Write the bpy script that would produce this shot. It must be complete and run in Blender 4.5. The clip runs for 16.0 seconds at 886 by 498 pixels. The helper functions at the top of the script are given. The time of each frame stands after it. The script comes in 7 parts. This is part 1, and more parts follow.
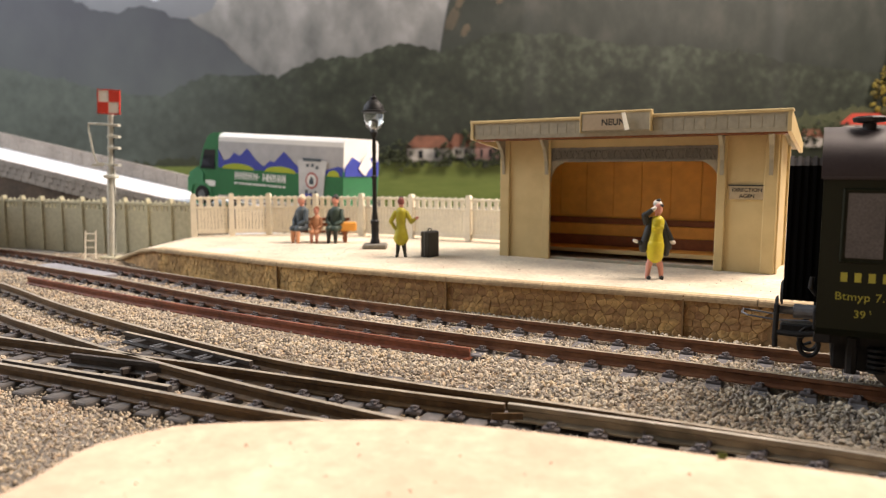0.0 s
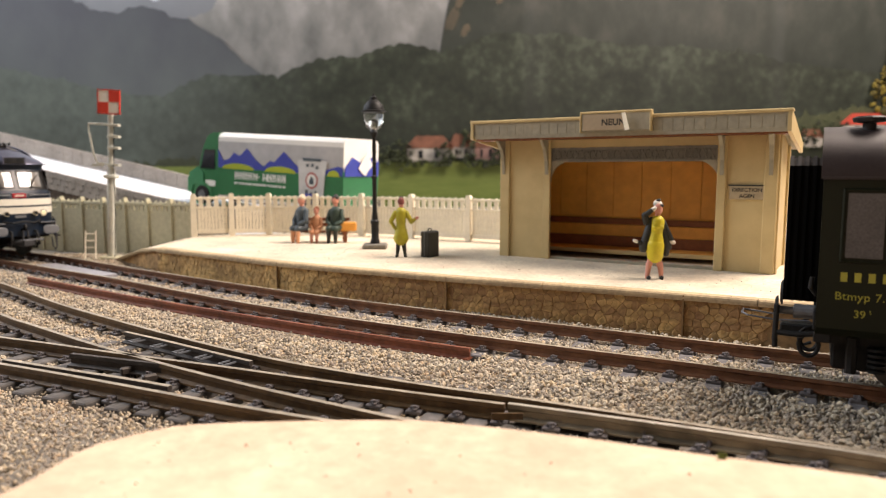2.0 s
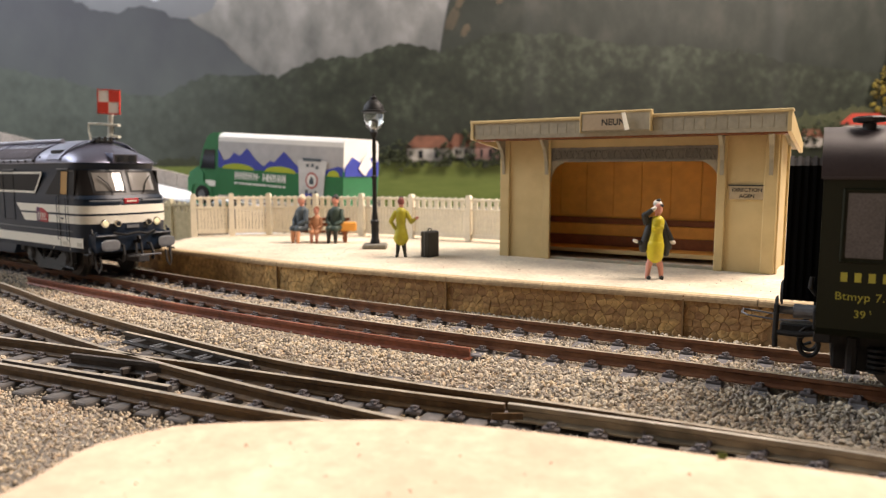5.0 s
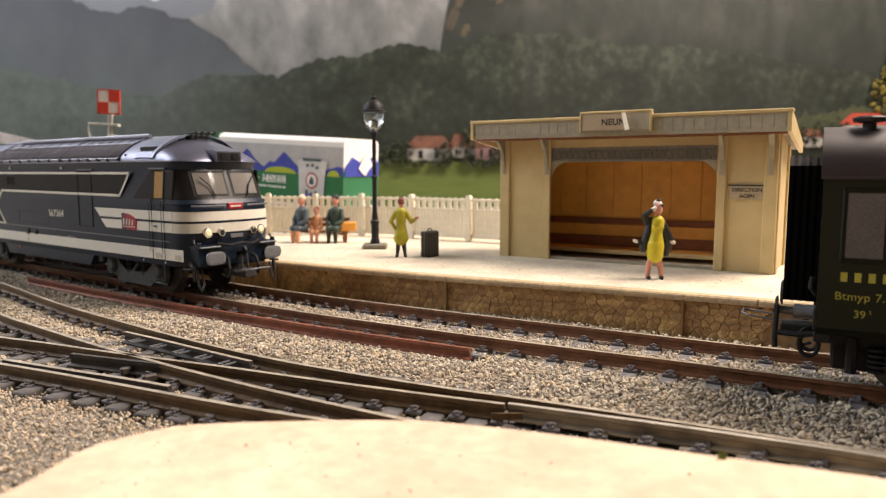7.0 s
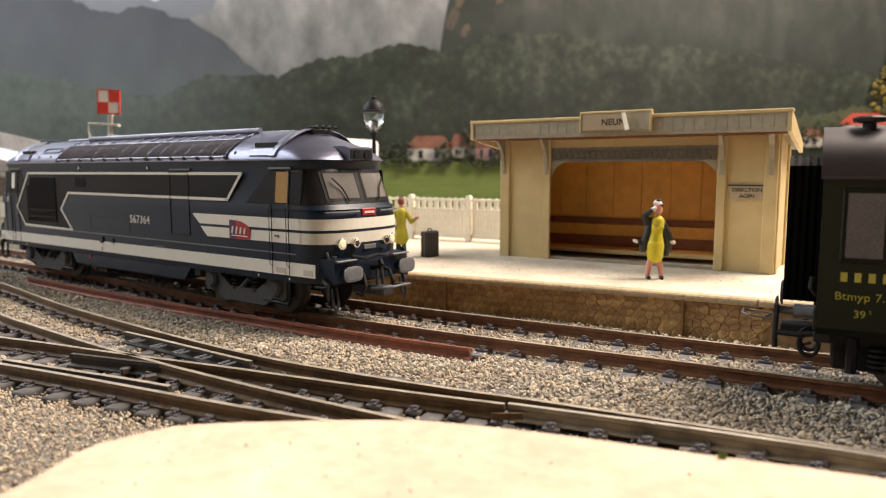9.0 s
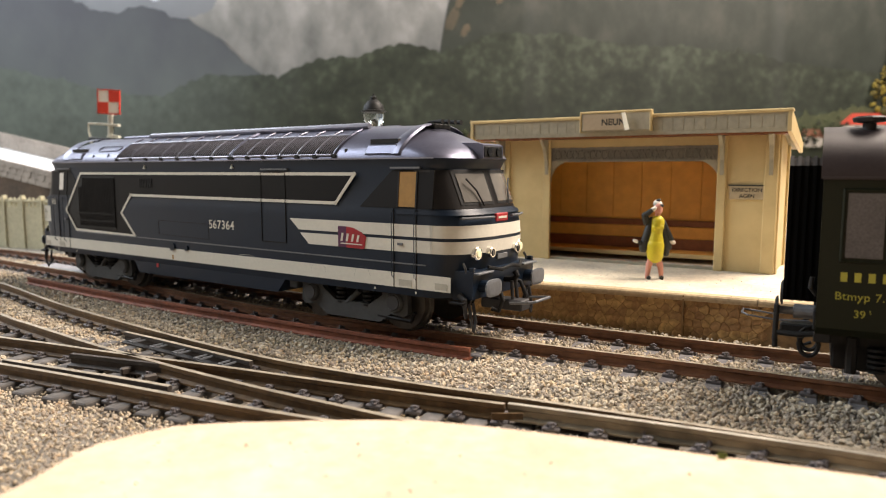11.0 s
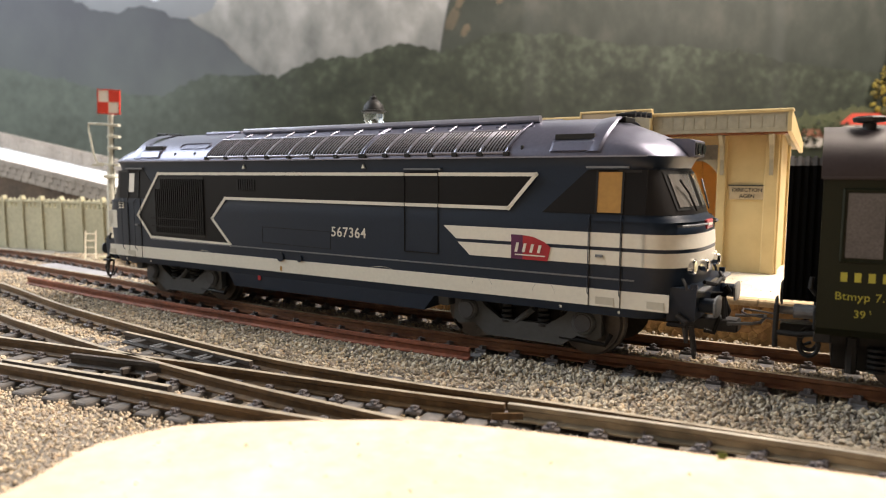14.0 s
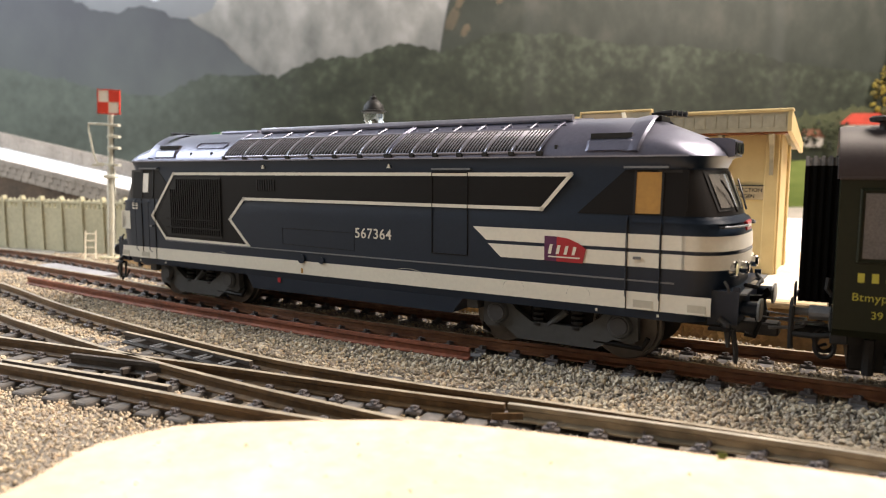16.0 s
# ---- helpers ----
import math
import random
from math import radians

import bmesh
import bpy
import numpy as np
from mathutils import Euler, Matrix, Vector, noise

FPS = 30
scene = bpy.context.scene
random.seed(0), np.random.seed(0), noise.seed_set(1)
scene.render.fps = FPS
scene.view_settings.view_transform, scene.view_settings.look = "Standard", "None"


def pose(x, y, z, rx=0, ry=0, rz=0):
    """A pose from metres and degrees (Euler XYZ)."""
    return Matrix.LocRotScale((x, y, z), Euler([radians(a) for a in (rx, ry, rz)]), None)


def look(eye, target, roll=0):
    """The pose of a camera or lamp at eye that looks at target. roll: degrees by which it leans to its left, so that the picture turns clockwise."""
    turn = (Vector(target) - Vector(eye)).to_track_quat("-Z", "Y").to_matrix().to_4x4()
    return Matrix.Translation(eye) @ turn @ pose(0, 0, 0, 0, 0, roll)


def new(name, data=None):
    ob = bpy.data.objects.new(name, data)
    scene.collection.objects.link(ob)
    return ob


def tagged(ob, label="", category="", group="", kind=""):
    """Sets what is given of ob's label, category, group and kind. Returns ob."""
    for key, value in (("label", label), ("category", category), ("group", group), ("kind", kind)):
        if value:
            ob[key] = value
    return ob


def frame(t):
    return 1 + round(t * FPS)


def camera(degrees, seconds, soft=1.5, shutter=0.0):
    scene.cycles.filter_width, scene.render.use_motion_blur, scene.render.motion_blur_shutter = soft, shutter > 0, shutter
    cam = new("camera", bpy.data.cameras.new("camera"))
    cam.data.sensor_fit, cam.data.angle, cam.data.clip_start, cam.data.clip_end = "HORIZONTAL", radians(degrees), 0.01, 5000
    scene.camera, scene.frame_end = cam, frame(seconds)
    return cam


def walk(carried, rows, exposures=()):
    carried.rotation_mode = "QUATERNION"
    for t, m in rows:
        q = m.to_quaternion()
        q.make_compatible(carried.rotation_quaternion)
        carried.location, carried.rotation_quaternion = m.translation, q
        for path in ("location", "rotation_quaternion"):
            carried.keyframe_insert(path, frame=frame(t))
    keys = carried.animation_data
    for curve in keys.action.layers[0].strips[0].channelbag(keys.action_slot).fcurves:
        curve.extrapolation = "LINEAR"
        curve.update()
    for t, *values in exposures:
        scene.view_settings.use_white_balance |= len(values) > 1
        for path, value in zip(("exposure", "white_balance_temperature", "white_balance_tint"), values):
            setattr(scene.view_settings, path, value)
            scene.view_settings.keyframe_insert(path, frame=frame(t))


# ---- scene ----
cam = camera(65.16, 16.0, soft=1.1)
# small-sensor close-up lens: only the middle distance is sharp
cam.data.dof.use_dof = True
cam.data.dof.focus_distance = 0.150
cam.data.dof.aperture_fstop = 30.0
EYE = pose(0, 0, 0.0367, 90 - 6.43, 0, 0)
walk(cam, [(0.0, EYE), (16.0, EYE)],
     exposures=[(0.0, -0.10, 6600, 14), (6.5, -0.08, 6600, 14), (9.0, 0.03, 6550, 12), (11.5, 0.22, 6500, 10), (12.5, 0.30, 6500, 10), (16.0, 0.40, 6500, 10)])

# ---- light: a hobby room with a ceiling lamp over the layout and stand-in window daylight beside it
world = bpy.data.worlds.new("room_air")
scene.world = world
world.use_nodes = True
world.node_tree.nodes["Background"].inputs[0].default_value = (0.75, 0.85, 1.0, 1)
world.node_tree.nodes["Background"].inputs[1].default_value = 0.02


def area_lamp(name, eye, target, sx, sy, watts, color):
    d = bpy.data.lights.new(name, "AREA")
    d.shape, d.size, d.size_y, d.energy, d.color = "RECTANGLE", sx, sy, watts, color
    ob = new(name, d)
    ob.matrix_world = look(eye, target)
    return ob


area_lamp("ceiling_lamp", (0.53, 0.30, 0.74), (0.0, 0.22, 0.0), 0.50, 0.42, 20.5, (1.0, 0.86, 0.74))
# area lamp standing in for daylight through an unseen window on the left
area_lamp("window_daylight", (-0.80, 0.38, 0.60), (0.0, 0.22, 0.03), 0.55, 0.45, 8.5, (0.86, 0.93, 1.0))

# ---- helpers of this scene; all shapes are written in millimetres
MM = 0.001


def part(name, bm, material, parent=None, label="", smooth=False):
    me = bpy.data.meshes.new(name)
    bmesh.ops.scale(bm, vec=(MM, MM, MM), verts=bm.verts)
    bmesh.ops.recalc_face_normals(bm, faces=bm.faces)
    bm.to_mesh(me)
    bm.free()
    for m in (material if isinstance(material, (list, tuple)) else [material]):
        me.materials.append(m)
    if smooth:
        me.polygons.foreach_set("use_smooth", [True] * len(me.polygons))
        me.set_sharp_from_angle(angle=radians(38))
    ob = new(name, me)
    if parent is not None:
        ob.parent = parent
    if label:
        ob["label"] = label
    return ob


def thing(name, x, y, z, rz=0, label="", category="", group="", kind=""):
    ob = new(name)
    ob.empty_display_size = 0.005
    ob.matrix_basis = pose(x * MM, y * MM, z * MM, 0, 0, rz)
    return tagged(ob, label, category, group, kind)


def box(bm, x0, x1, y0, y1, z0, z1, bev=0.0, mi=0):
    vs = [bm.verts.new((x, y, z)) for x in (x0, x1) for y in (y0, y1) for z in (z0, z1)]
    fs = [bm.faces.new([vs[i] for i in q]) for q in ((0, 1, 3, 2), (4, 6, 7, 5), (0, 4, 5, 1), (2, 3, 7, 6), (0, 2, 6, 4), (1, 5, 7, 3))]
    for f in fs:
        f.material_index = mi
    if bev > 0:
        es = list({e for f in fs for e in f.edges})
        r = bmesh.ops.bevel(bm, geom=es, offset=bev, segments=1, affect="EDGES", profile=0.5)
        for f in r["faces"]:
            f.material_index = mi
    return vs


def bx(*a, **k):
    bm = bmesh.new()
    box(bm, *a, **k)
    return bm


def tube(bm, pts, r, seg=8, mi=0, caps=True):
    """A round bar along a line of points; r may be one radius or one for each point."""
    pts = [Vector(p) for p in pts]
    rs = r if isinstance(r, (list, tuple)) else [r] * len(pts)
    rows = []
    for i, p in enumerate(pts):
        d = (pts[min(i + 1, len(pts) - 1)] - pts[max(i - 1, 0)]).normalized()
        a = d.orthogonal().normalized() if i == 0 else (rows_a - d * rows_a.dot(d)).normalized()
        rows_a = a
        b = d.cross(a)
        rows.append([bm.verts.new(p + (a * math.cos(t) + b * math.sin(t)) * rs[i]) for t in [2 * math.pi * k / seg for k in range(seg)]])
    for u, v in zip(rows[:-1], rows[1:]):
        for k in range(seg):
            bm.faces.new((u[k], u[(k + 1) % seg], v[(k + 1) % seg], v[k])).material_index = mi
    if caps:
        bm.faces.new(rows[0][::-1]).material_index = mi
        bm.faces.new(rows[-1]).material_index = mi


def tb(pts, r, seg=8, mi=0):
    bm = bmesh.new()
    tube(bm, pts, r, seg, mi)
    return bm


def lathe(bm, prof, cx=0, cy=0, seg=16, mi=0):
    """prof: (radius, z) from the bottom up."""
    tube(bm, [(cx, cy, z + 1e-4 * i) for i, (r, z) in enumerate(prof)], [max(r, 0.01) for r, z in prof], seg, mi)


def slab(bm, pts, y0, y1, mi=0):
    """A polygon in x and z, made thick from y0 to y1."""
    a = [bm.verts.new((x, y0, z)) for x, z in pts]
    b = [bm.verts.new((x, y1, z)) for x, z in pts]
    n = len(pts)
    fs = [bm.faces.new(a), bm.faces.new(b[::-1])]
    fs += [bm.faces.new((a[i], b[i], b[(i + 1) % n], a[(i + 1) % n])) for i in range(n)]
    for f in fs:
        f.material_index = mi


def plate(bm, pts, z0, z1, mi=0):
    """A polygon in x and y, made thick from z0 to z1."""
    a = [bm.verts.new((x, y, z0)) for x, y in pts]
    b = [bm.verts.new((x, y, z1)) for x, y in pts]
    n = len(pts)
    fs = [bm.faces.new(a[::-1]), bm.faces.new(b)]
    fs += [bm.faces.new((a[i], a[(i + 1) % n], b[(i + 1) % n], b[i])) for i in range(n)]
    for f in fs:
        f.material_index = mi


def line_slab(bm, pts, wide, y0, y1, mi=0):
    """Painted line along points in x and z."""
    for (xa, za), (xb, zb) in zip(pts[:-1], pts[1:]):
        d = Vector((xb - xa, zb - za)).normalized()
        n = Vector((-d.y, d.x)) * wide / 2
        d = d * wide / 2
        slab(bm, [(xa - d.x - n.x, za - d.y - n.y), (xb + d.x - n.x, zb + d.y - n.y), (xb + d.x + n.x, zb + d.y + n.y), (xa - d.x + n.x, za - d.y + n.y)], y0, y1, mi)


def smooth_line(pts, step=3.0):
    """A smooth curve through points, cut into even steps."""
    p = [Vector(q) for q in pts]
    p = [p[0] * 2 - p[1]] + p + [p[-1] * 2 - p[-2]]
    fine = []
    for i in range(1, len(p) - 2):
        a, b, c, d = p[i - 1:i + 3]
        for k in range(20):
            t = k / 20
            fine.append(0.5 * (2 * b + (c - a) * t + (2 * a - 5 * b + 4 * c - d) * t * t + (3 * b - a - 3 * c + d) * t ** 3))
    fine.append(p[-2])
    out, acc = [fine[0]], 0.0
    for u, v in zip(fine[:-1], fine[1:]):
        acc += (v - u).length
        if acc >= step:
            out.append(v)
            acc = 0.0
    if (out[-1] - fine[-1]).length > 0.2 * step:
        out.append(fine[-1])
    return out


def sweep(bm, line, prof, mi=0):
    """prof: closed loop of (sideways, z); line: points in x and y."""
    rows = []
    for i, p in enumerate(line):
        d = (line[min(i + 1, len(line) - 1)] - line[max(i - 1, 0)]).normalized()
        n = Vector((-d.y, d.x))
        rows.append([bm.verts.new((p.x + n.x * s, p.y + n.y * s, z)) for s, z in prof])
    k = len(prof)
    for u, v in zip(rows[:-1], rows[1:]):
        for j in range(k):
            bm.faces.new((u[j], u[(j + 1) % k], v[(j + 1) % k], v[j])).material_index = mi
    bm.faces.new(rows[0]).material_index = mi
    bm.faces.new(rows[-1][::-1]).material_index = mi


def text_part(name, words, size, m, material, parent, label="", spread=1.0, align="LEFT", bold=0.0):
    """Lettering as a flat mesh, size in mm."""
    cu = bpy.data.curves.new(name, "FONT")
    cu.body, cu.size, cu.extrude, cu.align_x, cu.space_character, cu.offset = words, size * MM, 0.00004, align, spread, bold * MM
    tmp = new(name, cu)
    me = bpy.data.meshes.new_from_object(tmp.evaluated_get(bpy.context.evaluated_depsgraph_get()))
    bpy.data.objects.remove(tmp)
    me.materials.clear()
    me.materials.append(material)
    ob = new(name, me)
    ob.parent = parent
    ob.matrix_basis = m
    if label:
        ob["label"] = label
    return ob


# ---- materials
def mat(name, col, rough=0.6, metal=0.0, var=0.25, grain=900.0, patch=120.0, bump=0.15, col2=None, emit=None, island=0.0, coat=0.0, dist=0.0002):
    m = bpy.data.materials.new(name)
    m.use_nodes = True
    nt = m.node_tree
    b = nt.nodes["Principled BSDF"]
    N, Lk = nt.nodes.new, nt.links.new
    tc = N("ShaderNodeTexCoord")
    n1, n2 = N("ShaderNodeTexNoise"), N("ShaderNodeTexNoise")
    n1.inputs["Scale"].default_value, n2.inputs["Scale"].default_value = grain, patch
    n1.inputs["Detail"].default_value = n2.inputs["Detail"].default_value = 4
    Lk(tc.outputs["Object"], n1.inputs["Vector"]), Lk(tc.outputs["Object"], n2.inputs["Vector"])
    add = N("ShaderNodeMath")
    add.operation = "ADD"
    Lk(n1.outputs["Fac"], add.inputs[0]), Lk(n2.outputs["Fac"], add.inputs[1])
    val = add.outputs[0]
    if island > 0:
        g = N("ShaderNodeNewGeometry")
        mul = N("ShaderNodeMath")
        mul.operation = "MULTIPLY_ADD"
        mul.inputs[1].default_value = island
        Lk(g.outputs["Random Per Island"], mul.inputs[0]), Lk(val, mul.inputs[2])
        sub = N("ShaderNodeMath")
        sub.operation = "SUBTRACT"
        sub.inputs[1].default_value = island / 2
        Lk(mul.outputs[0], sub.inputs[0])
        val = sub.outputs[0]
    mr = N("ShaderNodeMapRange")
    mr.inputs["From Min"].default_value, mr.inputs["From Max"].default_value = 0.65, 1.35
    Lk(val, mr.inputs["Value"])
    mx = N("ShaderNodeMix")
    mx.data_type = "RGBA"
    c = Vector(col)
    lo = c * (1 - var)
    hi = Vector(col2) if col2 else Vector([min(v, 1.0) for v in c * (1 + var)])
    mx.inputs["A"].default_value, mx.inputs["B"].default_value = (*lo, 1), (*hi, 1)
    Lk(mr.outputs[0], mx.inputs["Factor"])
    Lk(mx.outputs["Result"], b.inputs["Base Color"])
    rr = N("ShaderNodeMapRange")
    rr.inputs["To Min"].default_value, rr.inputs["To Max"].default_value = max(rough - 0.08, 0.02), min(rough + 0.1, 1)
    Lk(n2.outputs["Fac"], rr.inputs["Value"]), Lk(rr.outputs[0], b.inputs["Roughness"])
    b.inputs["Metallic"].default_value = metal
    b.inputs["Coat Weight"].default_value = coat
    if bump > 0:
        bp = N("ShaderNodeBump")
        bp.inputs["Strength"].default_value, bp.inputs["Distance"].default_value = bump, dist
        Lk(n1.outputs["Fac"], bp.inputs["Height"]), Lk(bp.outputs[0], b.inputs["Normal"])
    if emit:
        b.inputs["Emission Color"].default_value, b.inputs["Emission Strength"].default_value = (*emit[0], 1), emit[1]
    return m


def vary(m, amount):
    """Lets each object of a material differ a little in tone and hue."""
    nt = m.node_tree
    b = nt.nodes["Principled BSDF"]
    src = b.inputs["Base Color"].links[0].from_socket
    oi = nt.nodes.new("ShaderNodeObjectInfo")
    hs = nt.nodes.new("ShaderNodeHueSaturation")
    for key, lo, hi in (("Value", 1 - amount, 1 + amount), ("Hue", 0.5 - amount * 0.035, 0.5 + amount * 0.03)):
        mr = nt.nodes.new("ShaderNodeMapRange")
        mr.inputs["To Min"].default_value, mr.inputs["To Max"].default_value = lo, hi
        nt.links.new(oi.outputs["Random"], mr.inputs["Value"])
        nt.links.new(mr.outputs[0], hs.inputs[key])
    nt.links.new(src, hs.inputs["Color"])
    nt.links.new(hs.outputs[0], b.inputs["Base Color"])


def glass(name, col=(0.9, 0.95, 0.95), rough=0.02):
    m = bpy.data.materials.new(name)
    m.use_nodes = True
    b = m.node_tree.nodes["Principled BSDF"]
    b.inputs["Base Color"].default_value = (*col, 1)
    b.inputs["Roughness"].default_value, b.inputs["Transmission Weight"].default_value, b.inputs["IOR"].default_value = rough, 1.0, 1.45
    return m


M_GROUND = mat("grey_grit", (0.27, 0.245, 0.21), 0.95, var=0.5, grain=1400, patch=60, bump=0.6)
M_STONE = mat("ballast_stone", (0.35, 0.285, 0.205), 0.75, var=0.55, grain=1500, patch=350, bump=0.2, col2=(0.74, 0.645, 0.49), island=0.85)


def stone_colours(m):
    """Each stone takes its own tone: greys, creams, tans and a few rusty ones."""
    nt = m.node_tree
    b = nt.nodes["Principled BSDF"]
    old = b.inputs["Base Color"].links[0].from_socket
    g, cr, mx = nt.nodes.new("ShaderNodeNewGeometry"), nt.nodes.new("ShaderNodeValToRGB"), nt.nodes.new("ShaderNodeMix")
    e = cr.color_ramp.elements
    e[0].color, e[1].color = (0.19, 0.165, 0.14, 1), (0.40, 0.26, 0.15, 1)
    for p, c in ((0.13, (0.29, 0.262, 0.222)), (0.36, (0.38, 0.335, 0.27)), (0.58, (0.48, 0.41, 0.305)), (0.76, (0.58, 0.525, 0.42)), (0.90, (0.52, 0.40, 0.24))):
        e.new(p).color = (*c, 1)
    mx.data_type = "RGBA"
    mx.inputs["Factor"].default_value = 0.32
    nt.links.new(g.outputs["Random Per Island"], cr.inputs[0])
    nt.links.new(cr.outputs[0], mx.inputs["A"]), nt.links.new(old, mx.inputs["B"])
    nt.links.new(mx.outputs["Result"], b.inputs["Base Color"])


stone_colours(M_STONE)
M_RAIL = mat("rust_brown_rail", (0.112, 0.066, 0.028), 0.45, 0.25, var=0.55, grain=700, patch=60, bump=0.25)
M_RAILM = mat("brown_red_rust", (0.165, 0.062, 0.032), 0.5, 0.15, var=0.5, grain=500, patch=70, bump=0.3, col2=(0.23, 0.105, 0.05))
M_RAILR = mat("red_rust_paint", (0.19, 0.060, 0.030), 0.55, 0.1, var=0.45, grain=600, patch=90, bump=0.3)
M_SHINE = mat("worn_rail_head", (0.44, 0.38, 0.29), 0.4, 0.45, var=0.4, grain=300, patch=40, bump=0.05)
M_DARKR = mat("dark_rail", (0.05, 0.04, 0.033), 0.55, 0.2, var=0.4, grain=700, patch=60, bump=0.2)
M_BRIGHT = mat("polished_rail_head", (0.62, 0.57, 0.48), 0.35, 0.6, var=0.3, grain=300, patch=40, bump=0.05)
M_SLEEP = mat("weathered_sleeper", (0.10, 0.092, 0.086), 0.85, var=0.5, grain=600, patch=150, bump=0.4, island=0.4)
M_SLEEPA = mat("dusty_grey_sleeper", (0.155, 0.145, 0.145), 0.85, var=0.5, grain=700, patch=160, bump=0.4)
M_CHAIR = mat("grey_plastic_chair", (0.10, 0.09, 0.092), 0.55, var=0.5, grain=800, patch=250, bump=0.2)
M_BLACK = mat("black_plastic", (0.018, 0.018, 0.018), 0.5, var=0.3, bump=0.1)
M_PLAT = mat("cream_platform_paint", (0.66, 0.58, 0.44), 0.9, var=0.3, grain=900, patch=60, bump=0.6)
M_PLATN = mat("pinkish_cream_board", (0.65, 0.495, 0.352), 0.9, var=0.22, grain=500, patch=45, bump=0.9)
M_WALLST = mat("brown_rubble_stone", (0.47, 0.30, 0.125), 0.85, var=0.6, grain=650, patch=160, bump=1.0, island=0.0, dist=0.0004)
vary(M_WALLST, 0.24)


def weathered(m, dark, amount, scale=32.0):
    """Broad stains and rust over a whole wall."""
    nt = m.node_tree
    b = nt.nodes["Principled BSDF"]
    old = b.inputs["Base Color"].links[0].from_socket
    g, n, mr, mx = nt.nodes.new("ShaderNodeNewGeometry"), nt.nodes.new("ShaderNodeTexNoise"), nt.nodes.new("ShaderNodeMapRange"), nt.nodes.new("ShaderNodeMix")
    n.inputs["Scale"].default_value, n.inputs["Detail"].default_value, n.inputs["Roughness"].default_value = scale, 6, 0.65
    nt.links.new(g.outputs["Position"], n.inputs["Vector"]), nt.links.new(n.outputs["Fac"], mr.inputs["Value"])
    mr.inputs["From Min"].default_value, mr.inputs["From Max"].default_value, mr.inputs["To Max"].default_value = 0.42, 0.68, amount
    mx.data_type = "RGBA"
    mx.inputs["B"].default_value = (*dark, 1)
    nt.links.new(mr.outputs[0], mx.inputs["Factor"]), nt.links.new(old, mx.inputs["A"]), nt.links.new(mx.outputs["Result"], b.inputs["Base Color"])


weathered(M_STONE, (0.42, 0.28, 0.17), 0.26, 30.0)
weathered(M_PLAT, (0.44, 0.34, 0.25), 0.55, 55.0)
weathered(M_PLATN, (0.50, 0.36, 0.25), 0.5, 75.0)
weathered(M_WALLST, (0.15, 0.062, 0.02), 0.65)
M_JOINT = mat("dark_joint", (0.26, 0.16, 0.07), 0.95, var=0.3, bump=0.3)
M_COPE = mat("sandy_coping", (0.44, 0.33, 0.19), 0.85, var=0.3, grain=900, patch=90, bump=0.4)
M_SHWALL = mat("cream_plastic_wall", (0.55, 0.425, 0.205), 0.55, var=0.11, grain=120, patch=40, bump=0.06)
weathered(M_SHWALL, (0.30, 0.19, 0.07), 0.30, 70.0)
M_SHIN = mat("orange_wood_panel", (0.72, 0.37, 0.072), 0.55, var=0.16, grain=300, patch=60, bump=0.08)
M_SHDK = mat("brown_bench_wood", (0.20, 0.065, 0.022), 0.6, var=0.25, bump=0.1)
M_SHTRIM = mat("stone_grey_trim", (0.31, 0.28, 0.205), 0.7, var=0.18, grain=700, patch=70, bump=0.15)
M_SHGREY = mat("grey_lattice", (0.19, 0.175, 0.145), 0.7, var=0.25, bump=0.2)
M_FENCE = mat("ivory_concrete", (0.78, 0.72, 0.58), 0.75, var=0.12, grain=700, patch=60, bump=0.1)
M_PANEL = mat("pale_concrete_panel", (0.50, 0.47, 0.325), 0.85, var=0.2, grain=500, patch=25, bump=0.25)
M_ROAD = mat("white_plaster_road", (0.74, 0.76, 0.80), 0.85, var=0.06, grain=700, patch=40, bump=0.1)
M_PARA = mat("grey_stone_parapet", (0.34, 0.30, 0.26), 0.9, var=0.3, grain=600, patch=60, bump=0.4, island=0.5)
M_BLUE = mat("dark_blue_paint", (0.0086, 0.0166, 0.0315), 0.36, var=0.12, grain=1500, patch=40, bump=0.02)
M_GLOSSB = mat("gloss_black_paint", (0.008, 0.0062, 0.0055), 0.32, var=0.15, grain=1500, patch=40, bump=0.02)
M_CREAMD = mat("shaded_cream_paint", (0.46, 0.43, 0.35), 0.55, var=0.1, grain=1200, patch=40, bump=0.02)
M_PURPLE = mat("purple_paint", (0.085, 0.012, 0.06), 0.4, var=0.15, bump=0.0)
M_BLKP = mat("brown_black_paint", (0.0038, 0.0027, 0.0023), 0.5, var=0.15, grain=1500, patch=40, bump=0.02)
M_ROOF = mat("grey_blue_roof_paint", (0.128, 0.131, 0.180), 0.34, 0.6, var=0.12, grain=1500, patch=50, bump=0.03)
M_WHITE = mat("cream_white_paint", (0.68, 0.65, 0.56), 0.45, var=0.06, grain=1200, patch=40, bump=0.02)
M_BOGIE = mat("grey_bogie", (0.050, 0.052, 0.052), 0.65, var=0.25, grain=800, patch=90, bump=0.12)
M_GREYB = mat("light_grey_metal", (0.15, 0.158, 0.17), 0.45, 0.2, var=0.2, bump=0.05)
M_STEEL = mat("wheel_steel", (0.09, 0.08, 0.07), 0.4, 0.6, var=0.2, bump=0.05)
M_RED = mat("crimson_paint", (0.36, 0.012, 0.02), 0.4, var=0.15, bump=0.0)
M_AMBER = mat("amber_cab_lining", (0.34, 0.18, 0.035), 0.5, var=0.15, bump=0.0)
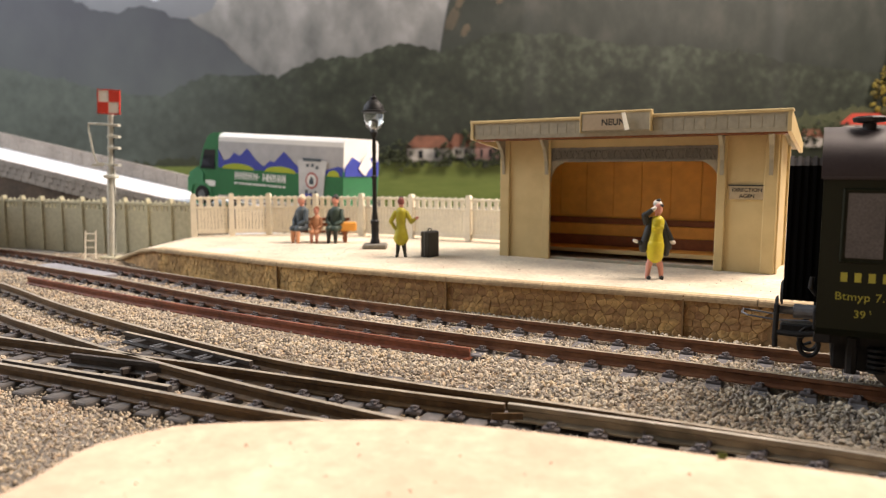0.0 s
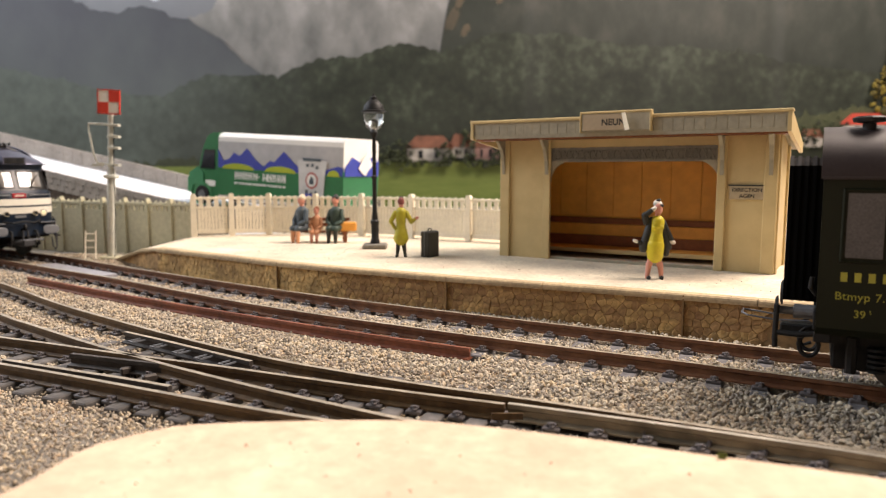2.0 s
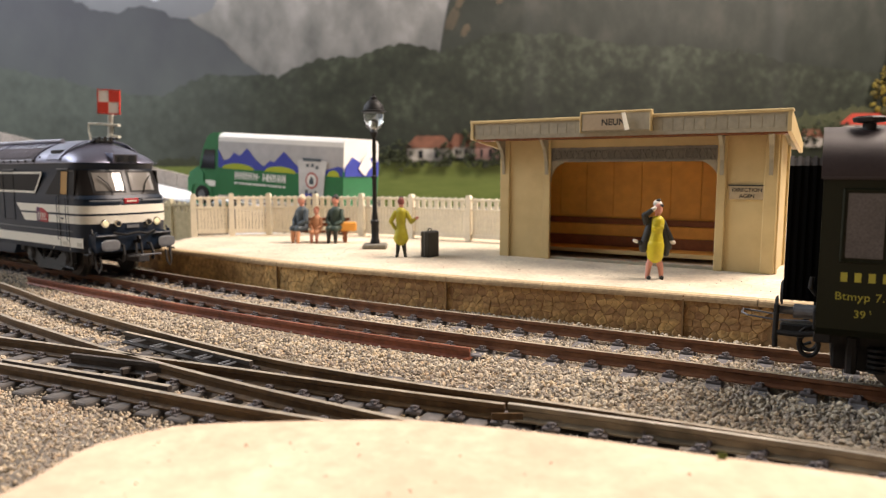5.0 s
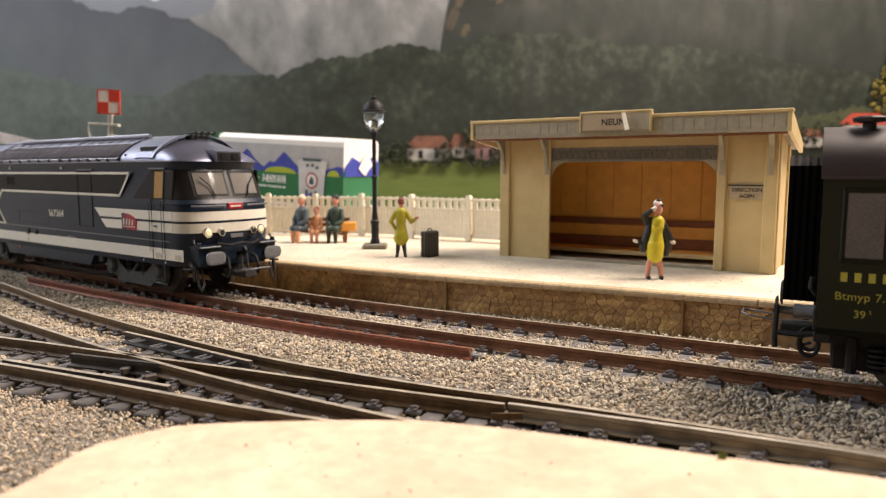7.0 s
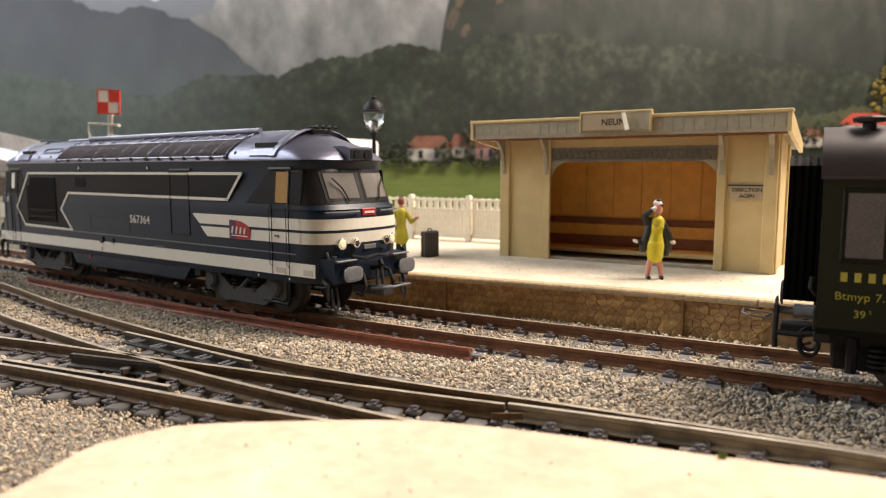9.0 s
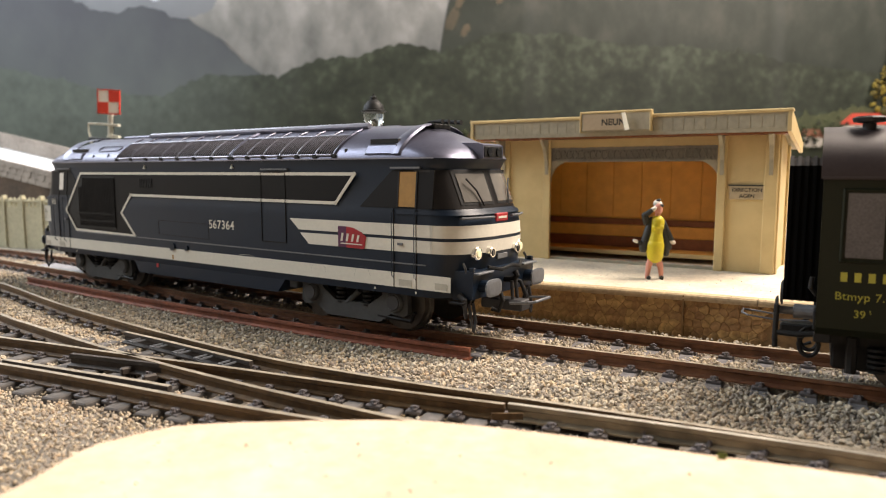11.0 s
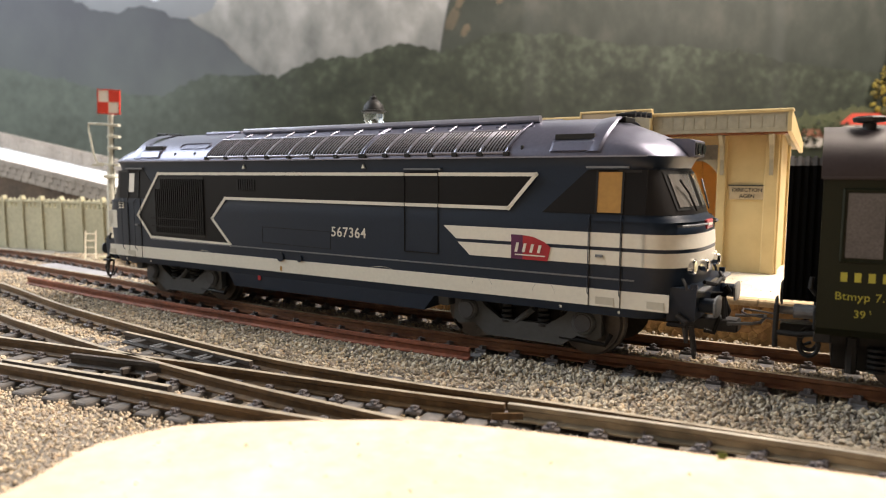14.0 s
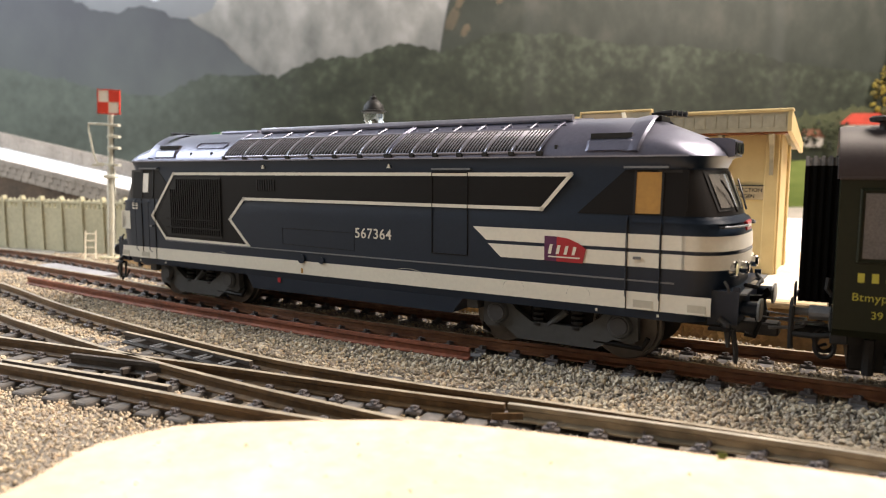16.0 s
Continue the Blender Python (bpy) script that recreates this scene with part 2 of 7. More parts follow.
M_LAMP = mat("headlamp_lens", (0.85, 0.80, 0.55), 0.15, var=0.05, bump=0.0, emit=((1.0, 0.85, 0.4), 0.12))
M_CHROME = mat("chrome", (0.75, 0.73, 0.68), 0.15, 1.0, var=0.1, bump=0.0)
M_GLASS = glass("clear_glass")
M_SCREEN = mat("cab_glass", (0.17, 0.16, 0.145), 0.06, var=0.3, grain=60, patch=40, bump=0.0, coat=1.0)
M_PIPE = mat("dull_pipe", (0.04, 0.04, 0.042), 0.5, 0.2, var=0.2, bump=0.05)
M_RIB = mat("radiator_rib", (0.26, 0.26, 0.31), 0.3, 0.6, var=0.15, bump=0.0)
M_GLASSD = mat("smoked_pane", (0.02, 0.022, 0.025), 0.06, var=0.1, bump=0.0)
M_CGREEN = mat("olive_coach_green", (0.0095, 0.0116, 0.0048), 0.5, var=0.14, grain=1500, patch=40, bump=0.02)
M_CROOF = mat("brown_grey_coach_roof", (0.030, 0.022, 0.0215), 0.5, var=0.2, grain=1300, patch=60, bump=0.08)
M_BELLOW = mat("black_rubber", (0.0022, 0.0022, 0.0022), 0.9, var=0.3, bump=0.1)
M_BELTOP = mat("greyish_rubber", (0.05, 0.043, 0.038), 0.8, var=0.4, bump=0.2)
M_YELLOW = mat("yellow_lettering", (0.36, 0.33, 0.035), 0.6, var=0.06, bump=0.0)
M_CURTAIN = mat("grey_mesh_blind", (0.10, 0.09, 0.085), 0.8, var=0.35, grain=2500, patch=120, bump=0.4)
M_TGREEN = mat("truck_green", (0.016, 0.150, 0.050), 0.4, var=0.12, bump=0.02)
M_TWHITE = mat("truck_white", (0.78, 0.77, 0.74), 0.45, var=0.05, bump=0.02)
M_TBLUE = mat("truck_blue", (0.035, 0.05, 0.34), 0.45, var=0.1, bump=0.0)
M_TLIME = mat("truck_lime", (0.36, 0.42, 0.02), 0.45, var=0.1, bump=0.0)
M_SIGW = mat("sign_white", (0.78, 0.74, 0.66), 0.5, var=0.06, bump=0.0)
M_SIGR = mat("sign_red", (0.62, 0.045, 0.02), 0.5, var=0.08, bump=0.0)
M_POST = mat("pale_grey_post", (0.60, 0.60, 0.52), 0.6, var=0.18, bump=0.1)
M_SKIN = mat("figure_flesh", (0.60, 0.27, 0.20), 0.55, var=0.1, bump=0.0)
M_YDRESS = mat("yellow_dress", (0.62, 0.52, 0.02), 0.5, var=0.12, bump=0.05)
M_YCOAT = mat("mustard_coat", (0.40, 0.36, 0.02), 0.55, var=0.14, bump=0.05)
M_COAT = mat("dark_coat", (0.018, 0.018, 0.014), 0.55, var=0.3, bump=0.05)
M_SLATE = mat("slate_cloth", (0.06, 0.08, 0.095), 0.6, var=0.2, bump=0.05)
M_HAIR = mat("pale_hair", (0.60, 0.50, 0.36), 0.6, var=0.15, bump=0.05)
M_PEACH = mat("peach_cloth", (0.62, 0.30, 0.16), 0.6, var=0.15, bump=0.05)
M_ORANGE = mat("orange_bag", (0.75, 0.33, 0.05), 0.55, var=0.1, bump=0.05)
for m in (M_BLKP, M_BLACK, M_CGREEN):
    m.node_tree.nodes["Principled BSDF"].inputs["Specular IOR Level"].default_value = 0.2
M_BELLOW.node_tree.nodes["Principled BSDF"].inputs["Specular IOR Level"].default_value = 0.08
for m in (M_BLUE, M_CROOF):
    m.node_tree.nodes["Principled BSDF"].inputs["Specular IOR Level"].default_value = 0.32

# ---- room that closes the place
def room():
    M = mat("room_paint", (0.52, 0.505, 0.475), 0.9, var=0.05, grain=100, patch=8, bump=0.05)
    tagged(part("floor", bx(-840, 2200, -2000, 2000, -760, -740), mat("grey_floor", (0.22, 0.2, 0.18), 0.7, var=0.2, grain=60, patch=6, bump=0.05)), "plain grey room floor", "floor", kind="structure")
    for n, a in (("wall_north", (-840, 2200, 2000, 2060)), ("wall_south", (-840, 2200, -2060, -2000)), ("wall_east", (2200, 2260, -2060, 2060))):
        tagged(part(n, bx(*a, -740, 1650), M), "plain off-white room wall", "wall", kind="structure")
    bm = bmesh.new()
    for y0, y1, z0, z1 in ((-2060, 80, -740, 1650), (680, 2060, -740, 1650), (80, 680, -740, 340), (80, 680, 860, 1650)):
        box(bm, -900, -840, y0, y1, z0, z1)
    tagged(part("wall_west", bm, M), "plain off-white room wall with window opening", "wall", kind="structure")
    # frame added out of view around the daylight area lamp
    w = thing("window_1", -870, 80, 340, 0, "unseen white-framed window opening added for the daylight lamp", "window", kind="structure")
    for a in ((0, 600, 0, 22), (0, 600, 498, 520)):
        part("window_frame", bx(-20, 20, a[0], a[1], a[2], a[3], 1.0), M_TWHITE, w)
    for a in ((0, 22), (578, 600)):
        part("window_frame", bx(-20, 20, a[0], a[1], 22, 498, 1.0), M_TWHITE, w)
    tagged(part("ceiling", bx(-900, 2260, -2060, 2060, 1650, 1700), M), "plain off-white room ceiling", "ceiling", kind="structure")
    # work lamp hanging over the layout
    l = thing("work_lamp", 530, 300, 748, 0, "hanging white work lamp over the layout", "lamp")
    o = part("shade", bx(-270, 270, -230, 230, 4, 26, 4.0), M_TWHITE, l)
    o.matrix_basis = pose(0.012, 0.004, 0.012, -6, 35, 0)
    part("cord", tb([(10, 4, 30), (0, 0, 902)], 3.0, 8), M_BLACK, l)


room()

# ---- baseboard and ground
tagged(part("ground", bx(-700, 800, -60, 830, -40, -4.4), M_GROUND), "grey gritty layout ground of the model railway", "ground", kind="structure")
tagged(part("layout_table", bx(-690, 790, -50, 820, -740, -40), mat("table_wood", (0.25, 0.16, 0.09), 0.6, var=0.3, grain=200, patch=20, bump=0.1)), "plain wooden box table under the layout", "table", kind="structure")

# ---- tracks; lines are rail heads, z = 0 is the top of the rail
A_FAR = [(-330, 402), (-270, 366), (-211, 328), (-169, 300.5), (-130, 270.5), (-98, 246.4), (-72, 227.4), (-49.5, 211.5), (-30.5, 199), (-13, 188), (2.4, 178.6), (29, 163.3), (52, 150.2), (71.6, 139.8), (110, 120), (160, 95), (230, 62), (330, 18)]
A_NEAR = [(-300, 366), (-240, 327), (-183, 286), (-145.8, 259.1), (-114, 236.8), (-85.4, 214.2), (-62.1, 196.3), (-42.6, 182.6), (-26.3, 172.3), (-11.4, 163.4), (2.1, 155.4), (25.6, 142.2), (45.8, 131.5), (62.7, 122), (102, 101), (152, 76), (222, 43), (322, -1)]
B1 = [(-260, 318), (-200, 272), (-146.6, 226.8), (-107.7, 190.9), (-83.1, 170.4), (-61.7, 153.4), (-44.9, 140.8), (-31.1, 131.6), (-19.3, 125.0), (-8.4, 119.2), (1.5, 114.3), (10.8, 110.2), (19.4, 106.2), (57.8, 87.1), (100, 66), (180, 26)]
B2 = [(-200, 192), (-150, 172), (-98.3, 151), (-82.7, 144.7), (-69.8, 139), (-53.4, 132.4), (-40.9, 127.4), (-29.1, 122.3), (-18.1, 117.6), (-8, 113.5), (1.5, 109.7), (9.8, 106.6)]
B2R = [(10.4, 106.9), (18.9, 103.4), (34.2, 96.9), (47.3, 90.9), (57.3, 86.1), (100, 65), (180, 25)]
B3 = [(-240, 290), (-170, 226), (-114.7, 176.5), (-100.2, 164.7), (-87.9, 155), (-77.4, 146.8), (-69.5, 141), (-52.2, 128.6), (-38.4, 119.4), (-26.6, 111.9), (-16.5, 106), (-7.1, 100.5), (20, 86), (60, 66), (130, 32)]
B5 = [(-190, 174), (-130, 149), (-85, 129.7), (-70.6, 123.4), (-57.6, 117.4), (-45.3, 111.6), (-34.4, 106.6), (-24.5, 102.3), (-15.4, 98.6), (20, 84)]
RAIL = [(-0.5, 0), (0.5, 0), (0.55, -0.7), (0.2, -0.95), (0.2, -1.9), (1.2, -2.2), (1.2, -2.5), (-1.2, -2.5), (-1.2, -2.2), (-0.2, -1.9), (-0.2, -0.95), (-0.55, -0.7)]


def rail(name, line, parent, material, label="", head=M_SHINE, dz=0.0, gap=0.0):
    bm = bmesh.new()
    ln = smooth_line(line, 4.0)
    sweep(bm, ln, [(s, z + dz) for s, z in RAIL])
    bm.normal_update()
    for f in bm.faces:
        c = f.calc_center_median()
        if c.z > -0.02 + dz and abs(f.normal.z) > 0.8:
            f.material_index = 1
    return part(name, bm, [material, head], parent, label)


def along(line, gap):
    """Even places on a line: point, direction."""
    ln = smooth_line(line, 0.5)
    out, acc = [], 0.0
    for u, v in zip(ln[:-1], ln[1:]):
        acc += (v - u).length
        if acc >= gap:
            acc = 0.0
            out.append((v, (v - u).normalized()))
    return out


def shared(name, me, parent, m):
    ob = new(name, me)
    ob.parent = parent
    ob.matrix_basis = m
    return ob


def mesh_of(bm, *mats):
    me = bpy.data.meshes.new("piece")
    bmesh.ops.scale(bm, vec=(MM, MM, MM), verts=bm.verts)
    bmesh.ops.recalc_face_normals(bm, faces=bm.faces)
    bm.to_mesh(me)
    bm.free()
    for m in mats:
        me.materials.append(m)
    return me


def chair_mesh():
    """Cast chair: base plate, two jaws against the rail foot, square-headed screws."""
    bm = bmesh.new()
    box(bm, -1.35, 1.35, -2.5, 2.5, -3.0, -2.3, 0.15)
    for s in (-1, 1):
        box(bm, -0.75, 0.75, s * 1.35 - 0.45, s * 1.35 + 0.45, -2.3, -1.75, 0.12)
        lathe(bm, [(0.5, -2.3), (0.5, -2.0), (0.32, -1.95), (0.32, -1.45)], -0.2 * s, s * 2.05, 6)
    return mesh_of(bm, M_CHAIR)


CHAIR = chair_mesh()


def nearest_on(line, p, n):
    """Where the cross-line through p along n meets a rail line."""
    best = None
    for u, v in zip(line[:-1], line[1:]):
        d = v - u
        den = d.x * n.y - d.y * n.x
        if abs(den) < 1e-6:
            continue
        k = ((p.x - u.x) * n.y - (p.y - u.y) * n.x) / den
        if 0 <= k <= 1:
            q = u + d * k
            if best is None or (q - p).length < (best - p).length:
                best = q
    return best


def track_a():
    t = thing("railway_track", 0, 0, 0, 0, "rusty brown model rails on grey sleepers in gravel", "railway track")
    rail("rail", A_FAR, t, M_RAILM)
    rail("rail", A_NEAR, t, M_RAILM)
    nearl = smooth_line(A_NEAR, 3.0)
    me = mesh_of(bx(-1.5, 1.5, -15.5, 15.5, -4.4, -2.92, 0.25), M_SLEEPA)
    for p, d in along(A_FAR, 7.2):
        if -260 < p.x < 250:
            n = Vector((-d.y, d.x))
            q = nearest_on(nearl, p, n)
            if q is None:
                continue
            c, a = (p + q) / 2, math.degrees(math.atan2(d.y, d.x))
            shared("sleeper", me, t, pose(c.x * MM, c.y * MM, 0, 0, 0, a))
            for r in (p, q):
                shared("rail_chair", CHAIR, t, pose(r.x * MM, r.y * MM, 0, 0, 0, a))
    return t


def track_b():
    t = thing("turnout", 0, 0, 0, 0, "dark brown model turnout rails with black check rails", "railway track")
    for ln in (B1, B2, B3, B5):
        rail("rail", ln, t, M_RAIL)
    rail("rail", B2R, t, mat("rubbed_rail_side", (0.24, 0.20, 0.14), 0.38, 0.4, var=0.5, grain=300, patch=50, bump=0.15), "worn rail with a bright polished head", M_BRIGHT)
    bm = bmesh.new()
    lathe(bm, [(1.3, -3.0), (1.3, -1.9), (1.0, -1.6)], 9.8, 100.8, 16)
    part("bolt_cap", bm, M_STEEL, t, "round bolt cap", smooth=True)
    # check rail with open spacer plates, and the wing rails of the crossing
    ck = [(-73.2, 156.7), (-60.1, 147.8), (-43.8, 136.2), (-37.4, 131.8)]
    rail("check_rail", ck, t, M_DARKR, "dark check rail", M_SHINE, -0.1)
    rail("wing_rail", [(-75.5, 137.6), (-65.4, 134.0), (-52.6, 129.4)], t, M_DARKR, "dark wing rail", M_DARKR, -0.1)
    rail("wing_rail", [(-72, 142.8), (-66.5, 138.6), (-56, 134.6)], t, M_DARKR, "dark wing rail", M_DARKR, -0.1)
    rail("check_rail", [(-86.2, 133.0), (-70.0, 126.0), (-55.7, 120.0), (-47.1, 116.1)], t, M_DARKR, "dark check rail", M_SHINE, -0.1)
    for x, y, a in ((-47.5, 130.5, -28), (-55.0, 126.5, -26), (-61.5, 131.5, -24)):
        o = part("spacer_block", bx(-1.3, 1.3, -0.6, 0.6, -2.6, -1.2, 0.25), M_DARKR, t)
        o.matrix_basis = pose(x * MM, y * MM, 0, 0, 0, a + 70)
    for p, d in along(ck, 7.4):
        a = math.degrees(math.atan2(d.y, d.x))
        bm = bmesh.new()
        for x in (-1.0, 0.8):
            box(bm, x, x + 0.25, -3.8, 0.2, -0.9, -0.55)
        for y in (-3.8, -0.1):
            box(bm, -1.0, 1.05, y, y + 0.3, -0.9, -0.55)
        shared("spacer_frame", mesh_of(bm, M_GREYB), t, pose(p.x * MM, p.y * MM, 0, 0, 0, a))
    # fish plate and joint
    part("rail_joiner", bx(7.5, 12.5, 106.0 - 1.6, 106.0 - 1.3, -1.9, -0.8, 0.05), M_RAIL, t)
    me = mesh_of(bx(-1.7, 1.7, -20, 15, -4.4, -2.6, 0.25), M_SLEEP)
    me2 = mesh_of(bx(-1.6, 1.6, -15, 15, -4.4, -3.2, 0.25), M_SLEEP)
    for p, d in along(B2[1:] + B2R[1:], 7.0):
        if p.x < -150 or p.x > 120:
            continue
        a = math.degrees(math.atan2(d.y, d.x))
        shared("sleeper", me if p.x < 10 else me2, t, pose(p.x * MM, p.y * MM, 0, 0, 0, a))
    for ln in (B1, B2, B2R, B3, B5):
        for p, d in along(ln, 7.0):
            if -150 < p.x < 90:
                shared("rail_chair", CHAIR, t, pose(p.x * MM, p.y * MM, 0, 0, 0, math.degrees(math.atan2(d.y, d.x))))
    return t


track_a()
track_b()
slabt = thing("crossing_plate", -145, 269.5, -3.6, -37, "flat bluish-grey plate lying between the rails", "plate")
part("plate", bx(-25, 25, -4.4, 4.4, 0, 2.0, 0.3), mat("bluish_plate", (0.27, 0.27, 0.29), 0.7, var=0.3, grain=500, patch=60, bump=0.2), slabt)
LOOSE = [(-148.6, 245.7), (-102.8, 213.2), (-79, 197.2), (-58.6, 184.0), (-40.7, 172.6), (-17, 158), (5.8, 145.1)]
strip = thing("loose_rail", 0, 0, 0, 0, "length of red-rusted rail lying on the gravel", "rail")
rail("rail", LOOSE, strip, M_RAILR, "", M_RAILR, -1.0)
spur = thing("siding_rail", 0, 0, 0, 0, "dull rail half buried in gravel", "rail")
rail("rail", [(-120, 96), (-70, 79), (-46, 70.5), (-36, 66.8)], spur, M_RAIL, "", M_RAIL, -1.6)


# ---- ballast: broken stones, about a millimetre each
def ballast():
    rng = np.random.default_rng(4)
    lines = [np.array([(p.x, p.y) for p in smooth_line(l, 2.0)]) for l in (A_FAR, A_NEAR, B1, B2, B2R, B3, B5, LOOSE)]
    step = 0.64
    gx, gy = np.meshgrid(np.arange(-245, 130, step), np.arange(62, 330, step))
    pts = np.stack([gx.ravel(), gy.ravel()], 1) + rng.uniform(-0.32, 0.32, (gx.size, 2))
    # keep the strip between the two platforms, inside the view and a margin
    ang = np.abs(pts[:, 0]) / np.maximum(pts[:, 1], 1)
    keep = (ang < 0.74) & (0.52 * (pts[:, 0] - 7) + 0.855 * (pts[:, 1] - 191) < 2 + 40 * (pts[:, 0] < -112))
    keep &= ~((pts[:, 0] > -36) & (0.40 * (pts[:, 0] + 5) + 0.916 * (pts[:, 1] - 79.5) < 0))
    keep &= (pts[:, 1] < 215) | (rng.random(len(pts)) < 0.6)
    pts = pts[keep]
    near = np.full(len(pts), 1e9)
    for l in lines:
        for k in range(0, len(pts), 4000):
            d = ((pts[k:k + 4000, None, :] - l[None]) ** 2).sum(2).min(1) ** 0.5
            near[k:k + 4000] = np.minimum(near[k:k + 4000], d)
    pts, near = pts[near > 1.5], near[near > 1.5]
    n = len(pts)
    bm = bmesh.new()
    bmesh.ops.create_icosphere(bm, subdivisions=1, radius=1.0)
    v0 = np.array([v.co for v in bm.verts])
    f0 = np.array([[v.index for v in f.verts] for f in bm.faces])
    bm.free()
    size = (0.22 + 0.36 * rng.random(n) ** 1.6) * np.where(near < 2.6, 0.8, 1.0) * np.where((pts[:, 0] < -30) & (np.hypot(pts[:, 0], pts[:, 1]) < 150), 0.75, 1.0)
    sc = rng.uniform(0.6, 1.25, (n, 1, 3)) * size[:, None, None]
    jit = rng.uniform(0.72, 1.2, (n, len(v0), 1))
    q = rng.normal(size=(n, 4))
    q /= np.linalg.norm(q, axis=1, keepdims=True)
    w, x, y, z = q.T
    R = np.stack([np.stack([1 - 2 * (y * y + z * z), 2 * (x * y - z * w), 2 * (x * z + y * w)], 1),
                  np.stack([2 * (x * y + z * w), 1 - 2 * (x * x + z * z), 2 * (y * z - x * w)], 1),
                  np.stack([2 * (x * z - y * w), 2 * (y * z + x * w), 1 - 2 * (x * x + y * y)], 1)], 1)
    co = np.einsum("nij,nvj->nvi", R, v0[None] * jit * sc)
    bank = -3.55 + 0.75 * np.clip((near - 2.5) / 7, 0, 1) + rng.uniform(-0.45, 0.35, n)
    co += np.stack([pts[:, 0], pts[:, 1], bank], 1)[:, None, :]
    me = bpy.data.meshes.new("ballast")
    me.from_pydata((co.reshape(-1, 3) * MM).tolist(), [], (f0[None] + (np.arange(n) * len(v0))[:, None, None]).reshape(-1, 3).tolist())
    me.materials.append(M_STONE)
    tagged(new("ballast", me), "grey and cream broken stone gravel between the rails", "gravel", kind="stuff")


ballast()


# ---- platforms
DIR = radians(-31.0)


def platform():
    t = thing("platform", 0, 0, 0, 0, "raised cream station platform with rubble stone edge", "platform", kind="structure")
    front = [(-111, 267.5), (-79.5, 244.5), (-46.8, 221.3), (-17.5, 204.8), (7.3, 191.4), (38.9, 176.2), (62, 164.5), (76.6, 156.3), (120, 134), (200, 96)]
    fl = smooth_line(front, 4.0)
    back = [(240, 190), (150, 240), (60, 292), (0, 328), (-60, 338), (-113, 322)]
    plate_bm = bmesh.new()
    inner = [(p.x + 0.9, p.y + 1.5) for p in fl]
    plate(plate_bm, inner + back, -4.4, 7.0)
    part("platform_top", plate_bm, M_PLAT, t)
    # sloping end
    bm = bmesh.new()
    vs = [bm.verts.new(c) for c in ((-110.5, 268.6, 6.98), (-113, 322, 6.98), (-149, 327, -3.6), (-149, 312, -3.6), (-110.5, 268.6, -4.4), (-113, 322, -4.4), (-149, 327, -4.4), (-149, 312, -4.4))]
    mid = [bm.verts.new(c) for c in ((-124, 283.0, 4.6), (-124, 324, 4.6), (-124, 324, -4.4), (-124, 283.0, -4.4))]
    for q, m in (((vs[0], vs[1], mid[1], mid[0]), 0), ((mid[0], mid[1], vs[2], vs[3]), 0), ((vs[4], mid[3], mid[2], vs[5]), 0), ((mid[3], vs[7], vs[6], mid[2]), 0),
                 ((vs[0], mid[0], mid[3], vs[4]), 1), ((mid[0], vs[3], vs[7], mid[3]), 1), ((vs[1], vs[5], mid[2], mid[1]), 1), ((mid[1], mid[2], vs[6], vs[2]), 1), ((vs[2], vs[6], vs[7], vs[3]), 1), ((vs[0], vs[4], vs[5], vs[1]), 1)):
        bm.faces.new(q).material_index = m
    part("ramp", bm, [M_PLAT, M_WALLST], t)
    part("ramp_coping", tb([(-109.5, 267.4, 6.3), (-123.8, 282.4, 4.1), (-149, 311.4, -4.0)], 0.85, 8), M_COPE, t, smooth=True)
    bm = bmesh.new()
    sweep(bm, fl, [(-0.0, -4.4), (1.2, -4.4), (1.2, 5.6), (0.0, 5.6)])
    part("wall_core", bm, M_JOINT, t)
    # coping lip in castings
    k = 0
    for i in range(0, len(fl) - 1, 11):
        seg = fl[i:i + 12]
        if len(seg) < 2:
            continue
        seg = [Vector(s) for s in seg]
        seg[0] = seg[0] + (seg[1] - seg[0]).normalized() * 0.15
        bm = bmesh.new()
        sweep(bm, seg, [(-0.7, 5.5), (3.0, 5.5), (3.0, 7.06), (-0.2, 7.06), (-0.6, 6.7), (-0.75, 6.2)])
        part("coping_stone", bm, M_COPE, t)
    # rubble stones, irregular courses
    rng = random.Random(7)
    total = [0.0]
    for u, v in zip(fl[:-1], fl[1:]):
        total.append(total[-1] + (v - u).length)

    def at(s):
        for i in range(len(total) - 1):
            if s <= total[i + 1]:
                f = (s - total[i]) / (total[i + 1] - total[i])
                d = (fl[i + 1] - fl[i]).normalized()
                return fl[i] + (fl[i + 1] - fl[i]) * f, d
        return fl[-1], (fl[-1] - fl[-2]).normalized()
    # crazy-jointed rubble: cells of a jittered grid, clipped against their neighbours
    cw, ch, cols = 2.35, 1.65, 92
    rest = bmesh.new()
    seeds = {}
    for c in range(-1, cols + 1):
        for r in range(-1, 7):
            seeds[c, r] = (cw * (c + 0.5 + rng.uniform(-0.42, 0.42) + 0.5 * (r % 2)), -4.3 + ch * (r + 0.5 + rng.uniform(-0.38, 0.38)))
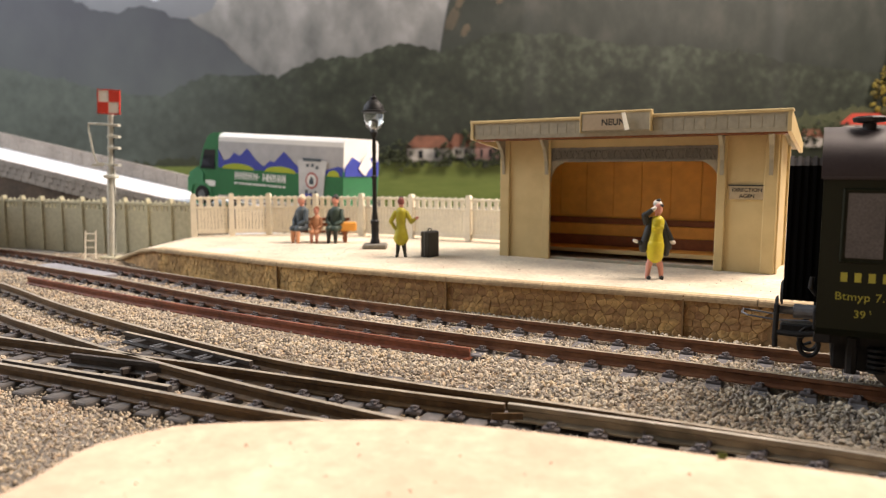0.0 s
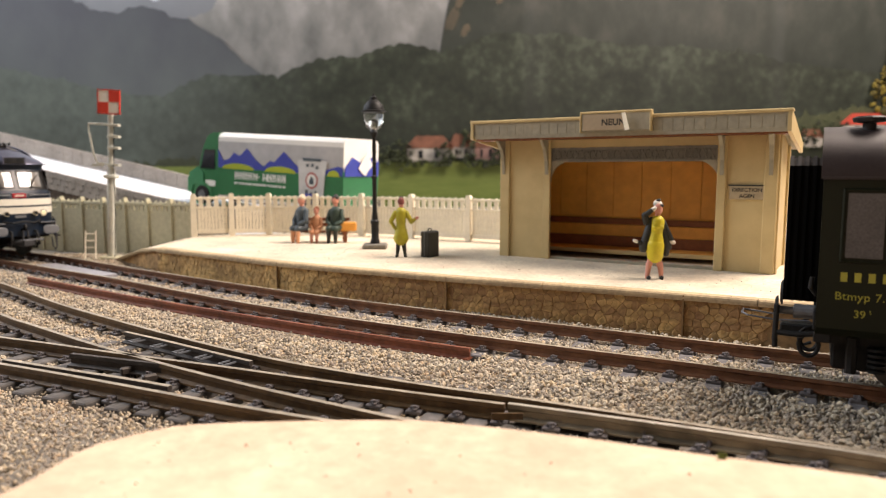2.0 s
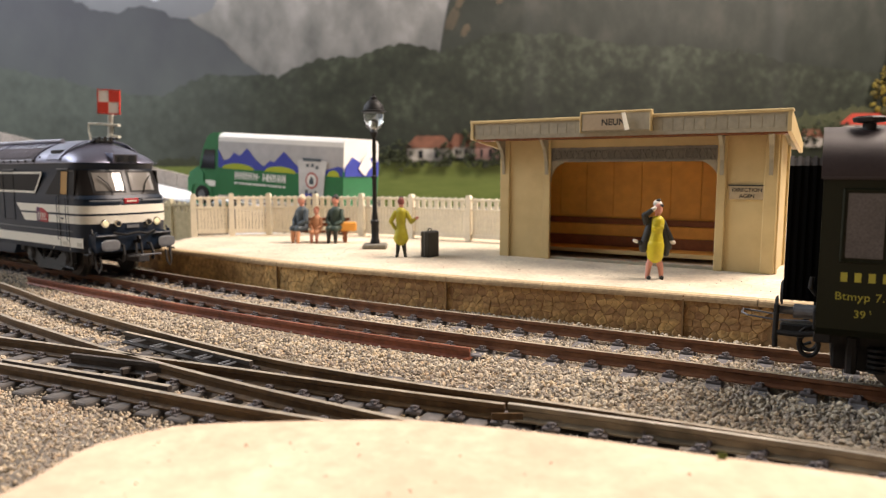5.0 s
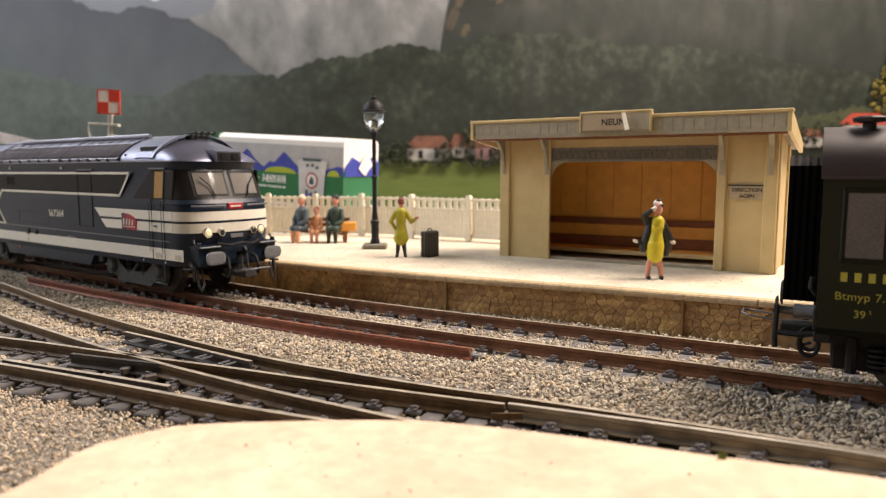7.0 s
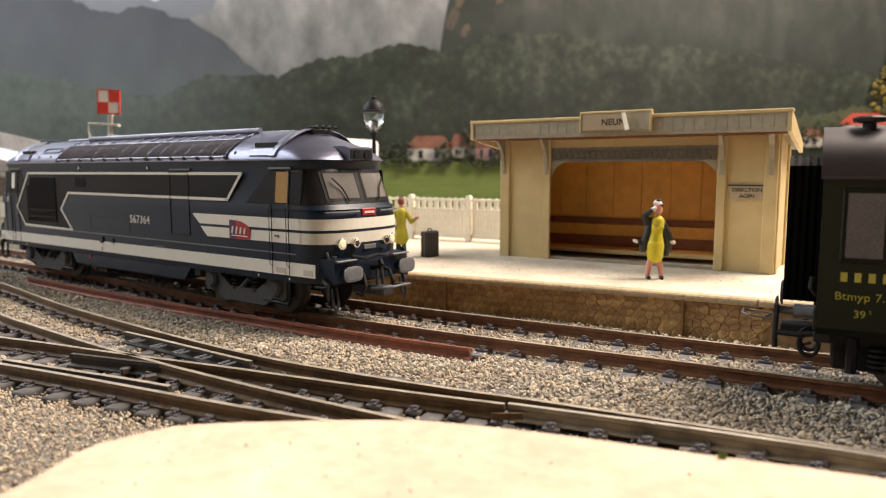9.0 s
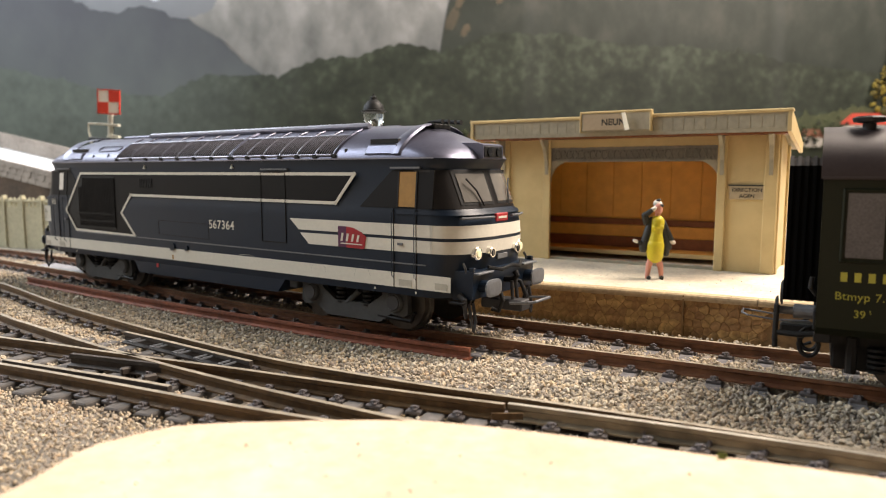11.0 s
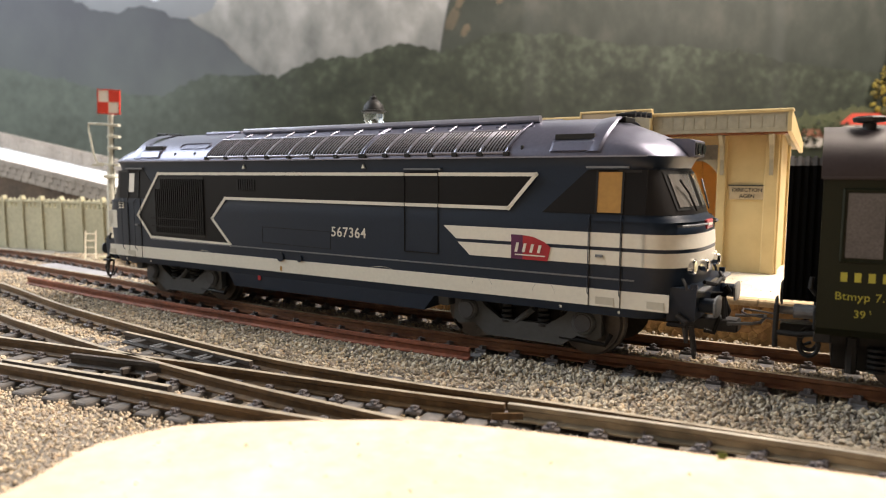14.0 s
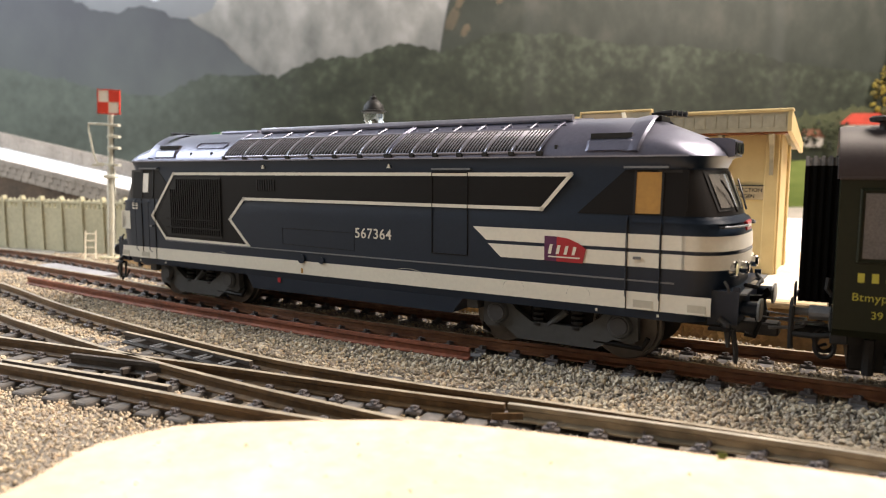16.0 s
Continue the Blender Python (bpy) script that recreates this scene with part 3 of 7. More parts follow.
    for c in range(cols):
        for r in range(6):
            a = seeds[c, r]
            poly = [(a[0] - 6, -4.3), (a[0] + 6, -4.3), (a[0] + 6, 5.5), (a[0] - 6, 5.5)]
            for dc in (-2, -1, 0, 1, 2):
                for dr in (-2, -1, 0, 1, 2):
                    b = seeds.get((c + dc, r + dr))
                    if b is None or (dc == 0 and dr == 0):
                        continue
                    nx, nz = b[0] - a[0], b[1] - a[1]
                    ln = math.hypot(nx, nz)
                    lim = ln / 2 - 0.02
                    out = []
                    for k in range(len(poly)):
                        p, q = poly[k], poly[(k + 1) % len(poly)]
                        dp = ((p[0] - a[0]) * nx + (p[1] - a[1]) * nz) / ln - lim
                        dq = ((q[0] - a[0]) * nx + (q[1] - a[1]) * nz) / ln - lim
                        if dp <= 0:
                            out.append(p)
                        if dp * dq < 0:
                            f = dp / (dp - dq)
                            out.append((p[0] + (q[0] - p[0]) * f, p[1] + (q[1] - p[1]) * f))
                    poly = out
                    if len(poly) < 3:
                        break
                if len(poly) < 3:
                    break
            if len(poly) < 3 or a[0] < 1:
                continue
            p, d = at(a[0])
            single = a[0] > 98
            bm = bmesh.new() if single else rest
            n = len(poly)
            dep = rng.uniform(0.06, 0.24)
            tilt = rng.uniform(-0.05, 0.05)
            m = pose(p.x, p.y, 0, 0, 0, math.degrees(math.atan2(d.y, d.x)))

            def rim(k, y):
                vs = [Vector((x - a[0] - (x - a[0]) * (1 - k), y + tilt * (x - a[0]) * (y < 0), a[1] + (z - a[1]) * k)) for x, z in poly]
                return [bm.verts.new(v if single else m @ v) for v in vs]
            lo, mid, hi = rim(1.0, 0.1), rim(0.96, -dep * 0.7), rim(0.80, -dep)
            for u, v in ((lo, mid), (mid, hi)):
                for k in range(n):
                    bm.faces.new((u[k], v[k], v[(k + 1) % n], u[(k + 1) % n]))
            bm.faces.new(hi)
            if single:
                ob = part("stone", bm, M_WALLST, t)
                ob.matrix_basis = pose(p.x * MM, p.y * MM, 0, 0, 0, math.degrees(math.atan2(d.y, d.x)))
    tagged(part("far_stones", rest, M_WALLST, t), kind="stuff")
    # wall piers between the castings
    for s in (70, 134, 198):
        p, d = at(s)
        ob = part("pier_joint", bx(-0.18, 0.18, -0.72, 0.4, -4.4, 6.7), M_JOINT, t)
        ob.matrix_basis = pose(p.x * MM, p.y * MM, 0, 0, 0, math.degrees(math.atan2(d.y, d.x)))


platform()
npl = thing("near_platform", 0, 0, 0, 0, "blank pinkish cream platform top with rounded corner", "platform", kind="structure")
bm = bmesh.new()
edge = smooth_line([(-60, 20), (-46, 50), (-40.5, 62), (-38.6, 71), (-35.2, 76.6), (-29, 78.9), (-18, 80.0), (-5.7, 80.3), (1.1, 79.3), (13.8, 75.4), (25.2, 71.0), (43.2, 64.2), (90, 44), (160, 10)], 2.0)
plate(bm, [(p.x, p.y) for p in edge] + [(160, -40), (-80, -40)], -4.4, 7.0)
es = [e for e in bm.edges if all(v.co.z > 6.9 for v in e.verts)]
bmesh.ops.bevel(bm, geom=es, offset=0.7, segments=3, affect="EDGES")
part("platform_slab", bm, M_PLATN, npl)


# ---- loose grit on the two platforms
def grit():
    rng = random.Random(11)
    bm = bmesh.new()
    for k in range(260):
        if k < 60:
            x, y = rng.uniform(-34, 30), rng.uniform(45, 74)
            if 0.40 * (x + 5) + 0.916 * (y - 78.5) > 0:
                continue
            r = rng.uniform(0.06, 0.16)
        else:
            x = rng.uniform(-70, 95)
            y = 195 - 0.6 * (x - 7) + rng.uniform(0, 45)
            r = rng.uniform(0.06, 0.17)
        m = Matrix.Translation((x, y, 7.0 + r * 0.5))
        bmesh.ops.create_icosphere(bm, subdivisions=1, radius=r, matrix=m)
    ob = part("platform_grit", bm, mat("loose_grit", (0.42, 0.28, 0.18), 0.9, var=0.4, island=1.2, bump=0.0, col2=(0.6, 0.5, 0.4)))
    tagged(ob, "scattered loose grit on the cream platforms", "grit", kind="stuff")


grit()


def moss():
    """A small tuft at the rim of the near platform."""
    t = thing("moss_tuft", 29.0, 69.0, 6.6, 0, "tiny yellow-green moss tuft on the platform rim", "moss")
    rng = random.Random(9)
    m = mat("moss_green", (0.14, 0.17, 0.03), 0.9, var=0.4, bump=0.1)
    for k in range(14):
        a, r = rng.uniform(0, 6.3), rng.uniform(0.05, 0.5)
        x, y = r * math.cos(a), 0.5 * r * math.sin(a)
        part("blade", tb([(x, y, 0), (x * 1.4, y * 1.4, rng.uniform(0.3, 0.7)), (x * 2.2, y * 2.0, rng.uniform(0.7, 1.3))], [0.09, 0.07, 0.02], 5), m, t)


moss()


# ---- shelter; local x along the front from its outer corner, y towards the back
def shelter():
    t = thing("station_shelter", 20.8, 243.6, 7.0, -31.7, "cream open-fronted platform shelter with orange wooden inside", "shelter")
    L, D, Hh = 87.2, 27.0, 40.4
    part("wall_panel", bx(0, 17.6, 0, 1.6, 0, Hh, 0.1), M_SHWALL, t)
    part("wall_panel", bx(71.6, L, 0, 1.6, 0, Hh, 0.1), M_SHWALL, t)
    part("lintel", bx(17.6, 71.6, 0.1, 1.6, 37.4, Hh), M_SHWALL, t)
    part("side_wall", bx(0, 1.6, 1.6, D, 0, Hh, 0.05), M_SHWALL, t)
    part("side_wall", bx(L - 1.6, L, 1.6, D, 0, Hh, 0.05), M_SHWALL, t)
    part("back_wall", bx(1.6, L - 1.6, D - 1.6, D, 0, Hh - 5), M_SHIN, t, "orange-brown boarded back wall")
    part("inner_wall", bx(71.6, 73.2, 1.6, D - 1.6, 0, Hh - 4), M_SHIN, t)
    part("ceiling_board", bx(1.6, L - 1.6, 1.6, D - 1.6, Hh - 4, Hh - 3), M_SHIN, t)
    for i in range(7):
        x = 1.8 + i * 10.0
        part("panel_board", bx(x + 0.12, x + 9.8, D - 1.95, D - 1.6, 13.5, 33.5, 0.1), M_SHIN, t)
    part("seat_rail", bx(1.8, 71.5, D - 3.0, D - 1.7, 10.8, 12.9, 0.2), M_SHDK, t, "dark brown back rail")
    part("bench_seat", bx(1.8, 71.5, D - 15.7, D - 2.0, 2.3, 3.0, 0.1), M_SHIN, t, "orange wooden bench seat")
    part("bench_edge", bx(1.8, 71.5, D - 16.2, D - 15.7, 1.7, 3.1, 0.1), M_SHWALL, t, "cream bench edge")
    # dark board stands in for the shaded gap between seat and backrest
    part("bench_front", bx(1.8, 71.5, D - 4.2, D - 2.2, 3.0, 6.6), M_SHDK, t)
    part("bench_back", bx(1.8, 71.5, D - 3.2, D - 1.8, 6.6, 10.7, 0.2), M_SHIN, t)
    part("floor_sill", bx(17.6, 71.6, 0.2, 1.4, 0, 0.9, 0.1), M_SHTRIM, t)
    # pilasters
    for x in (-0.5, 15.6, 71.0, L - 3.4):
        w = 2.6 if x in (15.6, 71.0) else 3.6
        part("pilaster", bx(x, x + w, -0.9, 0.2, 0, Hh, 0.2), M_SHWALL, t)
    part("side_pilaster", bx(L - 0.3, L + 0.7, 0.4, 3.4, 0, Hh, 0.15), M_SHWALL, t)
    part("side_pilaster", bx(L - 0.3, L + 0.7, D - 4, D - 0.5, 0, Hh - 3, 0.15), M_SHWALL, t)
    # lattice frieze with curved corners
    bm = bmesh.new()
    box(bm, 17.7, 71.5, 0.4, 1.0, 32.6, 33.4)
    box(bm, 17.7, 71.5, 0.4, 1.0, 36.5, 37.3)
    for i in range(27):
        x = 18.2 + i * 2.0
        line_slab(bm, [(x, 33.2), (x + 1.6, 36.6)], 0.45, 0.5, 0.9)
        line_slab(bm, [(x + 1.6, 33.2), (x, 36.6)], 0.45, 0.5, 0.9)
    part("lattice_frieze", bm, M_SHGREY, t, "grey pierced lattice frieze")
    part("frieze_back", bx(17.7, 71.5, 1.05, 1.3, 32.6, 37.3), M_SHGREY, t)
    for s, x in ((1, 17.7), (-1, 71.5)):
        bm = bmesh.new()
        slab(bm, [(x, 33.0), (x, 25.5)] + [(x + s * 7.0 * (1 - math.cos(a)), 25.5 + 7.4 * math.sin(a)) for a in [k * math.pi / 16 for k in range(9)]], 0.3, 1.2)
        part("corner_bracket", bm, M_SHTRIM, t)
    # roof: front fascia, flat deck sloping to the back, side boards
    bm = bmesh.new()
    slab(bm, [(-7.0, 40.4), (L + 2.6, 40.4), (L + 3.6, 46.0), (-8.0, 46.0)], -7.5, -6.3)
    part("fascia", bm, M_SHTRIM, t, "stone-grey panelled roof edge")
    part("fascia_cap", bx(-8.6, L + 4.0, -8.1, -5.6, 45.6, 46.6, 0.25), M_SHWALL, t)
    for i in range(32):
        x = -6.2 + i * 3.0
        part("fascia_panel", bx(x, x + 2.6, -7.6, -7.4, 41.4, 45.0, 0.08), M_SHTRIM, t)
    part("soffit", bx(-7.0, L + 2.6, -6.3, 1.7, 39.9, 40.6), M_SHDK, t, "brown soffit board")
    bm = bmesh.new()
    slab(bm, [(-6.3, 45.6), (D + 3.0, 37.6), (D + 3.0, 36.4), (-6.3, 44.4)], -8.0, L + 3.4)
    bmesh.ops.rotate(bm, cent=(0, 0, 0), matrix=Matrix.Rotation(radians(90), 3, "Z"), verts=bm.verts)
    bmesh.ops.scale(bm, vec=(-1, 1, 1), verts=bm.verts)
    part("roof_deck", bm, M_SHTRIM, t)
    for x in (-8.4, L + 2.6):
        bm = bmesh.new()
        slab(bm, [(-8.0, 46.5), (D + 3.0, 38.4), (D + 3.0, 35.4), (-8.0, 40.4)], x, x + 1.0)
        bmesh.ops.rotate(bm, cent=(0, 0, 0), matrix=Matrix.Rotation(radians(90), 3, "Z"), verts=bm.verts)
        bmesh.ops.scale(bm, vec=(-1, 1, 1), verts=bm.verts)
        part("side_fascia", bm, M_SHWALL, t)
    for x in (0.4, 16.4, 71.8, L - 2.2):
        bm = bmesh.new()
        slab(bm, [(0.0, 28.0), (-1.0, 28.5), (-1.6, 33.0), (-3.4, 37.0), (-6.2, 39.6), (-6.2, 40.2), (0.0, 40.2)], x, x + 1.1)
        bmesh.ops.rotate(bm, cent=(0, 0, 0), matrix=Matrix.Rotation(radians(90), 3, "Z"), verts=bm.verts)
        bmesh.ops.scale(bm, vec=(-1, 1, 1), verts=bm.verts)
        part("roof_bracket", bm, M_SHTRIM, t)
    # name board
    part("name_board", bx(31.6, 53.0, -8.7, -7.0, 41.8, 47.4, 0.15), M_SHTRIM, t)
    part("board_border", bx(31.2, 53.5, -9.0, -6.8, 47.2, 47.9, 0.2), M_SHWALL, t)
    for x in (31.2, 52.9):
        part("board_border", bx(x, x + 0.6, -9.0, -6.8, 41.5, 47.4, 0.2), M_SHWALL, t)
    part("paper_sign", bx(32.4, 45.6, -8.95, -8.72, 42.2, 46.9), mat("sign_paper", (0.40, 0.31, 0.20), 0.6, var=0.1, bump=0.05), t, "curling paper sign with dark letters")
    bm = bmesh.new()
    slab(bm, [(0, 0), (1.3, 0.2), (2.6, -4.9), (0.8, -5.3)], -0.06, 0.06)
    o = part("curled_corner", bm, M_FENCE, t, "bright curled end of the paper")
    o.matrix_basis = pose(0.0448, -0.0100, 0.0470, 8, 0, -24)
    text_part("sign_text", "NEUN", 2.7, pose(0.0382, -0.00897, 0.0436, 90), M_COAT, t, bold=0.06)
    part("direction_sign", bx(74.6, 84.2, -0.55, 0.0, 21.4, 25.6, 0.1), mat("tan_sign", (0.40, 0.32, 0.2), 0.7, var=0.15), t, "tan enamel direction sign")
    part("sign_frame", bx(74.3, 84.5, -0.6, -0.5, 25.3, 25.7), M_COAT, t)
    text_part("sign_text", "DIRECTION", 1.55, pose(0.0794, -0.00060, 0.0237, 90), M_COAT, t, align="CENTER", bold=0.02)
    text_part("sign_text", "AGEN", 1.55, pose(0.0794, -0.00060, 0.0219, 90), M_COAT, t, align="CENTER", bold=0.02)


shelter()


# ---- precast fence along the platform's back
def fence_run(a, b, post_first=True, name="precast_fence"):
    a, b = Vector(a), Vector(b)
    L = (b - a).length
    t = thing(name, a.x, a.y, 7.0, math.degrees(math.atan2(b.y - a.y, b.x - a.x)), "ivory precast concrete fence panel with pierced top", "fence", "platform fence")
    bm = bmesh.new()
    slab(bm, [(-1.3, 0), (1.3, 0), (1.1, 18.6), (0.7, 19.4), (-0.7, 19.4), (-1.1, 18.6)], -1.2, 1.2)
    part("post", bm, M_FENCE, t)
    part("top_rail", bx(1.2, L - 1.2, -0.55, 0.55, 16.8, 17.9, 0.15), M_FENCE, t)
    part("middle_rail", bx(1.2, L - 1.2, -0.5, 0.5, 12.6, 13.6, 0.1), M_FENCE, t)
    part("bottom_rail", bx(1.2, L - 1.2, -0.5, 0.5, 1.2, 3.0, 0.1), M_FENCE, t)
    n = int((L - 2.6) / 1.5)
    for i in range(n):
        x = 1.6 + (L - 3.2) * (i + 0.5) / n
        part("slat", bx(x - 0.66, x + 0.66, -0.3, 0.3, 3.0, 12.6), M_FENCE, t)
    n = int((L - 2.6) / 3.2)
    for i in range(n):
        x = 1.6 + (L - 3.2) * (i + 0.5) / n
        part("stud", bx(x - 0.95, x + 0.95, -0.35, 0.35, 13.6, 16.8), M_FENCE, t)
        bm = bmesh.new()
        lathe(bm, [(0.4, 17.8), (0.42, 18.1), (0.2, 18.45)], x, 0, 6)
        part("finial", bm, M_FENCE, t)
    return t


F = [(-113, 314), (-97, 318), (-81, 322.5), (-59, 321), (-37.3, 318), (-14, 309), (11, 294), (36, 279), (61, 264), (86, 249), (111, 234)]
for a, b in zip(F[:-1], F[1:]):
    fence_run(a, b)


# ---- pale panelled wall beyond the platform ramp
def panel_wall():
    a, b = Vector((-262, 384)), Vector((-113.5, 318))
    L = (b - a).length
    t = thing("concrete_panel_wall", a.x, a.y, -4.4, math.degrees(math.atan2(b.y - a.y, b.x - a.x)), "weathered pale concrete panel fence with slim posts", "wall")
    n = 11
    for i in range(n):
        x0, x1 = L * i / n, L * (i + 1) / n
        part("panel", bx(x0 + 0.7, x1 - 0.7, -0.4, 0.4, 0, 22.2, 0.1), M_PANEL, t)
        part("panel_cap", bx(x0 + 0.7, x1 - 0.7, -0.75, 0.75, 24.6, 26.2, 0.2), M_PANEL, t)
        for k in range(4):
            x = x0 + 0.9 + (x1 - x0 - 1.8) * k / 4
            part("cap_block", bx(x, x + 1.9, -0.5, 0.5, 22.2, 24.6), M_PANEL, t)
            bm = bmesh.new()
            lathe(bm, [(0.5, 26.1), (0.5, 26.6), (0.25, 27.1)], x + 1, 0, 6)
            part("finial", bm, M_PANEL, t)
        bm = bmesh.new()
        slab(bm, [(x0 - 0.9, 0), (x0 + 0.9, 0), (x0 + 0.9, 26.8), (x0 + 0.4, 28.2), (x0 - 0.4, 28.2), (x0 - 0.9, 26.8)], -1.1, 1.1)
        part("post", bm, M_PANEL, t)


panel_wall()


# ---- road ramp; local x runs up the ramp, y to its far side
PSI = math.degrees(math.atan2(0.469, -0.883))


def ramp_z(s):
    if s < -30:
        return 18.8 + 0.06 * s
    if s > 30:
        return 20.15 + 0.15 * (s - 9.0)
    return 17.0 + 0.06 * (s + 30) + 0.000825 * (s + 30) ** 2 - 0.0003


def road():
    t = thing("road_ramp", -137.6, 372, 0, PSI, "white road ramp with grey stone parapet", "road", kind="structure")
    ss = [-104] + [-100 + 20 * i for i in range(18)]
    bm = bmesh.new()
    rows = []
    for s in ss:
        z = ramp_z(s)
        rows.append([bm.verts.new((s, y, zz)) for y, zz in ((0, z), (0, z - 3), (-38, z - 3), (-38, z))])
    for u, v in zip(rows[:-1], rows[1:]):
        for j in range(4):
            bm.faces.new((u[j], u[(j + 1) % 4], v[(j + 1) % 4], v[j]))
    bm.faces.new(rows[0]), bm.faces.new(rows[-1])
    part("road_surface", bm, M_ROAD, t)
    for name, y0, y1, up in (("parapet", -40.5, -38, 8.4), ("kerb", 0, 1.6, 0.5)):
        for i, (s0, s1) in enumerate(zip(ss[1:-1], ss[2:])):
            for h in range(2):
                a, b = (s0, (s0 + s1) / 2) if h == 0 else ((s0 + s1) / 2, s1)
                bm = bmesh.new()
                slab(bm, [(a + 0.15, ramp_z(a) - 3), (b - 0.15, ramp_z(b) - 3), (b - 0.15, ramp_z(b) + up + (0.011 * max(b, 0) if up > 1 else 0)), (a + 0.15, ramp_z(a) + up + (0.011 * max(a, 0) if up > 1 else 0))], y0, y1)
                part("parapet_block" if name == "parapet" else "kerb_block", bm, M_PARA, t)
    # retaining wall below the near edge, with stone courses
    rng = random.Random(3)
    bm = bmesh.new()
    slab(bm, [(-104, -4.4), (240, -4.4)] + [(s, ramp_z(s) - 3) for s in ss[::-1]], -2.0, 0.4)
    part("retaining_wall", bm, mat("dark_brown_wall", (0.075, 0.052, 0.034), 0.9, var=0.5, grain=500, patch=50, bump=0.4), t, "dark brown retaining wall")
    for i in range(34):
        for r in range(2):
            s = -10 + i * 7.2 + (r % 2) * 3.4
            z = ramp_z(s) - 3 - r * 3.6
            bm = bmesh.new()
            slab(bm, [(s + 0.2, z - 3.4), (s + 7, z - 3.4 + 0.45), (s + 7, z + 0.4), (s + 0.2, z)], 0.4, 1.0 + rng.uniform(0, 0.3))
            part("wall_stone", bm, M_PARA, t)


road()
bm = bmesh.new()
plate(bm, [(-104, 330), (-60, 343), (0, 334), (240, 196), (330, 200), (330, 330), (240, 440), (-104, 440)], 5.6, 6.4)
tagged(part("road_plain", bm, M_ROAD), "pale plaster road level behind the fence", "road", kind="structure")


# ---- delivery lorry, nose up on the ramp; local x to its front, near side at -y
def lorry():
    t = thing("delivery_lorry", 0, 0, 0, 0, "green and white toy delivery lorry with blue mountain artwork", "lorry")
    # rear near corner at the foot of the ramp; y flips because it drives away to the camera's far side
    m = Matrix.Translation((-47.9 * MM, 328 * MM, 13.8 * MM)) @ Euler((0, 0, radians(PSI))).to_matrix().to_4x4() @ Euler((0, radians(-3.4), 0)).to_matrix().to_4x4()
    t.matrix_basis = m
    W = -29.0
    bm = bmesh.new()
    prof = [(0, 4.0), (0, 36.0), (-1.2, 37.6), (-4, 38.2), (W + 4, 38.2), (W + 1.2, 37.6), (W, 36.0), (W, 4.0)]
    a = [bm.verts.new((0, y, z)) for y, z in prof]
    b = [bm.verts.new((80, y, z)) for y, z in prof]
    n = len(prof)
    for i in range(n):
        bm.faces.new((a[i], a[(i + 1) % n], b[(i + 1) % n], b[i]))
    bm.faces.new(a), bm.faces.new(b[::-1])
    part("box_body", bm, M_TWHITE, t, "white box body")
    part("lower_side", bx(-0.3, 80.3, W - 0.3, 0.3, 3.6, 20.4, 0.1), M_TGREEN, t, "green lower sides")
    up = len(t.children)
    # shade on the white upper side is put in as a pale grey panel
    part("printed_sky", bx(0.3, 79.7, 0.02, 0.1, 17.5, 31.5), mat("shaded_white_side", (0.42, 0.415, 0.42), 0.5, var=0.15, grain=200, patch=60, bump=0.0), t, "white upper side with its shade painted as pale grey")
    # mountains and meadow artwork, raised a little
    bm = bmesh.new()
    ridge = [(79.8, 18), (79.8, 27), (76, 21.5), (72, 23), (69, 26), (65, 24.5), (60, 28.5), (54, 23), (49, 19.8), (45, 23), (42, 22.5), (36, 28), (29, 22.5), (25, 20), (18, 19), (10, 20.5), (3, 22.5), (0.2, 22), (0.2, 18)]
    slab(bm, ridge, 0.05, 0.35)
    part("mountain_artwork", bm, M_TBLUE, t, "blue mountain artwork")
    bm = bmesh.new()
    for x0, x1 in ((55, 77), (28, 48), (2, 9)):
        slab(bm, [(x0 + (x1 - x0) * (0.5 - 0.5 * math.cos(k * math.pi / 10)), 17.6 + 3.0 * math.sin(k * math.pi / 10)) for k in range(11)], 0.3, 0.5)
    part("meadow_artwork", bm, M_TLIME, t, "lime green meadow artwork")
    bm = bmesh.new()
    slab(bm, [(11, 6), (13, 4.4), (23, 4.4), (25.5, 6), (26.0, 20), (27, 26.5), (18, 28), (9, 26.5), (10.4, 20)], 0.4, 0.7)
    part("crest_artwork", bm, mat("crest_pale", (0.56, 0.555, 0.55), 0.5, var=0.12, bump=0.0), t, "pale milk-can shaped crest")
    for x, z, w in ((14.2, 20.6, 1.6), (17.0, 21.6, 1.5), (20.0, 21.4, 1.5), (14.6, 8.6, 1.6), (17.4, 7.8, 1.4), (20.2, 8.8, 1.5)):
        part("crest_bar", bx(x, x + w, 0.68, 0.84, z, z + 1.5), M_SLATE, t)
    bm = bmesh.new()
    slab(bm, [(18 + 3.8 * math.cos(k * math.pi / 8), 15 + 4.0 * math.sin(k * math.pi / 8)) for k in range(16)], 0.68, 0.8)
    part("crest_ring", bm, mat("crest_red", (0.45, 0.12, 0.10), 0.5), t)
    bm = bmesh.new()
    slab(bm, [(18 + 2.9 * math.cos(k * math.pi / 8), 15 + 3.1 * math.sin(k * math.pi / 8)) for k in range(16)], 0.78, 0.9)
    part("crest_centre", bm, M_TWHITE, t)
    bm = bmesh.new()
    slab(bm, [(16.6, 13.2), (19.6, 13.2), (19.2, 15.4), (18.1, 17.0), (16.9, 15.6)], 0.88, 0.96)
    part("crest_figure", bm, M_SLATE, t)
    part("crest_band", bx(12.6, 23.6, 0.68, 0.85, 24.2, 25.6), M_SLATE, t)
    part("crest_band", bx(14, 22, 0.68, 0.85, 7.0, 8.6), M_TBLUE, t)
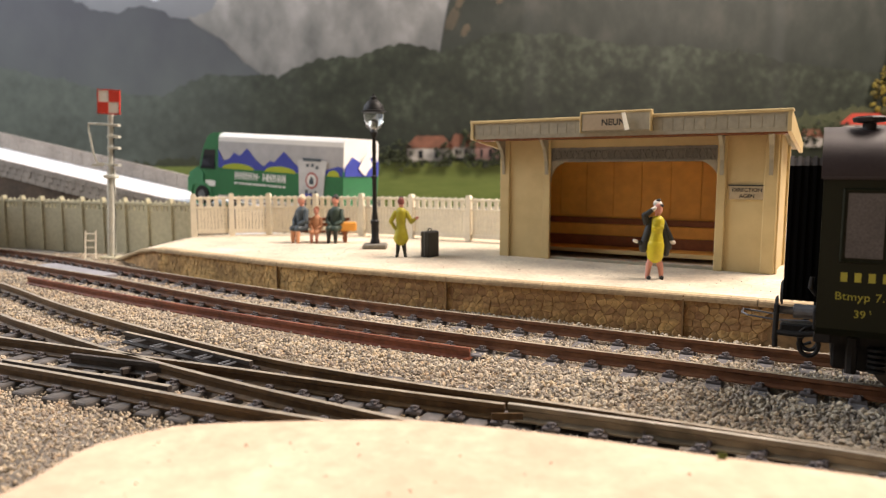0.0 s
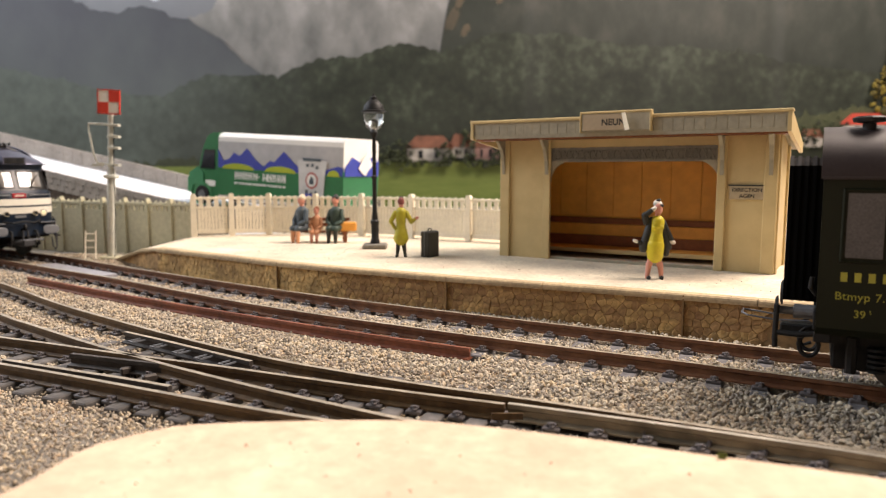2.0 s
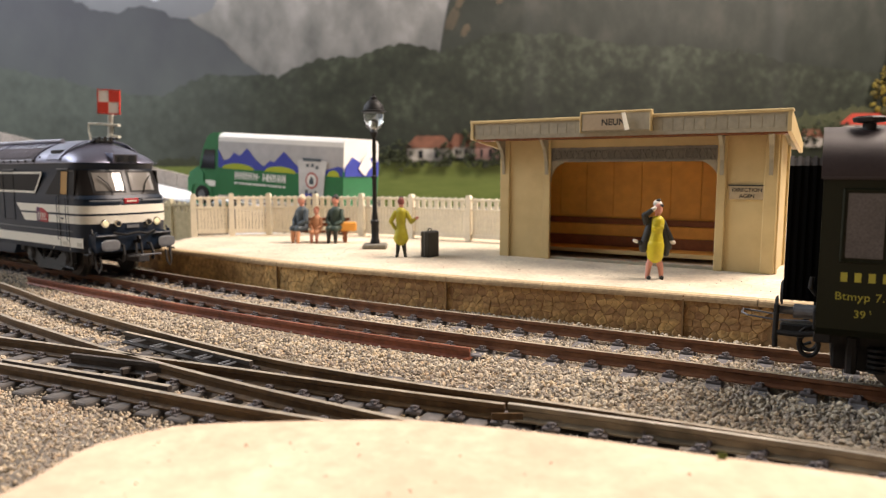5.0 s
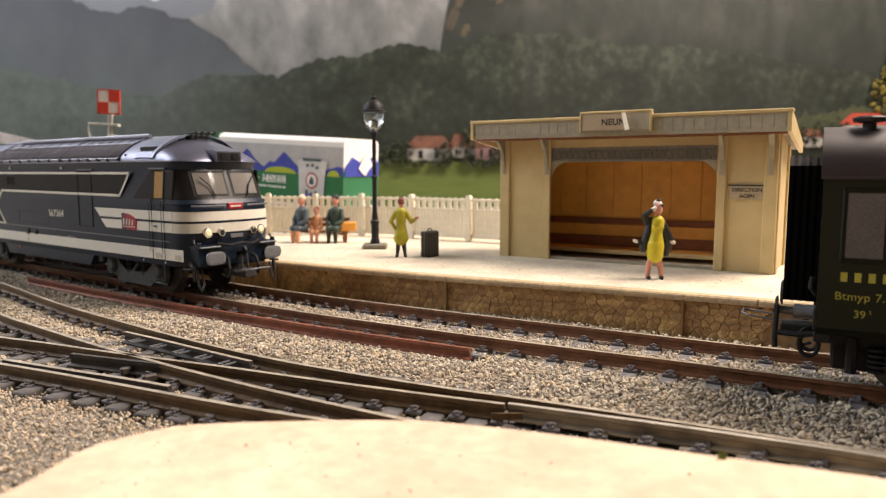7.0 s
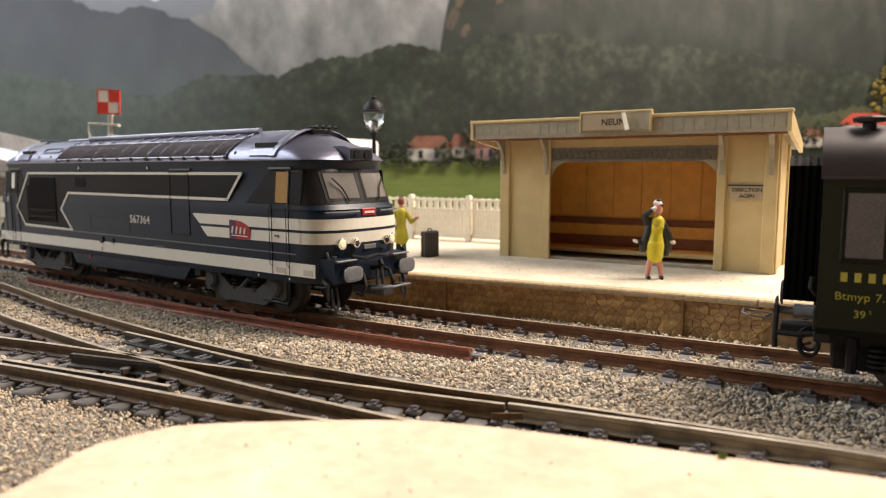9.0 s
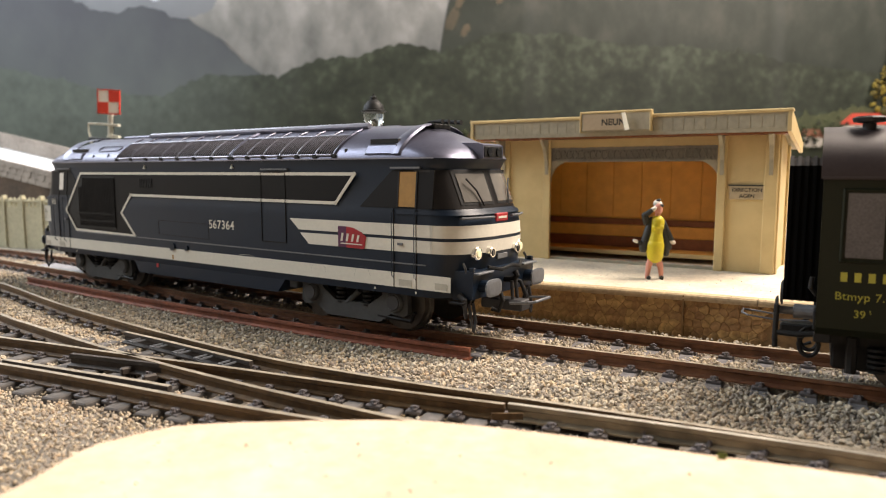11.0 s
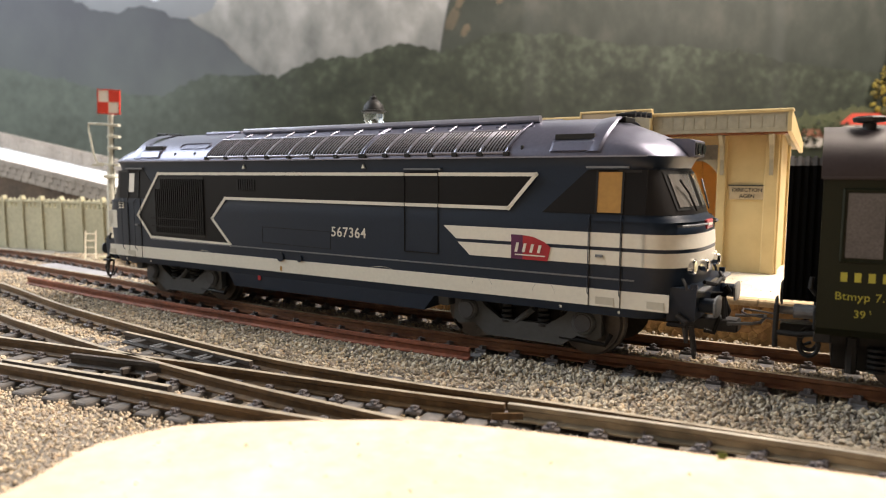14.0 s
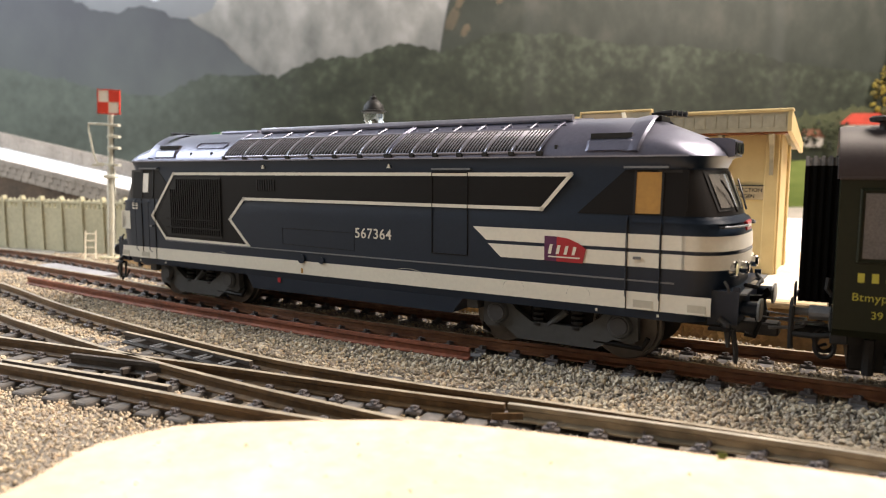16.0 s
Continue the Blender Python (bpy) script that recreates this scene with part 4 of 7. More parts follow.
    # lettering as plain bars
    for i, w in enumerate((2.4, 2.6, 2.3, 2.2, 2.6, 1.0, 3.0, 2.5, 2.3, 2.4, 2.0)):
        x = 68.0 - i * 3.15 - w
        if i == 5:
            part("letter_bar", bx(x, x + w, 0.3, 0.5, 14.2, 14.9), M_TWHITE, t)
            continue
        part("letter_bar", bx(x, x + 0.75, 0.3, 0.5, 12.6, 16.4), M_TWHITE, t)
        part("letter_bar", bx(x + w - 0.75, x + w, 0.3, 0.5, 12.6, 16.4), M_TWHITE, t)
        part("letter_bar", bx(x + 0.75, x + w - 0.75, 0.3, 0.5, 13.9 + 0.5 * (i % 3), 14.7 + 0.5 * (i % 3)), M_TWHITE, t)
    for i in range(14):
        x = 34.5 + i * 2.45
        part("letter_bar", bx(x, x + (1.9 if i % 4 else 1.4), 0.3, 0.5, 10.1, 11.1), M_TWHITE, t)
    # artwork on the tail
    bm = bmesh.new()
    slab(bm, [(-28.6, 18), (-28.6, 26), (-25, 24), (-22, 27.5), (-17, 22), (-12, 25), (-6, 27), (-0.4, 22), (-0.4, 18)], -0.35, -0.05)
    bmesh.ops.rotate(bm, cent=(0, 0, 0), matrix=Matrix.Rotation(radians(90), 3, "Z"), verts=bm.verts)
    bmesh.ops.scale(bm, vec=(-1, 1, 1), verts=bm.verts)
    o = part("tail_artwork", bm, M_TBLUE, t, "blue mountain artwork")
    o.location.x = -0.0004
    bm = bmesh.new()
    slab(bm, [(-22.5, 23.5), (-17.5, 29.5), (-14.5, 27.0), (-10.5, 22.0), (-13.5, 19.8), (-16.5, 18.2), (-19.0, 21.0)], -0.5, -0.3)
    bmesh.ops.rotate(bm, cent=(0, 0, 0), matrix=Matrix.Rotation(radians(90), 3, "Z"), verts=bm.verts)
    bmesh.ops.scale(bm, vec=(-1, 1, 1), verts=bm.verts)
    o = part("snow_peak", bm, M_TWHITE, t, "white snow peak artwork")
    o.location.x = -0.0008
    for o in list(t.children)[up:]:
        o.location.z = 0.0022
    # cab
    bm = bmesh.new()
    slab(bm, [(80.2, 3.6), (99, 3.6), (100.5, 7), (100.5, 14), (98.5, 16.5), (94.5, 18), (91, 30), (88, 36), (84, 38), (80.2, 38)], W, 0)
    part("cab", bm, M_TGREEN, t, "green cab")
    bm = bmesh.new()
    slab(bm, [(90.6, 9.5), (94, 11.2), (98, 9.8), (99.5, 6), (102.0, 6), (102.2, 12.5), (100.4, 16.6), (95.2, 19.6), (90.6, 17.0)], W + 1.0, 0.4)
    part("bonnet", bm, mat("light_truck_green", (0.06, 0.26, 0.12), 0.35, var=0.12, bump=0.02), t, "lighter green rounded bonnet")
    for y in (W + 3.0, -3.0):
        bm = bmesh.new()
        tube(bm, [(101.8, y, 9.6), (102.6, y, 9.6), (102.8, y, 9.6)], [1.7, 1.6, 1.0], 14)
        part("headlamp", bm, M_CHROME, t)
    part("windscreen_strip", bx(92.2, 92.6, W + 2.5, -2.5, 20.5, 29.0), M_GLASSD, t)
    bm = bmesh.new()
    slab(bm, [(82.5, 19), (92.8, 19), (90.2, 29), (82.5, 29)], -0.02, 0.2)
    part("cab_window", bm, M_GLASSD, t)
    part("door_emblem", bx(82, 89, -0.02, 0.25, 10, 13), M_TWHITE, t)
    for x in (91, 17):
        for y in (-0.6, W + 0.6 + 3):
            bm = bmesh.new()
            tube(bm, [(x, y - 3.4, 5.0), (x, y + 1.4, 5.0)], 5.0, 18)
            w = part("wheel", bm, M_BLACK, t)
            bm = bmesh.new()
            tube(bm, [(x, y + 1.3, 5.0), (x, y + 1.7, 5.0)], 2.6, 12)
            part("hub", bm, M_GREYB, w)
    bm = bmesh.new()
    tube(bm, [(91, 0.1, 5.5), (91, 0.3, 5.5)], 6.6, 20)
    part("wheel_arch", bm, mat("arch_green", (0.05, 0.24, 0.1), 0.4), t)


lorry()


# ---- platform lamp
def platform_lamp():
    t = thing("platform_lamp", -26.1, 265.2, 7.0, 0, "black cast-iron lamp post with clear glass lantern", "street lamp")
    part("base", bx(-4.6, 4.6, -3.6, 3.6, 0, 2.0, 0.5), M_SHGREY, t, "grey stone base")
    bm = bmesh.new()
    lathe(bm, [(1.9, 2), (1.9, 3.2), (1.5, 3.8), (1.5, 9.5), (1.7, 10), (1.7, 10.6), (1.2, 11.2), (1.2, 13.0), (0.95, 14), (0.85, 26.5), (1.15, 27), (1.15, 27.6), (0.8, 28), (0.75, 42), (1.3, 43), (1.6, 44.2), (0.8, 45.5)], seg=14)
    part("post", bm, M_BLACK, t, smooth=True)
    bm = bmesh.new()
    lathe(bm, [(1.6, 45.2), (3.2, 46.5), (3.9, 49), (4.1, 51.6), (3.6, 51.7)], seg=18)
    o = part("lantern_glass", bm, M_GLASS, t, "clear glass lantern", smooth=True)
    o.visible_shadow = False
    bm = bmesh.new()
    lathe(bm, [(4.7, 51.6), (4.7, 52.1), (3.9, 52.4), (3.6, 54.2), (2.0, 56), (1.4, 56.2), (1.3, 57.2), (0.4, 57.8), (0.4, 58.6)], seg=18)
    part("lantern_cap", bm, M_BLACK, t, smooth=True)
    bm = bmesh.new()
    lathe(bm, [(0.8, 45.5), (1.4, 46.6), (1.3, 48.4), (0.4, 49.2)], seg=12)
    part("bulb", bm, M_CHROME, t, "silvery bulb", smooth=True)
    for s in (-1, 1):
        part("bracket", tb([(s * 3.9, 0, 51.8), (s * 5.2, 0, 51.9), (s * 5.4, 0, 51.2)], 0.22, 6), M_BLACK, t)


platform_lamp()


# ---- chequered signal
def signal():
    t = thing("chequered_signal", -150.0, 311.6, -3.0, 0, "pale post with red and white chequered board", "railway signal")
    t.matrix_basis = t.matrix_basis @ pose(0, 0, 0, 0, 2.6, 0)
    part("foot", bx(-4.4, 4.4, -4, 4, -1.4, 1.4, 0.4), M_PANEL, t)
    part("post", tb([(0, 0, 1.0), (0, 0, 40)], 1.75, 12), M_POST, t)
    part("post", tb([(0, 0, 40), (0, 0, 66)], 1.3, 12), M_POST, t)
    part("collar", bx(-2.6, 2.6, -2.4, 2.4, 36.5, 38, 0.3), M_POST, t)
    part("board", bx(-4.7, 4.7, -1.9, -1.3, 64.8, 75.0, 0.05), M_SIGW, t, "white signal board")
    part("red_square", bx(0.1, 4.4, -2.1, -1.85, 69.9, 74.7), M_SIGR, t, "red square")
    part("red_square", bx(-4.4, -0.1, -2.1, -1.85, 65.1, 69.7), M_SIGR, t, "red square")
    for a in (((-4.7, 64.8), (4.7, 64.8)), ((-4.7, 75.0), (4.7, 75.0)), ((-4.7, 64.8), (-4.7, 75.0)), ((4.7, 64.8), (4.7, 75.0))):
        bm = bmesh.new()
        line_slab(bm, a, 0.45, -2.15, -1.25)
        part("board_edge", bm, M_SIGR, t)
    part("cable", tb([(2.2, -1.8, 1), (2.6, -1.8, 20), (1.9, -1.8, 40), (1.9, -1.2, 64)], 0.25, 6), M_BLACK, t)
    part("arm", tb([(-1, -0.5, 60.2), (-9.6, -0.5, 60.2), (-9.6, -0.5, 57), (-7.4, -0.5, 46.5), (-6.0, -0.5, 43), (-1, -0.5, 42.6)], 0.45, 6), M_POST, t)
    for z in (42.5, 50, 55, 60):
        part("clamp", bx(-1.0, 4.2, -1.9, 0.6, z - 0.7, z + 0.5, 0.15), M_POST, t)
    part("arm_plate", bx(-8.0, -3.5, -0.9, 0.9, 41.5, 42.5, 0.1), M_POST, t)
    # small ladder at the foot
    l = thing("short_ladder", -157.5, 307, -3.4, 8, "short cream ladder leaning by the signal", "ladder")
    for x in (-2.2, 2.2):
        part("stile", tb([(x, 0, 0), (x, 2.5, 13.5)], 0.42, 6), M_FENCE, l)
    for z in (3, 6, 9, 12):
        part("rung", tb([(-2.3, z * 0.185, z), (2.3, z * 0.185, z)], 0.38, 6), M_FENCE, l)
    part("ladder_block", bx(-4.5, 4.5, -2.5, 3.5, -1.0, 0.6, 0.3), M_PANEL, l)


signal()


# ---- figures: small painted castings, each one plain mesh
def capsule(bm, a, b, r0, r1, mi, seg=10):
    a, b = Vector(a), Vector(b)
    d = (b - a)
    n = max(d.length, 1e-4)
    u = d / n
    pts, rs = [], []
    for k in range(4):
        f = math.sin(k * math.pi / 8)
        pts.append(a - u * r0 * math.cos(k * math.pi / 8)), rs.append(max(r0 * f, 0.02))
    pts.append(a), rs.append(r0)
    pts.append(b), rs.append(r1)
    for k in range(1, 5):
        f = math.cos(k * math.pi / 8)
        pts.append(b + u * r1 * math.sin(k * math.pi / 8)), rs.append(max(r1 * f, 0.02))
    tube(bm, pts, rs, seg, mi)


def figure(label, x, y, z, rz, shapes, mats):
    bm = bmesh.new()
    for a, b, r0, r1, mi in shapes:
        capsule(bm, a, b, r0, r1, mi)
    ob = part("figurine", bm, mats, None, smooth=True)
    ob.matrix_basis = pose(x * MM, y * MM, z * MM, 0, 0, rz)
    return tagged(ob, label, "figurine", "platform figurines")


figure("miniature waiting figurine in yellow dress and dark open coat", 58.2, 189.4, 7.0, 0, [
    ((-1.9, 0, 0.5), (-1.4, 0.2, 4.2), 0.55, 0.85, 2), ((-1.2, 0.2, 4.2), (-0.7, 0, 8), 0.8, 1.0, 2),
    ((2.1, 0, 0.5), (1.6, 0.1, 4.2), 0.55, 0.85, 2), ((1.4, 0.1, 4.2), (0.8, 0, 8), 0.8, 1.0, 2),
    ((-1.6, -0.7, 0.45), (-1.6, 0.4, 0.5), 0.6, 0.5, 1), ((2.0, -0.7, 0.45), (2.0, 0.4, 0.5), 0.6, 0.5, 1),
    ((0.1, 0, 6.6), (0.0, 0, 9.4), 2.2, 2.55, 0), ((0.0, 0, 9.4), (0.2, 0, 12.9), 2.5, 1.7, 0), ((0.2, -0.1, 12.9), (0.5, -0.1, 15.8), 1.7, 1.9, 0), ((-0.4, -1.0, 14.4), (1.1, -1.0, 14.4), 0.95, 0.95, 0),
    ((0.5, 0, 17.2), (0.5, -0.1, 17.9), 0.7, 0.7, 2), ((0.6, -0.2, 19.0), (0.6, -0.2, 19.9), 1.15, 1.1, 2),
    ((0.5, 0.3, 20.6), (0.2, 0.2, 20.9), 1.3, 0.9, 3), ((0.8, -0.6, 20.2), (1.4, -0.6, 20.3), 0.6, 0.5, 1), ((0.4, 0, 21.6), (0.9, 0, 21.8), 0.5, 0.4, 1),
    ((-1.0, 0.5, 16.0), (-2.9, 0.5, 8.6), 1.2, 1.3, 1), ((-2.4, 0.4, 15.8), (-3.0, 0, 17.6), 1.0, 0.9, 1), ((-3.0, 0, 17.6), (-1.2, -0.8, 19.2), 0.8, 0.6, 1), ((-1.2, -0.8, 19.2), (-0.6, -0.9, 19.6), 0.6, 0.5, 3),
    ((-2.4, 0.4, 9.5), (-5.0, 0, 10.4), 0.8, 0.4, 1), ((-5.0, 0, 10.4), (-5.7, 0, 10.7), 0.5, 0.4, 3),
    ((1.6, 0.5, 15.8), (3.4, 0.5, 9.0), 1.1, 1.4, 1), ((3.2, 0.4, 11.0), (3.4, 0.6, 7.0), 1.1, 0.8, 1), ((2.2, 0.4, 15.5), (4.4, -0.2, 11.0), 0.9, 0.7, 1), ((4.4, -0.2, 10.6), (5.0, -0.4, 10.2), 0.6, 0.6, 3)],
    [M_YDRESS, M_COAT, M_SKIN, M_SIGW])
figure("miniature standing figurine in mustard coat seen from behind", -14.5, 238.7, 7.0, 0, [
    ((-1.4, 0, 0.4), (-0.9, 0, 5), 0.5, 0.9, 1), ((1.4, 0, 0.4), (0.9, 0, 5), 0.5, 0.9, 1), ((-1.5, -0.6, 0.4), (-1.4, 0.5, 0.5), 0.6, 0.5, 1), ((1.6, -0.6, 0.4), (1.4, 0.5, 0.5), 0.6, 0.5, 1),
    ((0, 0, 6.6), (0, 0, 8.6), 2.6, 2.25, 0), ((0, 0, 8.6), (0, 0, 11.2), 2.2, 1.55, 0), ((0, 0, 11.2), (0, 0, 15.4), 1.55, 1.95, 0), ((-1.9, 0, 15.3), (-3.5, 0, 12.4), 0.95, 0.75, 0), ((-3.5, 0, 12.4), (-2.0, -0.8, 10.0), 0.7, 0.5, 0),
    ((1.9, 0, 15.3), (3.6, -0.6, 12.3), 0.95, 0.8, 0), ((3.6, -0.6, 12.3), (5.2, -1.2, 13.4), 0.7, 0.5, 0), ((5.2, -1.2, 13.4), (5.7, -1.4, 13.8), 0.5, 0.45, 2),
    ((0.1, 0, 17.6), (0.1, 0, 17.9), 0.8, 0.8, 2), ((0.1, 0, 19.1), (0.1, -0.1, 19.6), 1.2, 1.1, 3), ((0.1, 0.3, 20.0), (0.1, 0.4, 20.3), 1.0, 0.8, 1)],
    [M_YCOAT, M_COAT, M_SKIN, mat("red_brown_hair", (0.22, 0.06, 0.05), 0.6)])


def seated(label, x, y, size, mats, rz=0):
    s = size
    return figure(label, x, y, 7.0, rz, [
        ((-1.3 * s, -3.2 * s, 0.5), (-1.2 * s, -3 * s, 4.6 * s), 0.6 * s, 0.9 * s, 1), ((1.3 * s, -3.2 * s, 0.5), (1.2 * s, -3 * s, 4.6 * s), 0.6 * s, 0.9 * s, 1),
        ((-1.2 * s, -3 * s, 5 * s), (-1.1 * s, 0.4, 5.4 * s), 1.2 * s, 1.4 * s, 0), ((1.2 * s, -3 * s, 5 * s), (1.1 * s, 0.4, 5.4 * s), 1.2 * s, 1.4 * s, 0),
        ((0, 0.6, 6 * s), (0, 0.4, 10.8 * s), 2.2 * s, 2.0 * s, 0), ((-2.0 * s, 0.4, 10.8 * s), (-2.8 * s, -0.8, 7.6 * s), 0.95 * s, 0.8 * s, 0), ((-2.8 * s, -0.8, 7.6 * s), (-1.2 * s, -2.6 * s, 6.6 * s), 0.75 * s, 0.6 * s, 0),
        ((2.0 * s, 0.4, 10.8 * s), (2.8 * s, -0.8, 7.6 * s), 0.95 * s, 0.8 * s, 0), ((2.8 * s, -0.8, 7.6 * s), (1.2 * s, -2.6 * s, 6.6 * s), 0.75 * s, 0.6 * s, 0),
        ((0, 0.2, 12.8 * s), (0, 0.2, 13.2 * s), 0.8 * s, 0.8 * s, 2), ((0, 0, 14.4 * s), (0, 0, 15.0 * s), 1.3 * s, 1.25 * s, 2), ((0, 0.35, 15.3 * s), (0, 0.6, 15.7 * s), 1.45 * s, 1.1 * s, 3)], mats)


seated("miniature seated figurine in slate dress with pale hair", -58.8, 288, 1.2, [M_SLATE, M_PEACH, M_SKIN, M_HAIR], -35)
seated("miniature seated small figurine in peach clothes", -52.8, 288.5, 0.9, [M_PEACH, M_SKIN, M_SKIN, M_SHDK], -12)
seated("miniature seated figurine in dark green suit and hat", -44.6, 287.5, 1.2, [mat("bottle_green", (0.03, 0.055, 0.04), 0.6), M_COAT, M_SKIN, M_COAT], -16)


def bench():
    t = thing("platform_bench", -51.5, 290.5, 7.0, 0, "slim brown wooden platform bench", "bench")
    for i in range(3):
        part("seat_slat", bx(-12, 12, -2.4 + i * 1.5, -1.2 + i * 1.5, 4.2, 4.7, 0.1), M_SHDK, t)
    for i in range(2):
        part("back_slat", bx(-12, 12, 2.6, 3.0, 6.4 + i * 2.2, 7.8 + i * 2.2, 0.1), M_SHDK, t)
    for x in (-10, 10):
        for y in (-2, 2.4):
            part("leg", tb([(x, y, 0), (x, y, 4.3 if y < 0 else 10)], 0.4, 6), M_BLACK, t)
    b = thing("shopping_bag", -39.5, 288.5, 7.0, 10, "bright orange bag beside the bench", "bag")
    part("bag_body", bx(-3.4, 3.4, -1.5, 1.5, 4.7, 8.6, 0.6), M_ORANGE, b)
    part("stand", bx(-2.4, -0.6, -1.2, 1.2, 0, 4.8, 0.2), M_SHDK, b)


bench()
c = thing("suitcase", -4.6, 240.5, 7.0, 50, "dark upright travelling case with metal corners", "suitcase")
part("case_body", bx(-2.9, 2.9, -1.9, 1.9, 0, 8.9, 0.35), mat("case_leather", (0.03, 0.028, 0.027), 0.5, var=0.2), c)
part("case_band", bx(-3.0, 3.0, -0.2, 0.2, -0.0, 9.0), M_GREYB, c)
part("case_handle", tb([(-1, 0, 8.9), (-0.9, 0, 9.7), (0.9, 0, 9.7), (1, 0, 8.9)], 0.22, 6), M_BLACK, c)


# ---- printed landscape board behind the layout, with stepped cut-out layers
def backdrop():
    K = 0.652
    Yb = 800.0

    def bz(py):
        return 36.7 - (py - 303) * K

    def bxx(p):
        return (p - 784) * K
    t = thing("backdrop", 0, Yb, 0, 0, "printed alpine landscape board with forest and misty mountains", "backdrop", kind="structure")

    def grad(name, c1, c2, z0, z1, scale=6.0, streak=1.0, contrast=0.5, c3=None, big=0.0, lean=0.0, sheen=0.0, mist=None):
        """Printed ink: a tone that climbs with height, broken by fine and broad mottling, with light reflected along
        the paper's folds painted in as pale upright streaks.
        """
        m = bpy.data.materials.new(name)
        m.use_nodes = True
        nt = m.node_tree
        b = nt.nodes["Principled BSDF"]
        N, Lk = nt.nodes.new, nt.links.new

        def math_node(op, a, k, c=None, clamp=False):
            o = N("ShaderNodeMath")
            o.operation, o.use_clamp = op, clamp
            for i, v in enumerate((a, k, c)):
                if v is None:
                    continue
                if isinstance(v, (int, float)):
                    o.inputs[i].default_value = v
                else:
                    Lk(v, o.inputs[i])
            return o.outputs[0]

        def noise_of(sc, stretch, detail=5, off=0.0):
            mp, n1 = N("ShaderNodeMapping"), N("ShaderNodeTexNoise")
            mp.inputs["Scale"].default_value, mp.inputs["Rotation"].default_value, mp.inputs["Location"].default_value = (1, 1, stretch), (0, lean, 0), (off, 0, 0)
            n1.inputs["Scale"].default_value, n1.inputs["Detail"].default_value, n1.inputs["Roughness"].default_value = sc, detail, 0.6
            Lk(tc.outputs["Object"], mp.inputs["Vector"]), Lk(mp.outputs[0], n1.inputs["Vector"])
            return n1.outputs["Fac"]

        def mixed(fac, a, k):
            mx = N("ShaderNodeMix")
            mx.data_type = "RGBA"
            Lk(fac, mx.inputs["Factor"]), Lk(a, mx.inputs["A"])
            if isinstance(k, tuple):
                mx.inputs["B"].default_value = (*k, 1)
            else:
                Lk(k, mx.inputs["B"])
            return mx.outputs["Result"]

        def ramp(fac, a, k, mid):
            cr = N("ShaderNodeValToRGB")
            cr.color_ramp.elements[0].color, cr.color_ramp.elements[1].color = (*a, 1), (*k, 1)
            if mid:
                cr.color_ramp.elements.new(0.5).color = (*mid, 1)
            Lk(fac, cr.inputs[0])
            return cr.outputs[0]
        tc, sp = N("ShaderNodeTexCoord"), N("ShaderNodeSeparateXYZ")
        Lk(tc.outputs["Object"], sp.inputs[0])
        mr = N("ShaderNodeMapRange")
        mr.inputs["From Min"].default_value, mr.inputs["From Max"].default_value = z0 * MM, z1 * MM
        Lk(sp.outputs["Z"], mr.inputs["Value"])
        fac = math_node("ADD", mr.outputs[0], math_node("MULTIPLY_ADD", noise_of(scale, streak, 6), contrast * 2, -contrast))
        if big:
            fac = math_node("ADD", fac, math_node("MULTIPLY_ADD", noise_of(scale * 0.16, streak, 3, 4.0), big * 2, -big))
        col = ramp(math_node("MAXIMUM", fac, 0.0, clamp=True), c1, c2, c3)
        if mist:
            # hazier and paler towards one side of the print
            xa, xb, m1, m2 = mist
            mh = N("ShaderNodeMapRange")
            mh.interpolation_type = "SMOOTHSTEP"
            mh.inputs["From Min"].default_value, mh.inputs["From Max"].default_value = bxx(xb) * MM, bxx(xa) * MM
            Lk(math_node("ADD", sp.outputs["X"], math_node("MULTIPLY_ADD", noise_of(9.0, 1.0, 3, 9.0), 0.16, -0.08)), mh.inputs["Value"])
            soft = math_node("MULTIPLY_ADD", fac, 0.45, 0.28, clamp=True)
            col = mixed(mh.outputs[0], col, ramp(soft, m1, m2, None))
        # reflected light on the paper, mixed into the ink as pale upright streaks
        if sheen:
            cm, cn, cr = N("ShaderNodeMapping"), N("ShaderNodeTexNoise"), N("ShaderNodeMapRange")
            cm.inputs["Scale"].default_value, cm.inputs["Rotation"].default_value = (1, 1, 0.035), (0, 0.04, 0)
            cn.inputs["Scale"].default_value, cn.inputs["Detail"].default_value = 15.0, 2
            Lk(tc.outputs["Object"], cm.inputs["Vector"]), Lk(cm.outputs[0], cn.inputs["Vector"])
            cr.inputs["From Min"].default_value, cr.inputs["From Max"].default_value, cr.inputs["To Max"].default_value = 0.60, 0.74, sheen
            Lk(cn.outputs["Fac"], cr.inputs["Value"])
            col = mixed(cr.outputs[0], col, (0.30, 0.31, 0.32))
        Lk(col, b.inputs["Base Color"])
        b.inputs["Roughness"].default_value = 0.5
        return m

